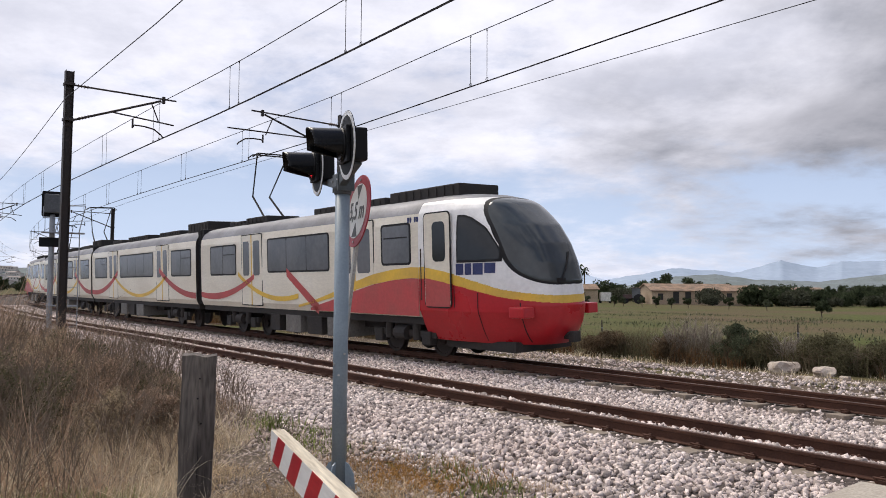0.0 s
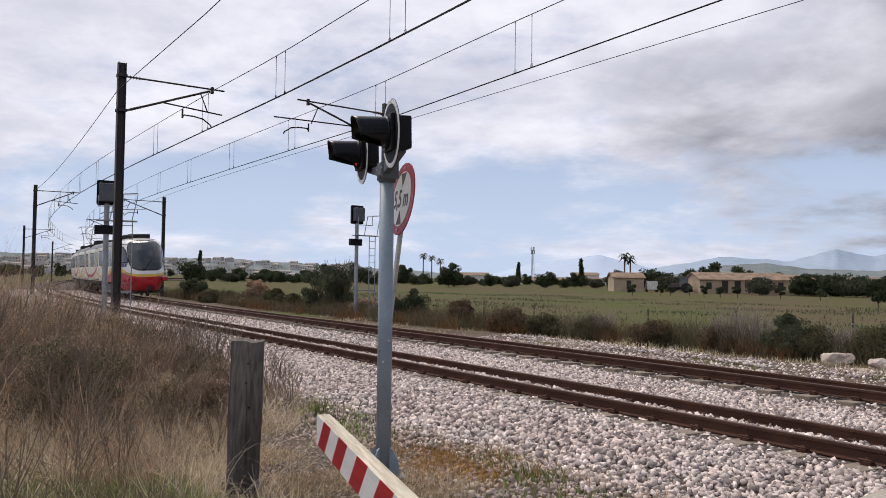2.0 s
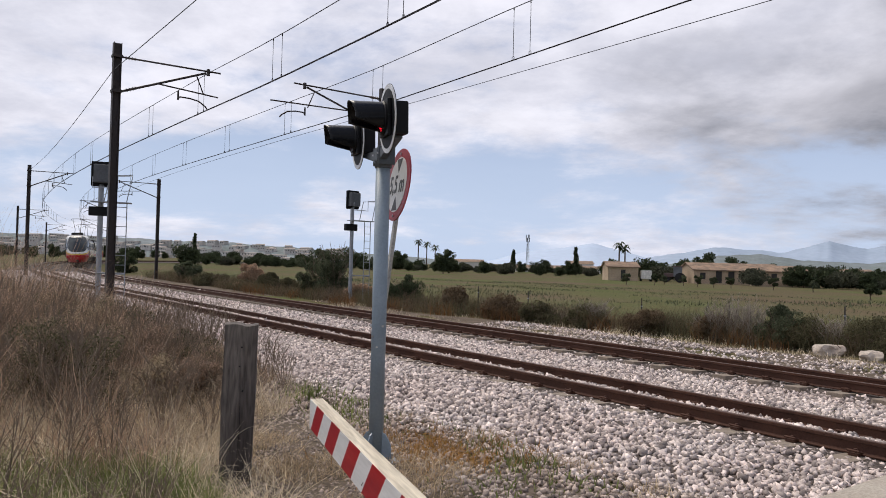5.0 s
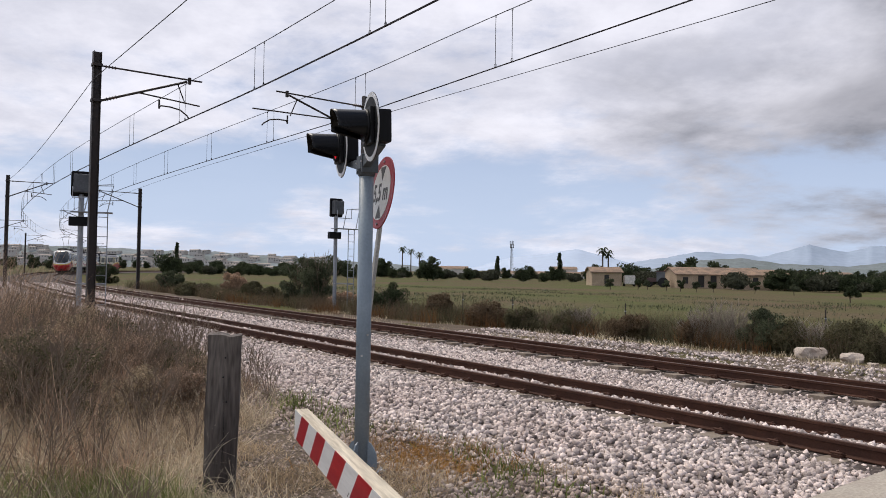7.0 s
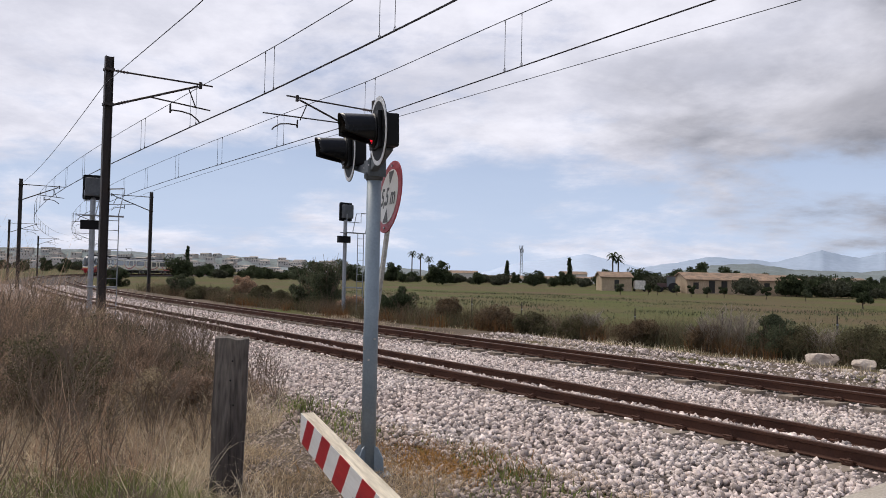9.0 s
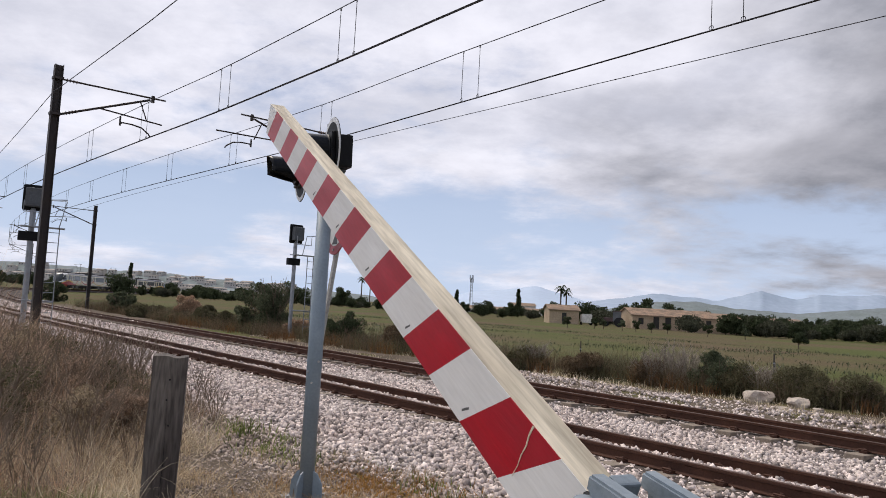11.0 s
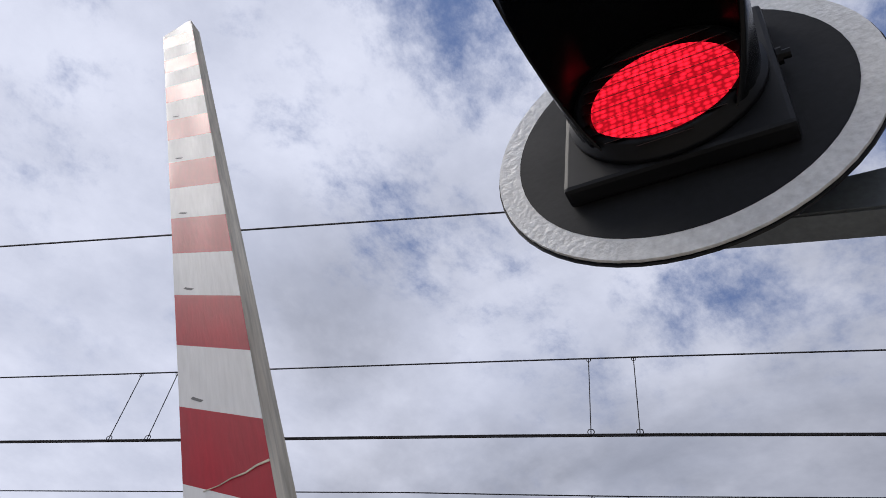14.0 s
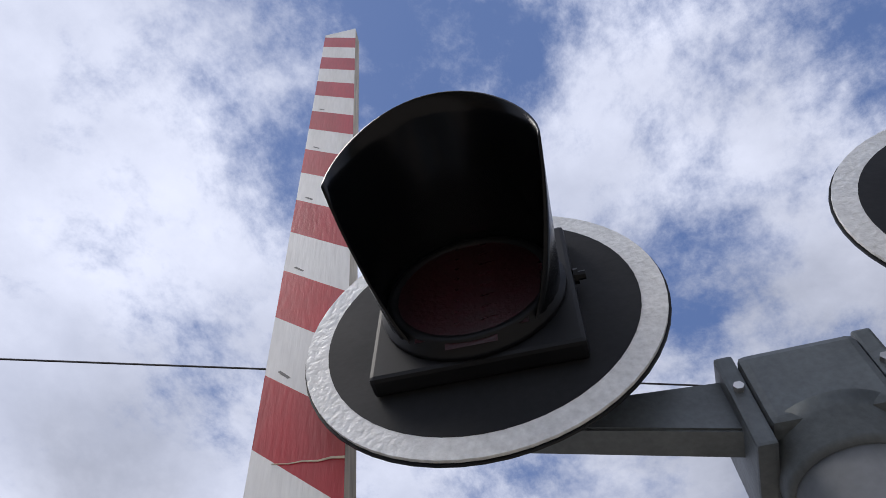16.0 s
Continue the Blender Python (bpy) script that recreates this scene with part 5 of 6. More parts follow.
def bush(m, h, w, mat, label, leaf=0.05, per=260, nclump=14, twigs=26):
    t = thing("bush", m, label, "bush", "bushes")
    bm = bmesh.new()
    clumps = []
    for i in range(twigs):
        a = RNG.uniform(0, 2 * math.pi)
        rr, z = w * RNG.uniform(0.2, 0.95), h * RNG.uniform(0.5, 0.98)
        tip = Vector((rr * math.cos(a), rr * math.sin(a), z * (1 - 0.3 * (rr / w) ** 2)))
        mid = tip * 0.5 + Vector((RNG.uniform(-0.08, 0.08), RNG.uniform(-0.08, 0.08), 0.12))
        pipe(bm, [(0.1 * math.cos(a), 0.1 * math.sin(a), -0.1), mid, tip], 0.005 + 0.0015 * h, 4)
        for j in range(2):
            pipe(bm, [mid.lerp(tip, 0.3 * j + 0.2), mid.lerp(tip, 0.3 * j + 0.5) + Vector((RNG.uniform(-0.2, 0.2), RNG.uniform(-0.2, 0.2), RNG.uniform(0, 0.15))) * w], 0.004, 3)
    part("wood", bm, M_TWIG, t)
    for i in range(nclump):
        a = RNG.uniform(0, 2 * math.pi)
        rr = w * RNG.uniform(0.0, 0.85)
        clumps.append((rr * math.cos(a), rr * math.sin(a), h * RNG.uniform(0.12, 0.9) * (1 - 0.35 * (rr / w) ** 2), w * RNG.uniform(0.16, 0.36)))
    V, F = crown_arrays(clumps, per, leaf, 0.9)
    batch("foliage", V, F, mat, "", "", "", t)
    return t


def beside_edge(px, depth):
    """Like at(), but pushed out to just beyond the edge of the weeds."""
    u = Vector(((px - 784) / 1296.0, 1, 0))
    for _ in range(60):
        if (u * depth).dot(NV) > weed_edge((u * depth).dot(TV)) + 0.5:
            break
        depth += 0.4
    return at(px, depth)


def at(px, depth, dz=0.0):
    """A place by bearing (the slope sideways of the view at rest) and depth."""
    x, y = (px - 784) / 1296.0 * depth, depth
    return pose(x, y, ground_z(x, y) + dz, 0, 0, RNG.uniform(0, 360))


# near verge: dry weeds
left = lambda x, y: x * NV.x + y * NV.y < 4.4 and (x < -1.9 or y < 5.0) and x < -0.75 - 0.06 * y and math.hypot(x, y) > 2.6
fade = lambda x: np.interp(x, (-9, -5, -4, -1.9, -1.2), (1.55, 1.2, 0.95, 0.3, 0.25))


def stand(x, y):
    """Height of the dead weeds, a mound that rises away from the post."""
    return float(np.interp(x / y, (-0.64, -0.54, -0.46, -0.37, -0.30, -0.24), (1.95, 1.65, 1.25, 0.85, 0.5, 0.3)) * np.interp(y, (2, 4.5, 6.5, 9, 12, 20), (0.26, 0.42, 0.72, 1.0, 1.05, 0.8)))


def lengths(q, lo, hi):
    return np.array([stand(x, y) * (lo + (hi - lo) * RNG.uniform() ** 1.4) * (1 + 0.7 * noise.noise(Vector((x * 0.9, y * 0.9, 3)))) for x, y in q])


p = xy_scatter(24000, -13, -1.5, 4.2, 20, 0.85, 0.8, 1, left)
tangle("red_brown_weeds", p, lengths(p, 0.3, 1.1), 0.0032, 0.55, 0.3, 0.03, M_REDBROWN, "tall red-brown dead weeds on the verge")
p = xy_scatter(17000, -13, -1.5, 4.2, 20, 0.85, 0.7, 5, left)
tangle("grey_brown_weeds", p, lengths(p, 0.3, 1.1), 0.0032, 0.65, 0.34, 0.04, M_DEADGREY, "tangled grey-brown dead weeds on the verge")
p = xy_scatter(26000, -7.5, -0.9, 2.2, 9.5, 0.45, 0.9, 9, left)
tangle("dry_grass", p, RNG.uniform(0.2, 0.62, len(p)) * np.array([min(1, 0.55 + 0.25 * stand(x, y)) for x, y in p]), 0.0027, 0.9, 0.4, 0.10, M_DRY, "tangled dry brown grass on the verge", "grass")
p = xy_scatter(9000, -7, -0.9, 2.2, 8.5, 0.8, 0.9, 11, left)
tangle("pale_straw", p, RNG.uniform(0.2, 0.75, len(p)), 0.0026, 0.9, 0.42, 0.12, M_STRAW, "bent pale straw stalks", "grass")
p = xy_scatter(24000, -5.5, -1.3, 2.6, 5.4, 0.8, 0.8, 13, lambda x, y: left(x, y) and x < -1.55)
tangle("green_grass", p, RNG.uniform(0.12, 0.40, len(p)), 0.0036, 0.5, 0.18, 0.1, M_GREEN, "green grass among the dry weeds", "grass")
p = xy_scatter(9500, -5.5, -1.2, 2.4, 7.4, 0.85, 1.3, 29, left)
tangle("tangled_straw", p, RNG.uniform(0.15, 0.5, len(p)), 0.0026, 1.0, 0.5, 0.06, M_STRAW, "pale tangled dry stalks on the verge", "grass")
p = xy_scatter(1300, -4.5, -1.3, 2.6, 6.2, 0.9, 1.1, 19, left)
tangle("straw_loops", p, RNG.uniform(0.5, 1.1, len(p)), 0.0036, 0.7, 0.25, 0.32, M_STRAW, "long pale straw stalks bent over in loops", "grass", 9)
p = [(RNG.normal(-0.12, 0.42), RNG.normal(6.8, 0.36)) for _ in range(5200)]
p = [q for q in p if noise.noise(Vector((q[0] * 3, q[1] * 3, 7))) > RNG.uniform(-0.6, 0.35)]
tangle("orange_grass", p, RNG.uniform(0.05, 0.18, len(p)), 0.0034, 0.9, 0.3, 0.2, M_ORANGE, "matted orange dry grass by the light post", "grass")
for k, (x, y, n, h) in enumerate(((-1.35, 8.4, 130, 0.17), (-0.95, 7.9, 120, 0.14), (0.15, 8.0, 90, 0.10), (0.55, 6.3, 130, 0.17), (0.35, 7.1, 110, 0.16), (-1.85, 9.3, 110, 0.32), (-1.2, 8.9, 110, 0.15), (4.55, 9.4, 160, 0.3), (0.9, 5.7, 50, 0.16), (0.65, 5.5, 40, 0.13), (0.2, 5.6, 45, 0.15))):
    q = [(RNG.normal(x, 0.2), RNG.normal(y, 0.2)) for _ in range(n)]
    blades("green_weeds", q, RNG.uniform(0.3, 1.0, n) * h, 0.007, 0.6, M_GREEN, "small green weeds in the gravel", "weeds")
p = xy_scatter(2600, -1.6, 1.6, 4.6, 8.3, 0.9, 1.6, 21)
blades("dead_stalks", p, RNG.uniform(0.03, 0.16, len(p)), 0.003, 1.1, M_DRY, "thin dead stalks on the soil", "grass")

p = xy_scatter(11000, -2.6, 0.6, 3.6, 7.2, 0.4, 1.2, 17, lambda x, y: x * NV.x + y * NV.y < 3.9)
blades("dead_stalks", p, RNG.uniform(0.03, 0.15, len(p)), 0.0035, 1.6, M_DRY, "thin dead stalks matted on the soil", "grass")

# dry leafy bushes that break up the verge
for k in range(44):
    x, y = RNG.uniform(-8.5, -2.6), RNG.uniform(7.2, 13.5)
    if not left(x, y) or x / y > -0.3:
        continue
    hh = stand(x, y)
    mat = (M_DEADBUSH, M_DEADBUSH, M_DRYBUSH, M_GREYGREEN)[k % 4]
    bush(pose(x, y, ground_z(x, y), 0, 0, RNG.uniform(0, 360)), hh * RNG.uniform(0.6, 0.85), 0.28 + 0.22 * hh, mat, "dry brown bush of dead weeds on the verge", 0.013, 170, 26, 30)

# twiggy dead plants on the verge
for k in range(170):
    x, y = RNG.uniform(-9.5, -1.7), RNG.uniform(3.6, 15)
    if not left(x, y):
        continue
    bm = bmesh.new()
    H = RNG.uniform(0.5, 1.0) * float(fade(x)) + 0.15
    for i in range(11):
        a = RNG.uniform(0, 6.28)
        tip = Vector((math.cos(a) * H * RNG.uniform(0.15, 0.5), math.sin(a) * H * RNG.uniform(0.15, 0.5), H * RNG.uniform(0.7, 1.1)))
        midp = tip * 0.5 + Vector((RNG.uniform(-0.04, 0.04), RNG.uniform(-0.04, 0.04), 0.04))
        pipe(bm, [(0, 0, -0.05), midp, tip], 0.0035, 4)
        for j in range(5):
            e = midp.lerp(tip, 0.1 + 0.2 * j)
            pipe(bm, [e, e + Vector((RNG.uniform(-0.13, 0.13), RNG.uniform(-0.13, 0.13), RNG.uniform(0.06, 0.2)))], 0.002, 3)
    ob = part("dead_weed", bm, M_TWIG)
    ob.matrix_world = pose(x, y, ground_z(x, y))
    tagged(ob, "leafless brown weed with forked twigs", "weed", "dead weeds")

# strip of weeds beyond the far track
def band(n, s0, s1, d0, d1, clump, freq, seed, lo, hi):
    q = scatter(n, s0, s1, d0, d1, clump, freq, seed)
    h = np.array([(lo + (hi - lo) * RNG.uniform(0.2, 1)) * (0.75 + 0.55 * noise.noise(Vector((x * 0.6, y * 0.6, seed)))) for x, y in q])
    return q, np.clip(h, 0.05, 2)


p, h = band(20000, -18, 66, 0.0, 3.4, 0.4, 0.5, 31, 0.25, 1.05)
tangle("verge_weeds", p, h, 0.0075, 0.45, 0.16, 0.04, M_GREYGREEN, "grey-green weeds along the far side of the line")
p, h = band(20000, -18, 62, -0.1, 3.2, 0.5, 0.45, 37, 0.25, 1.1)
tangle("brown_weeds", p, h, 0.006, 0.5, 0.2, 0.04, M_GREYBROWN, "grey-brown weeds along the far side of the line")
p, h = band(3500, -14, 42, -0.3, 1.2, 0.97, 0.5, 41, 0.2, 0.7)
tangle("rusty_weeds", p, h, 0.006, 0.5, 0.2, 0.05, M_RUSTY, "rust-coloured dead weeds beside the ballast")
p, h = band(5000, -16, 45, 0.2, 2.6, 0.8, 0.4, 45, 0.4, 1.2)
tangle("pale_twigs", p, h, 0.004, 0.5, 0.14, 0.02, M_TWIG, "bare pale twigs among the weeds")
p, h = band(5000, -14, 30, -2.2, 0.3, 0.6, 0.5, 43, 0.04, 0.25)
blades("verge_grass", p, h, 0.007, 0.7, M_STRAW, "short dry grass at the edge of the ballast")
p = scatter(16000, -40, 80, 18, 60, 0.6, 0.15, 47)
blades("field_grass", p, RNG.uniform(0.06, 0.22, len(p)), 0.022, 0.5, M_OLIVE, "short green grass in the field")
for px, dep, h, w, mat, lab in ((1348, 18.8, 1.25, 0.8, M_OLIVE, "dark green bush beyond the far track"), (1225, 19.6, 0.8, 0.7, M_GREYBROWN, "low grey shrub beyond the far track"),
                                (1010, 22.5, 0.75, 0.9, M_GREYGREEN, "low dull green shrub beyond the far track"), (860, 25.5, 0.9, 1.1, M_GREYBROWN, "low grey shrub beyond the far track"), (780, 28.0, 1.1, 0.9, M_GREYBROWN, "low brownish shrub beyond the far track"),
                                (690, 31, 1.5, 1.0, M_LEAF, "dark green shrub beyond the far track"), (1400, 17.6, 0.8, 0.9, M_GREYGREEN, "low grey shrub beyond the far track"), (1520, 16.4, 0.95, 1.1, M_GREYGREEN, "low grey shrub beyond the far track"),
                                (566, 36.0, 3.5, 1.3, M_OLIVE, "tall grey-green bush beside the signal"), (535, 37.5, 2.9, 1.1, M_OLIVE, "tall grey-green bush beside the signal"),
                                (416, 43, 1.75, 0.95, M_REDBROWN, "reddish brown bush beside the far track"), (450, 41, 1.2, 1.0, M_GREYGREEN, "low grey shrub beyond the far track"), (300, 52, 1.7, 1.1, M_OLIVE, "dark green bush near the mast"),
                                (340, 47, 1.1, 1.4, M_GREYGREEN, "low grey shrub beyond the far track"), (187, 74, 2.2, 1.5, M_LEAF, "dark green bush beside the far rails"), (480, 39, 1.0, 1.0, M_GREYGREEN, "low grey shrub beyond the far track"),
                                (605, 34, 0.9, 0.9, M_REDBROWN, "reddish brown low bush beside the signal"), (930, 24, 0.8, 0.9, M_GREYGREEN, "low grey shrub beyond the far track"), (1120, 20.5, 0.75, 0.9, M_GREYBROWN, "low brownish shrub beyond the far track"),
                                (1620, 15.5, 0.9, 1.0, M_GREYGREEN, "low grey shrub beyond the far track"), (1750, 15, 1.0, 1.1, M_GREYBROWN, "low brownish shrub beyond the far track"), (1950, 15.5, 1.0, 1.2, M_GREYGREEN, "low grey shrub beyond the far track")):
    bush(beside_edge(px, dep), h * 0.92, w * (0.85 if h < 1.3 else 1.0), mat, lab, 0.012 + 0.0007 * dep, 430, 28, 40)

# bare twiggy shrubs beyond the far track
for px, dep, h, w in ((1268, 18.9, 1.2, 0.8), (1300, 18.6, 1.05, 0.7), (1235, 19.4, 0.9, 0.6), (1440, 17.2, 0.8, 0.7), (1030, 22.3, 0.8, 0.7)):
    t = thing("bare_shrub", beside_edge(px, dep), "leafless pale grey shrub with spreading twigs", "bush", "bare shrubs")
    bm = bmesh.new()
    for k in range(46):
        a = RNG.uniform(0, 6.28)
        tip = Vector((w * math.cos(a) * RNG.uniform(0.2, 1), w * math.sin(a) * RNG.uniform(0.2, 1), h * RNG.uniform(0.55, 1.05)))
        mid = tip * 0.5 + Vector((RNG.uniform(-0.06, 0.06), RNG.uniform(-0.06, 0.06), 0.08))
        pipe(bm, [(0.08 * math.cos(a), 0.08 * math.sin(a), -0.08), mid, tip], 0.0065, 4)
        for j in range(4):
            e = mid.lerp(tip, 0.1 + 0.25 * j)
            pipe(bm, [e, e + Vector((RNG.uniform(-0.16, 0.16), RNG.uniform(-0.16, 0.16), RNG.uniform(0.05, 0.22)))], 0.004, 3)
    part("twig_mass", bm, M_PALETWIG, t)

# gravelly track between the ballast and the weeds
ss = stations(-30, 70, 1.5)
V, F = [], []
for s in ss:
    e = weed_edge(s)
    for d in (13.3, 14.0, 14.8, (14.8 + e) / 2 + 0.2, e + 0.7):
        p = on(s, d)
        V.append((p.x, p.y, ground_z(p.x, p.y) + (0.02 if 13.5 < d < e + 0.5 else -0.04)))
for i in range(len(ss) - 1):
    for k in range(4):
        F.append((i * 5 + k, i * 5 + k + 1, (i + 1) * 5 + k + 1, (i + 1) * 5 + k))
raw("gravel_verge", V, F, M_SOIL, "gravelly soil beyond the far track", "ground", "structure").data.shade_smooth()

# boulders
M_ROCK = surf("pale_rock", (0.46, 0.40, 0.34), 0.9, alt=(0.34, 0.26, 0.20), s1=3, s2=25, bump=0.8)
for px, dep, sx, sz in ((1432, 17.2, 0.36, 0.23), (1507, 16.3, 0.34, 0.20), (1478, 15.4, 0.19, 0.09), (1395, 16.6, 0.12, 0.07), (1545, 15.4, 0.14, 0.08)):
    bm = bmesh.new()
    bmesh.ops.create_icosphere(bm, subdivisions=3, radius=1)
    off = RNG.uniform(0, 50)
    for v in bm.verts:
        m_ = max(abs(v.co.x), abs(v.co.y), abs(v.co.z)) ** 0.6
        v.co *= (1 + 0.35 * noise.noise(v.co * 1.6 + Vector((off, 0, 0))) + 0.10 * noise.noise(v.co * 5 + Vector((0, off, 0)))) * 0.85 / m_
        v.co = Vector((v.co.x * sx, v.co.y * sx * 0.8, max(-0.3, v.co.z) * sz))
    ob = part("boulder", bm, M_ROCK)
    ob.matrix_world = at(px, dep, sz * 0.2)
    tagged(ob, "pale weathered rock beside the track", "rock", "boulders")

# fence posts along the field
for px, dep in ((820, 27), (908, 24.5), (1107, 21.5), (700, 31), (1260, 20.5), (1460, 19.0)):
    t = thing("fence_post", at(px, dep), "thin dark fence post at the field's edge", "fence post", "fence posts")
    bm = bmesh.new()
    rod(bm, (0, 0, -0.2), (0, 0, 1.05), 0.022, 0.018, n=6)
    part("stake", bm, M_STEEL, t)
    bm = bmesh.new()
    rod(bm, (0, 0, 0.8), (0, 0, 0.83), 0.03, n=6)
    part("wire_tie", bm, M_GALV, t)

# ---------------- distance: trees, houses, town, hills ----------------
protos = [tree("far_tree", pose(0, 0, -50), 4.2, 2.9, 0.23, 150, 24, M_LEAF, "dark green tree at the far edge of the field", trunk=0.08, flat=0.85, group="far trees"),
          tree("far_tree", pose(0, 0, -50), 3.6, 3.0, 0.23, 150, 24, M_DULL, "grey-green olive tree at the far edge of the field", trunk=0.08, flat=0.75, group="far trees"),
          tree("far_tree", pose(0, 0, -50), 5.4, 2.3, 0.23, 150, 24, M_LEAF, "tall dark green tree at the far edge of the field", trunk=0.08, flat=1.0, group="far trees")]
spots = []
for k in range(120):
    q = 430 + k * 9.6 + RNG.uniform(-9, 9)
    spots.append((q, RNG.uniform(165, 240), RNG.uniform(0.6, 1.15) * (0.5 if q < 640 else 0.66)))
for k in range(50):
    spots.append((1415 + k * 8 + RNG.uniform(-9, 9), RNG.uniform(108, 150), RNG.uniform(0.35, 0.62)))
for k in range(44):
    spots.append((1560 + k * 11 + RNG.uniform(-9, 9), RNG.uniform(110, 160), RNG.uniform(0.5, 0.95)))
for k in range(26):
    spots.append((330 + k * 9 + RNG.uniform(-6, 6), RNG.uniform(170, 220), RNG.uniform(0.35, 0.6)))
for k in range(40):
    spots.append((1180 + k * 26 + RNG.uniform(-10, 10), RNG.uniform(180, 300), RNG.uniform(0.7, 1.15)))
spots += [(757, 150, 1.0), (1215, 150, 1.0), (1300, 118, 0.75), (1340, 150, 0.75), (1120, 150, 0.95), (1090, 155, 0.9), (1270, 150, 1.0), (1145, 140, 0.9), (300, 130, 0.8), (20, 230, 0.8), (60, 250, 0.9), (90, 240, 0.7), (-40, 230, 0.9),
          (1368, 113, 0.62), (1388, 112, 0.68), (1410, 114, 0.75), (1432, 112, 0.7), (1300, 113, 0.5), (1455, 110, 0.75), (1478, 112, 0.65)]
for i, (px, dep, sc) in enumerate(spots):
    m = at(px, dep)
    c = copy_thing(protos[(i * 7 + int(px)) % 3], m)
    c.scale = (sc, sc, sc * (0.9 + 0.2 * ((i * 13) % 7) / 7))
for i, (px, dep) in enumerate(((1128, 96), (1145, 100), (1205, 92), (1232, 90), (1262, 92), (1080, 94), (1335, 88), (1405, 84), (1505, 60), (1180, 97))):
    tree("orchard_tree", at(px, dep), 1.5, 0.6, 0.075, 200, 9, M_OLIVE if i % 2 else M_LEAF, "young green orchard tree in the field", trunk=0.25, group="orchard trees")
for px, dep, h in ((990, 190, 7.5), (313, 210, 9.0), (880, 200, 6.5), (1860, 160, 9.5)):
    t = thing("cypress", at(px, dep), "slim dark cypress behind the field", "tree", "cypresses")
    bm = bmesh.new()
    rod(bm, (0, 0, -0.3), (0, 0, h * 0.5), 0.16, 0.08, n=6)
    part("trunk", bm, M_BARK, t)
    V, F = crown_arrays([(0.1 * math.sin(k), 0.1 * math.cos(k), h * (0.12 + 0.8 * k / 9), 0.75 * (1 - 0.75 * abs(k / 9 - 0.35))) for k in range(10)], 70, 0.3, 1.3)
    batch("crown", V, F, M_LEAF, "", "", "", t)
for px, dep, h in ((712, 220, 8.5), (727, 225, 8.0), (1066, 160, 7.2), (1076, 160, 6.6), (742, 222, 7.0)):
    t = thing("palm", at(px, dep), "tall palm tree with a bare trunk", "tree", "palms")
    bm = bmesh.new()
    rod(bm, (0, 0, -0.3), (0, 0, h), 0.2, 0.15, n=7)
    part("trunk", bm, M_BARK, t)
    bm = bmesh.new()
    for k in range(22):
        a, e = k * 2.4, 0.9 - 0.08 * k
        d = Vector((math.cos(a), math.sin(a), 0))
        s = Vector((-math.sin(a), math.cos(a), 0)) * 0.22
        q = [Vector((0, 0, h)), Vector((0, 0, h)) + d * 0.9 + Vector((0, 0, e)), Vector((0, 0, h)) + d * 1.7 + Vector((0, 0, e - 0.7))]
        v = [bm.verts.new(x) for x in (q[0] - s * 0.3, q[0] + s * 0.3, q[1] + s, q[1] - s, q[2])]
        bm.faces.new(v[:4])
        bm.faces.new((v[3], v[2], v[4]))
    part("fronds", bm, M_LEAF, t)

M_PLASTER = surf("tan_plaster", (0.46, 0.36, 0.25), 0.9, alt=(0.36, 0.27, 0.19), s1=0.5, s2=6, amt=0.8)
M_TILE = surf("clay_tile", (0.30, 0.20, 0.13), 0.9, alt=(0.17, 0.125, 0.09), s1=0.9, s2=5, amt=1.0, grain=0.4)
M_WHITEWALL = surf("white_wall", (0.62, 0.60, 0.56), 0.9, alt=(0.48, 0.45, 0.40), s1=0.3, s2=4)
M_DARKOPEN = surf("dark_opening", (0.03, 0.028, 0.026), 0.5)


def farmhouse(px0, px1, depth, eave, ridge, label, openings, deep=7.0):
    x0, x1 = (px0 - 784) / 1296 * depth, (px1 - 784) / 1296 * depth
    gz_ = ground_z((x0 + x1) / 2, depth)
    w = x1 - x0
    t = thing("farmhouse", pose(x0, depth, gz_), label, "house")
    bm = bmesh.new()
    extrude_poly(bm, [(0, 0, 0), (0, deep, 0), (0, deep, eave), (0, deep / 2, ridge - 0.08), (0, 0, eave)], (w, 0, 0))
    part("wall", bm, M_PLASTER, t, "tan plaster walls")
    for y0, y1 in ((-0.35, deep / 2), (deep + 0.35, deep / 2)):
        bm = bmesh.new()
        z0 = eave - 0.12
        extrude_poly(bm, [(-0.3, y0, z0), (-0.3, y1, ridge), (-0.3, y1, ridge + 0.14), (-0.3, y0, z0 + 0.14)], (w + 0.6, 0, 0))
        part("roof", bm, M_TILE, t, "worn clay tile roof")
    for f, ww, zz0, zz1, nm in openings:
        bm = bmesh.new()
        box(bm, f * w - ww / 2, f * w + ww / 2, -0.05, 0.1, zz0, zz1)
        o = part(nm, bm, M_DARKOPEN, t)
        bm = bmesh.new()
        box(bm, f * w - ww / 2 - 0.1, f * w + ww / 2 + 0.1, -0.09, 0.05, zz0 - 0.12, zz0)
        part("sill", bm, M_PLASTER, o)
    return t


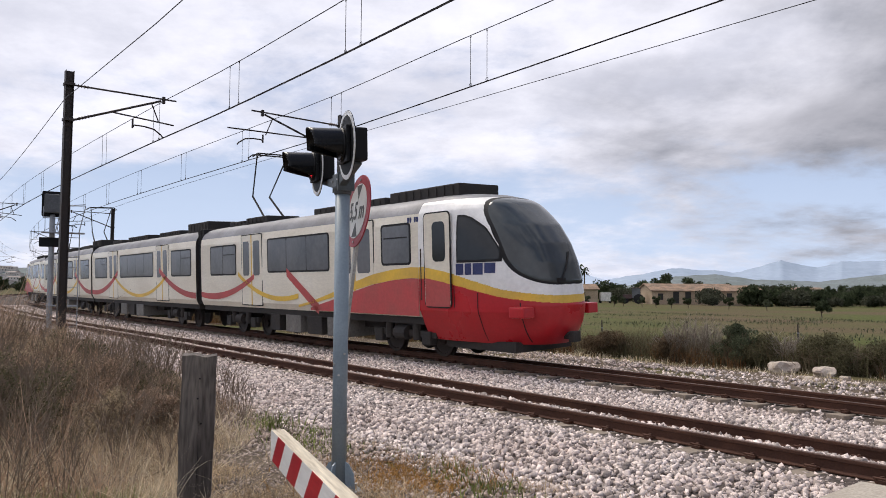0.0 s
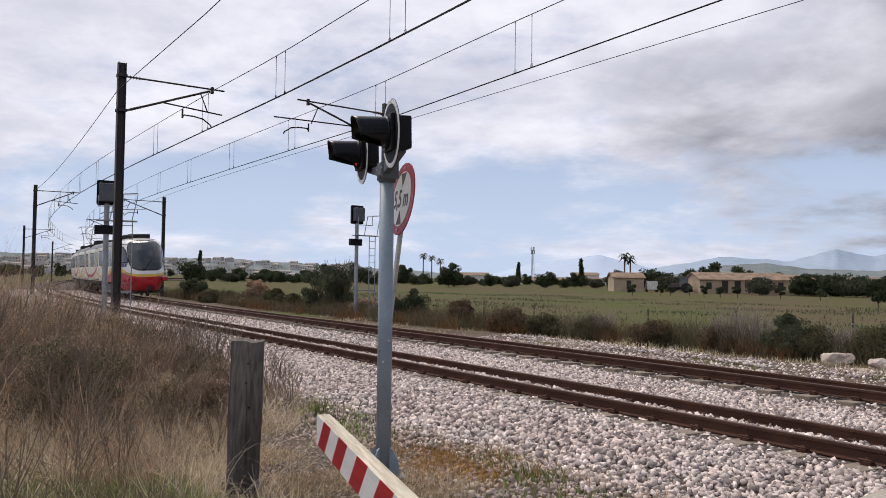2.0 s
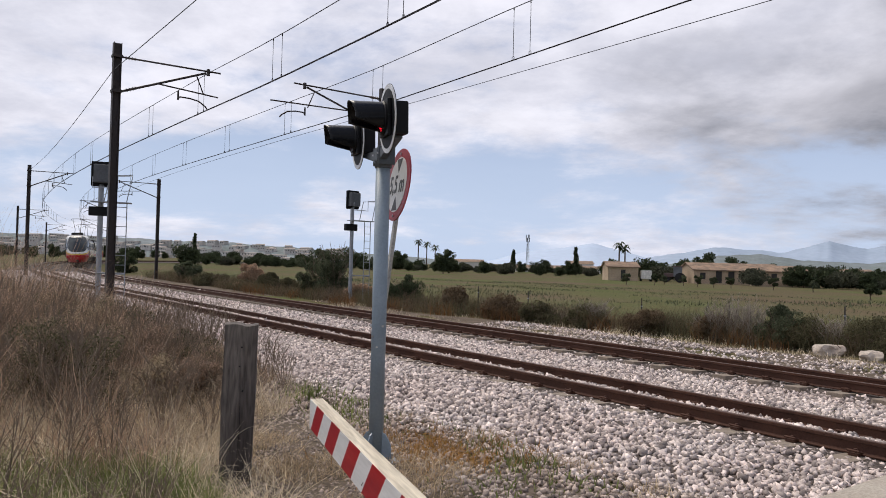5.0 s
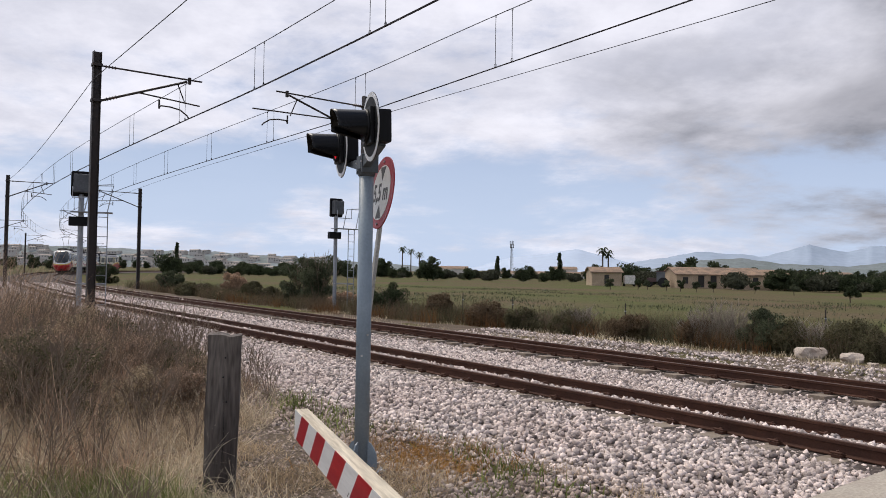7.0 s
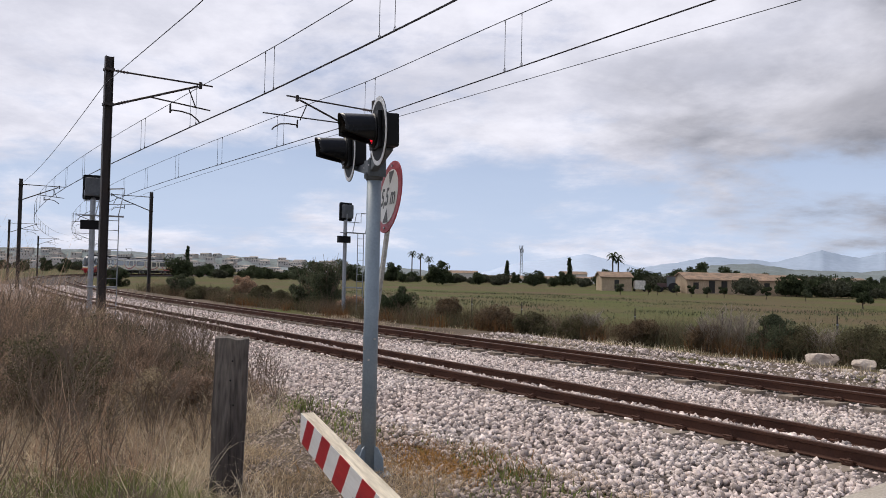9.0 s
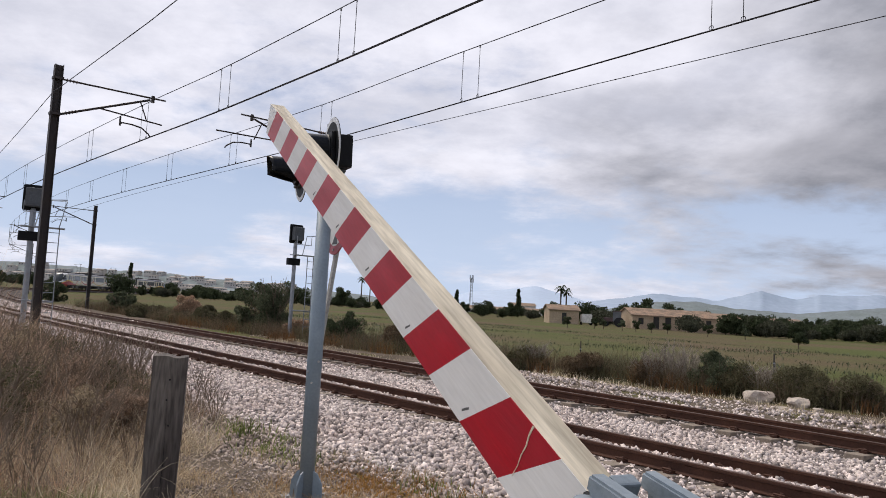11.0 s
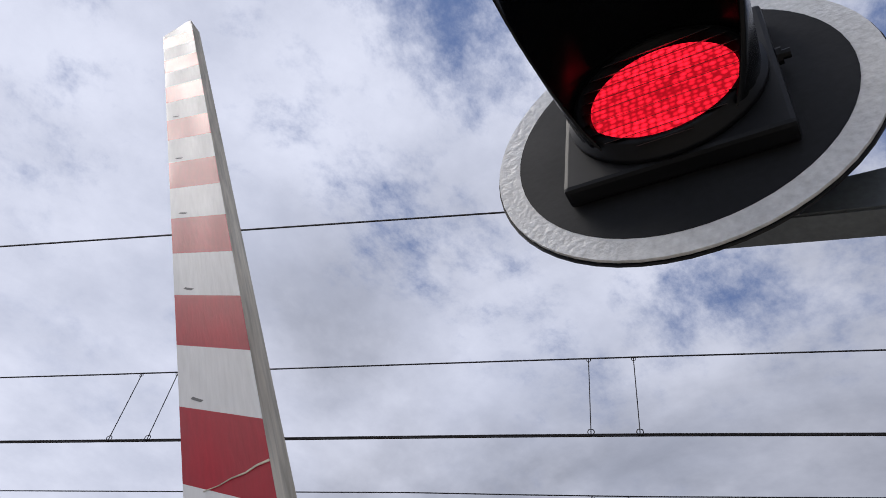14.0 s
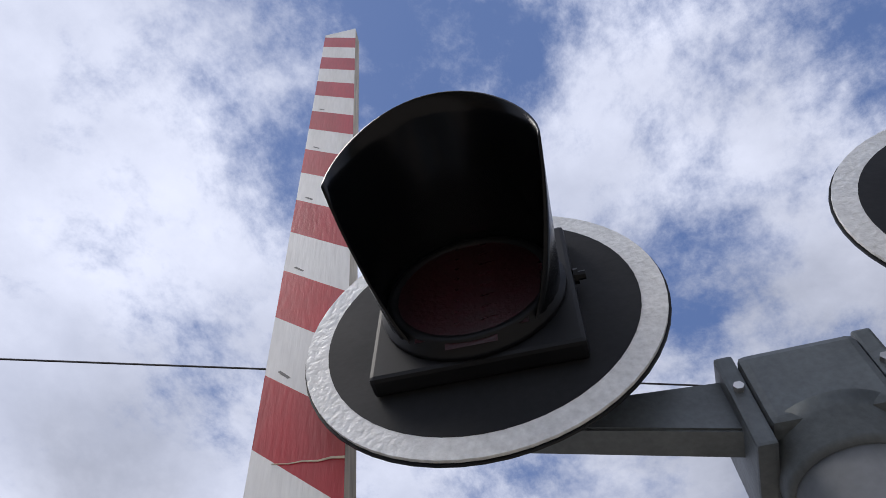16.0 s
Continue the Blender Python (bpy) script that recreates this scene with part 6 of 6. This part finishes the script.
farmhouse(1197, 1352, 125, 2.4, 3.5, "long low farmhouse with tan walls and a clay roof", ((0.10, 0.9, 0.8, 1.9, "window"), (0.28, 1.0, 0.2, 2.2, "door"), (0.42, 1.0, 0.2, 2.2, "door"), (0.9, 0.9, 0.8, 2.0, "window")), 8)
farmhouse(1353, 1402, 127, 2.1, 3.3, "tan gable-ended barn beside the farmhouse", ((0.5, 1.1, 0.2, 2.1, "door"),), 9)
farmhouse(1047, 1100, 130, 2.5, 3.3, "small tan outbuilding with a clay roof", ((0.5, 0.8, 0.4, 2.0, "door"),), 5)
t = thing("garden_wall", pose((1297 - 784) / 1296 * 116, 116, ground_z(45, 116)), "low tan stone wall in front of the farmhouse", "wall")
bm = bmesh.new()
box(bm, 0, 10.5, 0, 0.4, -0.2, 0.85, bevel=0.04)
part("masonry", bm, M_PLASTER, t)
for px, w, z, dep in ((960, 30, 1.5, 260), (1480, 14, 3.0, 300), (1420, 10, 3.2, 290), (560, 9, 3, 320), (800, 12, 3.0, 280), (1000, 9, 3.4, 270)):
    t = thing("far_building", pose((px - 784) / 1296 * dep, dep, ground_z(0, dep)), "white low building behind the trees", "building", "far buildings")
    bm = bmesh.new()
    box(bm, -w / 2, w / 2, 0, 8, -0.2, z, bevel=0.05)
    part("wall", bm, M_WHITEWALL, t)
    bm = bmesh.new()
    extrude_poly(bm, [(-w / 2 - 0.3, -0.3, z), (-w / 2 - 0.3, 8.3, z), (-w / 2 - 0.3, 4, z + 1.0)], (w + 0.6, 0, 0))
    part("roof", bm, M_TILE, t)
# town on the rise
M_TOWNW = surf("town_wall", (0.60, 0.58, 0.55), 0.9, alt=(0.36, 0.32, 0.28), s1=0.02, s2=2, amt=1.0)
M_TOWNR = surf("town_roof", (0.30, 0.25, 0.21), 0.9, alt=(0.40, 0.37, 0.34), s1=0.02, s2=2, amt=1.0)
for k in range(150):
    px, f = RNG.uniform(-60, 600), RNG.uniform(0.02, 0.85)
    dep = 900 * (0.84 + 0.16 * f)
    w, h = RNG.uniform(6, 15), RNG.uniform(3.0, 6.0)
    crest = float(np.interp(px, (-100, 0, 150, 260, 400, 560, 700), (34, 32, 30, 27, 24, 15, 8))) * 900 / 1296
    rise = EYE - 6 + (crest + 6) * f ** 1.2 + 0.6
    t = thing("town_house", pose((px - 784) / 1296 * dep, dep, 0, 0, 0, RNG.uniform(-25, 25)), "pale house in the distant town", "building", "town houses")
    bm = bmesh.new()
    box(bm, -w / 2, w / 2, 0, 9, rise - 4, h + rise)
    part("wall", bm, M_TOWNW, t)
    bm = bmesh.new()
    extrude_poly(bm, [(-w / 2 - 0.3, -0.3, h + rise), (-w / 2 - 0.3, 9.3, h + rise), (-w / 2 - 0.3, 4.5, h + rise + (0.9 if k % 2 else 0.25))], (w + 0.6, 0, 0))
    part("roof", bm, M_TOWNR, t)
    for j in range(int(w / 3)):
        bm = bmesh.new()
        box(bm, -w / 2 + 1 + 3 * j, -w / 2 + 2.1 + 3 * j, -0.06, 0.1, h + rise - 2.4, h + rise - 1.0)
        part("window", bm, M_DARKOPEN, t)
for k in range(60):
    px, dep = RNG.uniform(-80, 620), RNG.uniform(300, 600)
    c = copy_thing(protos[k % 3], at(px, dep))
    sc = RNG.uniform(0.8, 1.4)
    c.scale = (sc, sc, sc)
for o in protos:
    c = at(600 + 40 * protos.index(o), 210)
    o.matrix_world = c

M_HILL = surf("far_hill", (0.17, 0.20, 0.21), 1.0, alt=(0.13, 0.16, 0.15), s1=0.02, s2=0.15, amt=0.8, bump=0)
# distance haze is put into the mountains' base colours, paler for the farther range
M_MOUNT = surf("hazed_mountain", (0.33, 0.40, 0.50), 1.0, alt=(0.28, 0.35, 0.44), s1=0.003, s2=0.03, amt=0.8, bump=0, grain=0.08)
M_MOUNT2 = surf("hazed_mountain_pale", (0.46, 0.55, 0.68), 1.0, alt=(0.42, 0.51, 0.63), s1=0.003, s2=0.03, amt=0.8, bump=0, grain=0.05)


def ridge(name, depth, tops, mat, label, rough=1.0, step=6):
    """A range of hills: crest heights (bearing, height above eye) joined, with a foot towards the viewer."""
    V, F = [], []
    px = np.arange(tops[0][0], tops[-1][0] + 1, step)
    n = 6
    for q in px:
        h = float(np.interp(q, [a for a, _ in tops], [b for _, b in tops])) * depth / 1296.0
        h += rough * depth / 1296.0 * (1.6 * noise.noise(Vector((q * 0.03, 1, depth))) + 0.8 * noise.noise(Vector((q * 0.11, 2, depth))))
        for j in range(n):
            f = j / (n - 1)
            dd = depth * (1 - 0.16 * (1 - f)) + 25 * noise.noise(Vector((q * 0.05, f * 4, 3)))
            V.append(((q - 784) / 1296 * dd, dd, EYE - 6 + (h + 6) * f ** 1.2))
    for i in range(len(px) - 1):
        for j in range(n - 1):
            a = i * n + j
            F.append((a, a + n, a + n + 1, a + 1))
    ob = raw(name, V, F, mat, label, "hills", "structure")
    ob.data.shade_smooth()


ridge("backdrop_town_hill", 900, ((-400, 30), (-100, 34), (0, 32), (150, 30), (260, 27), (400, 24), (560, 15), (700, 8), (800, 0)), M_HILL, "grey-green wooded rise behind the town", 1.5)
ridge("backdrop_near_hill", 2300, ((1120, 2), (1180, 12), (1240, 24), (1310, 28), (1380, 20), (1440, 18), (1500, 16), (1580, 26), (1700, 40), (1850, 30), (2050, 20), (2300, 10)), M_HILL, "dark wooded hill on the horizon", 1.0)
ridge("backdrop_mountains", 3600, ((1090, 10), (1130, 20), (1180, 28), (1230, 38), (1290, 36), (1350, 32), (1390, 42), (1432, 54), (1470, 46), (1500, 42), (1540, 52), (1590, 54), (1660, 58), (1760, 50), (1900, 46), (2100, 40), (2400, 30)), M_MOUNT, "mountains on the horizon with blue-grey haze in their colour", 1.2)
ridge("backdrop_far_mountains", 4300, ((820, 0), (900, 22), (960, 30), (1020, 40), (1080, 26), (1130, 12), (1250, 10)), M_MOUNT2, "far mountains with pale blue haze in their colour", 1.0)

# radio mast
t = thing("radio_mast", at(905, 380), "slim lattice radio mast above the trees", "mast")
bm = bmesh.new()
for a in (0, 120, 240):
    rod(bm, (1.0 * math.cos(radians(a)), 1.0 * math.sin(radians(a)), 0), (0.5 * math.cos(radians(a)), 0.5 * math.sin(radians(a)), 16.5), 0.10, n=5)
for k in range(11):
    for a in (0, 120, 240):
        r0, r1 = 1.0 - 0.045 * k, 1.0 - 0.045 * (k + 1)
        pipe(bm, [(r0 * math.cos(radians(a)), r0 * math.sin(radians(a)), 1.5 * k), (r1 * math.cos(radians(a + 120)), r1 * math.sin(radians(a + 120)), 1.5 * k + 1.5)], 0.06, 4)
part("lattice", bm, M_GALV, t)
for k in range(6):
    bm = bmesh.new()
    a = radians(60 * k)
    box(bm, 0.9 * math.cos(a) - 0.18, 0.9 * math.cos(a) + 0.18, 0.9 * math.sin(a) - 0.18, 0.9 * math.sin(a) + 0.18, 14.2 + (k % 2) * 1.8, 16.2 + (k % 2) * 1.8)
    part("antenna", bm, M_GALV, t)


# ---------------- line-side signals ----------------
M_CASE = surf("signal_case_grey", (0.10, 0.11, 0.12), 0.6, alt=(0.07, 0.075, 0.08), s1=3, s2=20)


def signal(m, h, ladder, label):
    t = thing("railway_signal", m, label, "railway signal", "signals")
    bm = bmesh.new()
    lathe(bm, [(0.085, -0.2), (0.085, h - 0.75), (0.06, h - 0.7)], 14)
    part("post", bm, M_GALV, t, "grey steel post")
    bm = bmesh.new()
    box(bm, -0.32, 0.32, -0.02, 0.02, h - 0.78, h + 0.05, bevel=0.06)
    head = part("backboard", bm, M_BLACK, t, "black signal board seen from behind")
    bm = bmesh.new()
    box(bm, -0.24, 0.26, -0.26, -0.02, h - 0.66, h - 0.06, bevel=0.03)
    part("lamp_case", bm, M_CASE, head, "dark grey lamp case")
    for z in (h - 0.2, h - 0.5):
        bm = bmesh.new()
        rod(bm, (0, 0.02, z), (0, 0.3, z - 0.02), 0.13, 0.12, n=14)
        part("hood", bm, M_BLACK, head)
    bm = bmesh.new()
    box(bm, -0.36, 0.24, -0.1, 0.1, h - 1.75, h - 1.45, bevel=0.02)
    part("lower_box", bm, M_BLACK, t, "small black indicator box")
    bm = bmesh.new()
    box(bm, -0.3, 0.95, -0.5, -0.06, h - 1.32, h - 1.29)
    pipe(bm, [(0.1, -0.45, h - 1.3), (0.28, -0.45, h - 0.45), (0.95, -0.45, h - 0.42), (0.78, -0.45, h - 1.3)], 0.018)
    pipe(bm, [(-0.25, -0.5, h - 0.5), (-0.25, -0.5, h - 0.85), (0.5, -0.5, h - 0.85), (0.5, -0.5, h - 0.42), (0.95, -0.5, h - 0.38)], 0.018)
    part("platform", bm, M_GALV, t, "thin service platform and rails")
    if ladder:
        bm = bmesh.new()
        for x in (0.48, 0.80):
            pipe(bm, [(x, -0.3, -0.1), (x, -0.3, h - 1.3)], 0.018)
        k = 0.2
        while k < h - 1.3:
            pipe(bm, [(0.48, -0.3, k), (0.80, -0.3, k)], 0.012)
            k += 0.32
        pipe(bm, [(-0.1, -0.1, 1.2), (0.8, -0.3, 1.2)], 0.03)
        part("ladder", bm, M_GALV, t, "narrow steel ladder")


signal(pose(-4.82, 32.7, -0.35, 0, 0, 42), 4.95, True, "grey signal post with a ladder beyond the far track")
signal(pose(-11.95, 24.1, -0.3, 0, 0, 25), 4.85, True, "grey signal post beside the near track mast")


# tractor and van in the farmyard
M_TRACTOR = surf("tractor_dark", (0.09, 0.05, 0.045), 0.6, alt=(0.05, 0.05, 0.055), s1=1, s2=10)
t = thing("tractor", at(1166, 128), "dark farm tractor parked beside the farmhouse", "tractor")
t.rotation_euler = (0, 0, radians(160))
for nm, args, mat in (("bonnet", (0.3, 2.0, -0.4, 0.4, 0.9, 1.6), M_TRACTOR), ("cab", (-1.0, 0.4, -0.7, 0.7, 1.0, 2.7), M_TPANE), ("cab_roof", (-1.1, 0.5, -0.8, 0.8, 2.7, 2.85), M_TRACTOR)):
    bm = bmesh.new()
    box(bm, *args, bevel=0.06)
    part(nm, bm, mat, t)
for x, r in ((-0.7, 0.85), (1.6, 0.5)):
    for y in (-0.85, 0.85):
        bm = bmesh.new()
        lathe(bm, [(r * 0.5, -0.2), (r, -0.18), (r, 0.18), (r * 0.5, 0.2)], 18, pose(x, y, r, 90, 0, 0))
        part("wheel", bm, M_RUBBER, t)
t = thing("van", at(1113, 131), "white van parked beside the outbuilding", "vehicle")
t.rotation_euler = (0, 0, radians(80))
bm = bmesh.new()
extrude_poly(bm, [(-2.2, -0.9, 0.4), (2.2, -0.9, 0.4), (2.2, -0.9, 1.1), (1.5, -0.9, 1.9), (-2.2, -0.9, 1.95)], (0, 1.8, 0))
bmesh.ops.bevel(bm, geom=list(bm.edges), offset=0.08, segments=2, affect="EDGES")
part("body", bm, M_WHITEWALL, t)
bm = bmesh.new()
extrude_poly(bm, [(1.62, -0.8, 1.75), (2.06, -0.8, 1.25), (2.1, -0.8, 1.28), (1.66, -0.8, 1.8)], (0, 1.6, 0))
part("windscreen", bm, M_TGLASS, t)
for x in (-1.4, 1.4):
    for y in (-0.85, 0.85):
        bm = bmesh.new()
        lathe(bm, [(0.15, -0.1), (0.33, -0.1), (0.33, 0.1), (0.15, 0.1)], 16, pose(x, y, 0.33, 90, 0, 0))
        part("wheel", bm, M_RUBBER, t)


# ---------------- sleepers, clips, ballast stones, crossing ----------------
ballast = bpy.data.objects["ballast"]


def sleepers():
    bm = bmesh.new()
    box(bm, -0.12, 0.12, -0.98, 0.98, -0.10, 0.0, bevel=0.012)
    me = bpy.data.meshes.new("sleeper")
    bm.to_mesh(me)
    bm.free()
    me.materials.append(M_CONC)
    bm = bmesh.new()
    box(bm, -0.045, 0.045, -0.05, 0.05, 0.0, 0.03, bevel=0.008)
    rod(bm, (0, 0.0, 0.0), (0, 0, 0.065), 0.018, n=6)
    pipe(bm, [(-0.05, 0.03, 0.03), (-0.05, -0.05, 0.05), (0.05, -0.05, 0.05), (0.05, 0.03, 0.03)], 0.012, 5)
    clip = bpy.data.meshes.new("clip")
    bm.to_mesh(clip)
    bm.free()
    clip.materials.append(M_RUST)
    for centre, s1 in ((NEAR, 62), (FAR, 62)):
        s = -7.0
        while s < s1:
            p = on(s, centre)
            tilt = math.degrees(math.asin(CANT / 1.06))
            ob = new("sleeper", me)
            ob.matrix_world = pose(p.x, p.y, -0.145 - CANT / 2 - (0.012 if centre > 9 else 0.003), 0, 0, math.degrees(heading(s))) @ pose(0, 0, 0, tilt, 0, RNG.uniform(-0.6, 0.6))
            ob.parent = ballast
            if s < 24:
                for y in (0.53 + 0.10, 0.53 - 0.10, -0.53 + 0.10):
                    c = new("clip", clip)
                    c.parent = ob
                    c.matrix_local = pose(0, y, 0, 0, 0, 0 if y in (0.43, -0.43) else 180)
            s += 0.6


def stones(name, n, s0, s1, d_ranges, size, coarse, label, zf, mat=M_STONE):
    """Broken stone: deformed low solids scattered over the bed."""
    bm = bmesh.new()
    if coarse:
        bmesh.ops.create_cube(bm, size=1.35)
    else:
        bmesh.ops.create_icosphere(bm, subdivisions=1, radius=1)
    bmesh.ops.triangulate(bm, faces=bm.faces)
    tv = np.array([v.co[:] for v in bm.verts])
    tf = np.array([[v.index for v in f.verts] for f in bm.faces])
    bm.free()
    s = RNG.uniform(s0, s1, n)
    w = np.array([b - a for a, b in d_ranges])
    pick = RNG.choice(len(d_ranges), n, p=w / w.sum())
    lo, hi = np.array([a for a, _ in d_ranges])[pick], np.array([b for _, b in d_ranges])[pick]
    d = RNG.uniform(lo, hi)
    h = np.interp(s, LINE_S, LINE_H)
    cx = np.interp(s, LINE_S, LINE_P[:, 0]) + np.sin(h) * d
    cy = np.interp(s, LINE_S, LINE_P[:, 1]) - np.cos(h) * d
    r = size * RNG.uniform(0.55, 1.35, n)
    cz = zf(d, cx, cy) + r * RNG.uniform(-0.2, 0.55, n)
    m = len(tv)
    Vt = tv[None] * (1 + RNG.normal(0, 0.22, (n, m, 1))) * RNG.uniform(0.65, 1.25, (n, 1, 3))
    q = RNG.normal(size=(n, 4))
    q /= np.linalg.norm(q, axis=1)[:, None]
    a, b, c, e = q.T
    R = np.stack([1 - 2 * (c * c + e * e), 2 * (b * c - a * e), 2 * (b * e + a * c), 2 * (b * c + a * e), 1 - 2 * (b * b + e * e), 2 * (c * e - a * b),
                  2 * (b * e - a * c), 2 * (c * e + a * b), 1 - 2 * (b * b + c * c)], 1).reshape(n, 3, 3)
    Vt = np.einsum("nij,nmj->nmi", R, Vt) * r[:, None, None] + np.stack([cx, cy, cz], 1)[:, None]
    F = (np.arange(n)[:, None, None] * m + tf[None]).reshape(-1, 3)
    return batch(name, Vt.reshape(-1, 3), F, mat, label, "ballast")


BED = ((4.9, -0.22), (5.6, -0.17), (6.7, -0.145), (7.2, -0.15), (8.35, -0.20), (8.9, -0.24), (10.3, -0.24), (10.9, -0.17), (12.05, -0.21), (12.7, -0.24), (13.9, -0.5))
bed_z = lambda d, x, y: np.interp(d, [a for a, _ in BED], [b for _, b in BED])
soil_z = lambda d, x, y: np.array([ground_z(p, q) for p, q in zip(x, y)]) + 0.008
sleepers()
OPEN = ((4.75, 6.80), (7.4, 8.2), (8.75, 10.55), (11.1, 11.95), (12.45, 13.7))
ENDS = ((6.80, 7.18), (8.38, 8.75), (10.55, 10.9), (12.1, 12.45))
stones("ballast_stones", 56000, 1.5, 15, OPEN, 0.028, True, "angular pale grey and pinkish ballast stones", bed_z)
stones("ballast_stones", 30000, 15, 34, OPEN, 0.033, True, "angular pale grey ballast stones", bed_z)
stones("ballast_stones", 13000, 34, 75, OPEN, 0.05, True, "angular pale grey ballast stones", bed_z)
stones("ballast_stones", 12000, -14, 2.0, OPEN, 0.035, True, "angular pale grey ballast stones", bed_z)
stones("ballast_stones", 19000, -5, 34, ENDS, 0.026, True, "ballast stones packed between the sleeper ends", lambda d, x, y: bed_z(d, x, y) - 0.022)
stones("ballast_stones", 1500, 2.6, 15, ((4.3, 4.9),), 0.022, True, "ballast stones spilled onto the soil", soil_z)
stones("loose_stones", 7500, 3.0, 16, ((3.5, 4.85),), 0.022, True, "loose stones on the soil beside the ballast", soil_z, M_GRAVEL)
stones("loose_stones", 6500, 2.5, 9, ((2.0, 3.7),), 0.013, True, "loose stones on the soil beside the ballast", soil_z, M_GRAVEL)
stones("loose_stones", 7000, -8, 18, ((13.6, 16.2),), 0.032, True, "loose stones beyond the far track", lambda d, x, y: soil_z(d, x, y))


def crossing():
    for name, prof, s0, s1, mat, label in (
            ("road", [(-14, -0.10), (-14, -0.035), (2, -0.03), (6.62, -0.028), (6.62, -0.12)], -7.5, 2.55, M_ROAD, "pale sandy concrete road up to the crossing"),
            ("crossing_deck", [(6.64, -0.12), (6.64, -0.012), (7.20, -0.012), (7.20, -0.12)], -7.0, 1.9, M_ASPH, "dark asphalt crossing deck outside the rail"),
            ("crossing_deck", [(7.33, -0.14), (7.33, -0.018), (8.23, -0.065), (8.23, -0.14)], -7.0, 1.9, M_ASPH, "dark asphalt crossing deck between the rails"),
            ("crossing_deck", [(8.36, -0.16), (8.36, -0.055), (10.90, -0.01), (10.90, -0.16)], -7.0, 1.9, M_ASPH, "dark asphalt crossing deck between the tracks")):
        V, F, n = [], [], len(prof)
        ss = np.linspace(s0, s1, 14)
        for s in ss:
            wob = 0.12 * noise.noise(Vector((s, 1, 5))) if name == "road" else 0
            for d, z in prof:
                p = on(s + (0.25 * noise.noise(Vector((d * 0.7, 2, 9))) if s == ss[-1] else 0), d + wob * 0)
                V.append((p.x, p.y, z))
        for i in range(len(ss) - 1):
            for k in range(n - 1):
                F.append((i * n + k, i * n + k + 1, (i + 1) * n + k + 1, (i + 1) * n + k))
        e = (len(ss) - 1) * n
        F.append(tuple(e + k for k in range(n)))
        raw(name, V, F, mat, label, "road", "structure")


crossing()


# ---------------- what moves ----------------
# nose of the train along the line at each time
NOSE = [(0.0, 10.3), (0.3, 16.8), (0.6, 22.7), (1.0, 30.3), (1.5, 39.0), (2.0, 47.3), (3.0, 63.5), (4.0, 80.0), (6.5, 122.0), (7.5, 138.0), (8.2, 149.0), (10.5, 182.0), (12.0, 203.0), (16.0, 220.0)]


def nose_s(t):
    return float(np.interp(t, [a for a, _ in NOSE], [b for _, b in NOSE])) - 0.7


def motions():
    times = [i * 0.25 for i in range(65)]
    for i, car in enumerate(CARS):
        lead = sum(LENGTHS[:i])
        rows = []
        for t in times:
            s = nose_s(t) + lead + LENGTHS[i] / 2
            a, b = on(s - 5.2, FAR), on(s + 5.2, FAR)
            d = b - a
            m = (a + b) / 2
            rows.append((t, pose(m.x, m.y, -CANT / 2 + 0.02, 0, 0, math.degrees(math.atan2(d.y, d.x))) @ pose(0, 0, 0, -2.5, 0, 180 if i == 3 else 0)))
        walk(car, rows)
    swing = [(0.0, 0), (7.0, 0), (9.0, 0), (9.3, 1.7), (9.8, 8.2), (10.3, 14.8), (10.7, 20.0), (11.0, 23.85), (11.5, 30.45), (11.8, 34.4), (12.3, 40.6), (12.8, 46.3), (13.0, 48.5), (13.5, 55.3),
             (14.0, 61.8), (14.5, 68.7), (15.0, 75.4), (15.5, 82.1), (16.0, 84.7)]
    flips = [0.7 + 0.6 * i for i in range(-2, 27)]
    for slat, phase, rest, tilt in SLATS:
        opened = rest @ pose(0, 0, 0, tilt, 0, 0)
        rows = []
        for i, t in enumerate(flips):
            after = opened if i % 2 == phase else rest
            before = rest if i % 2 == phase else opened
            if 0.05 < t < 15.9:
                rows += [(t - 0.033, before), (t, after)]
        rows = [(0.0, rows[0][1])] + rows + [(16.0, rows[-1][1])]
        walk(slat, rows)
    walk(arm, [(t, pose(*ARM_AT, 0, -a, 111.46)) for t, a in swing])


motions()
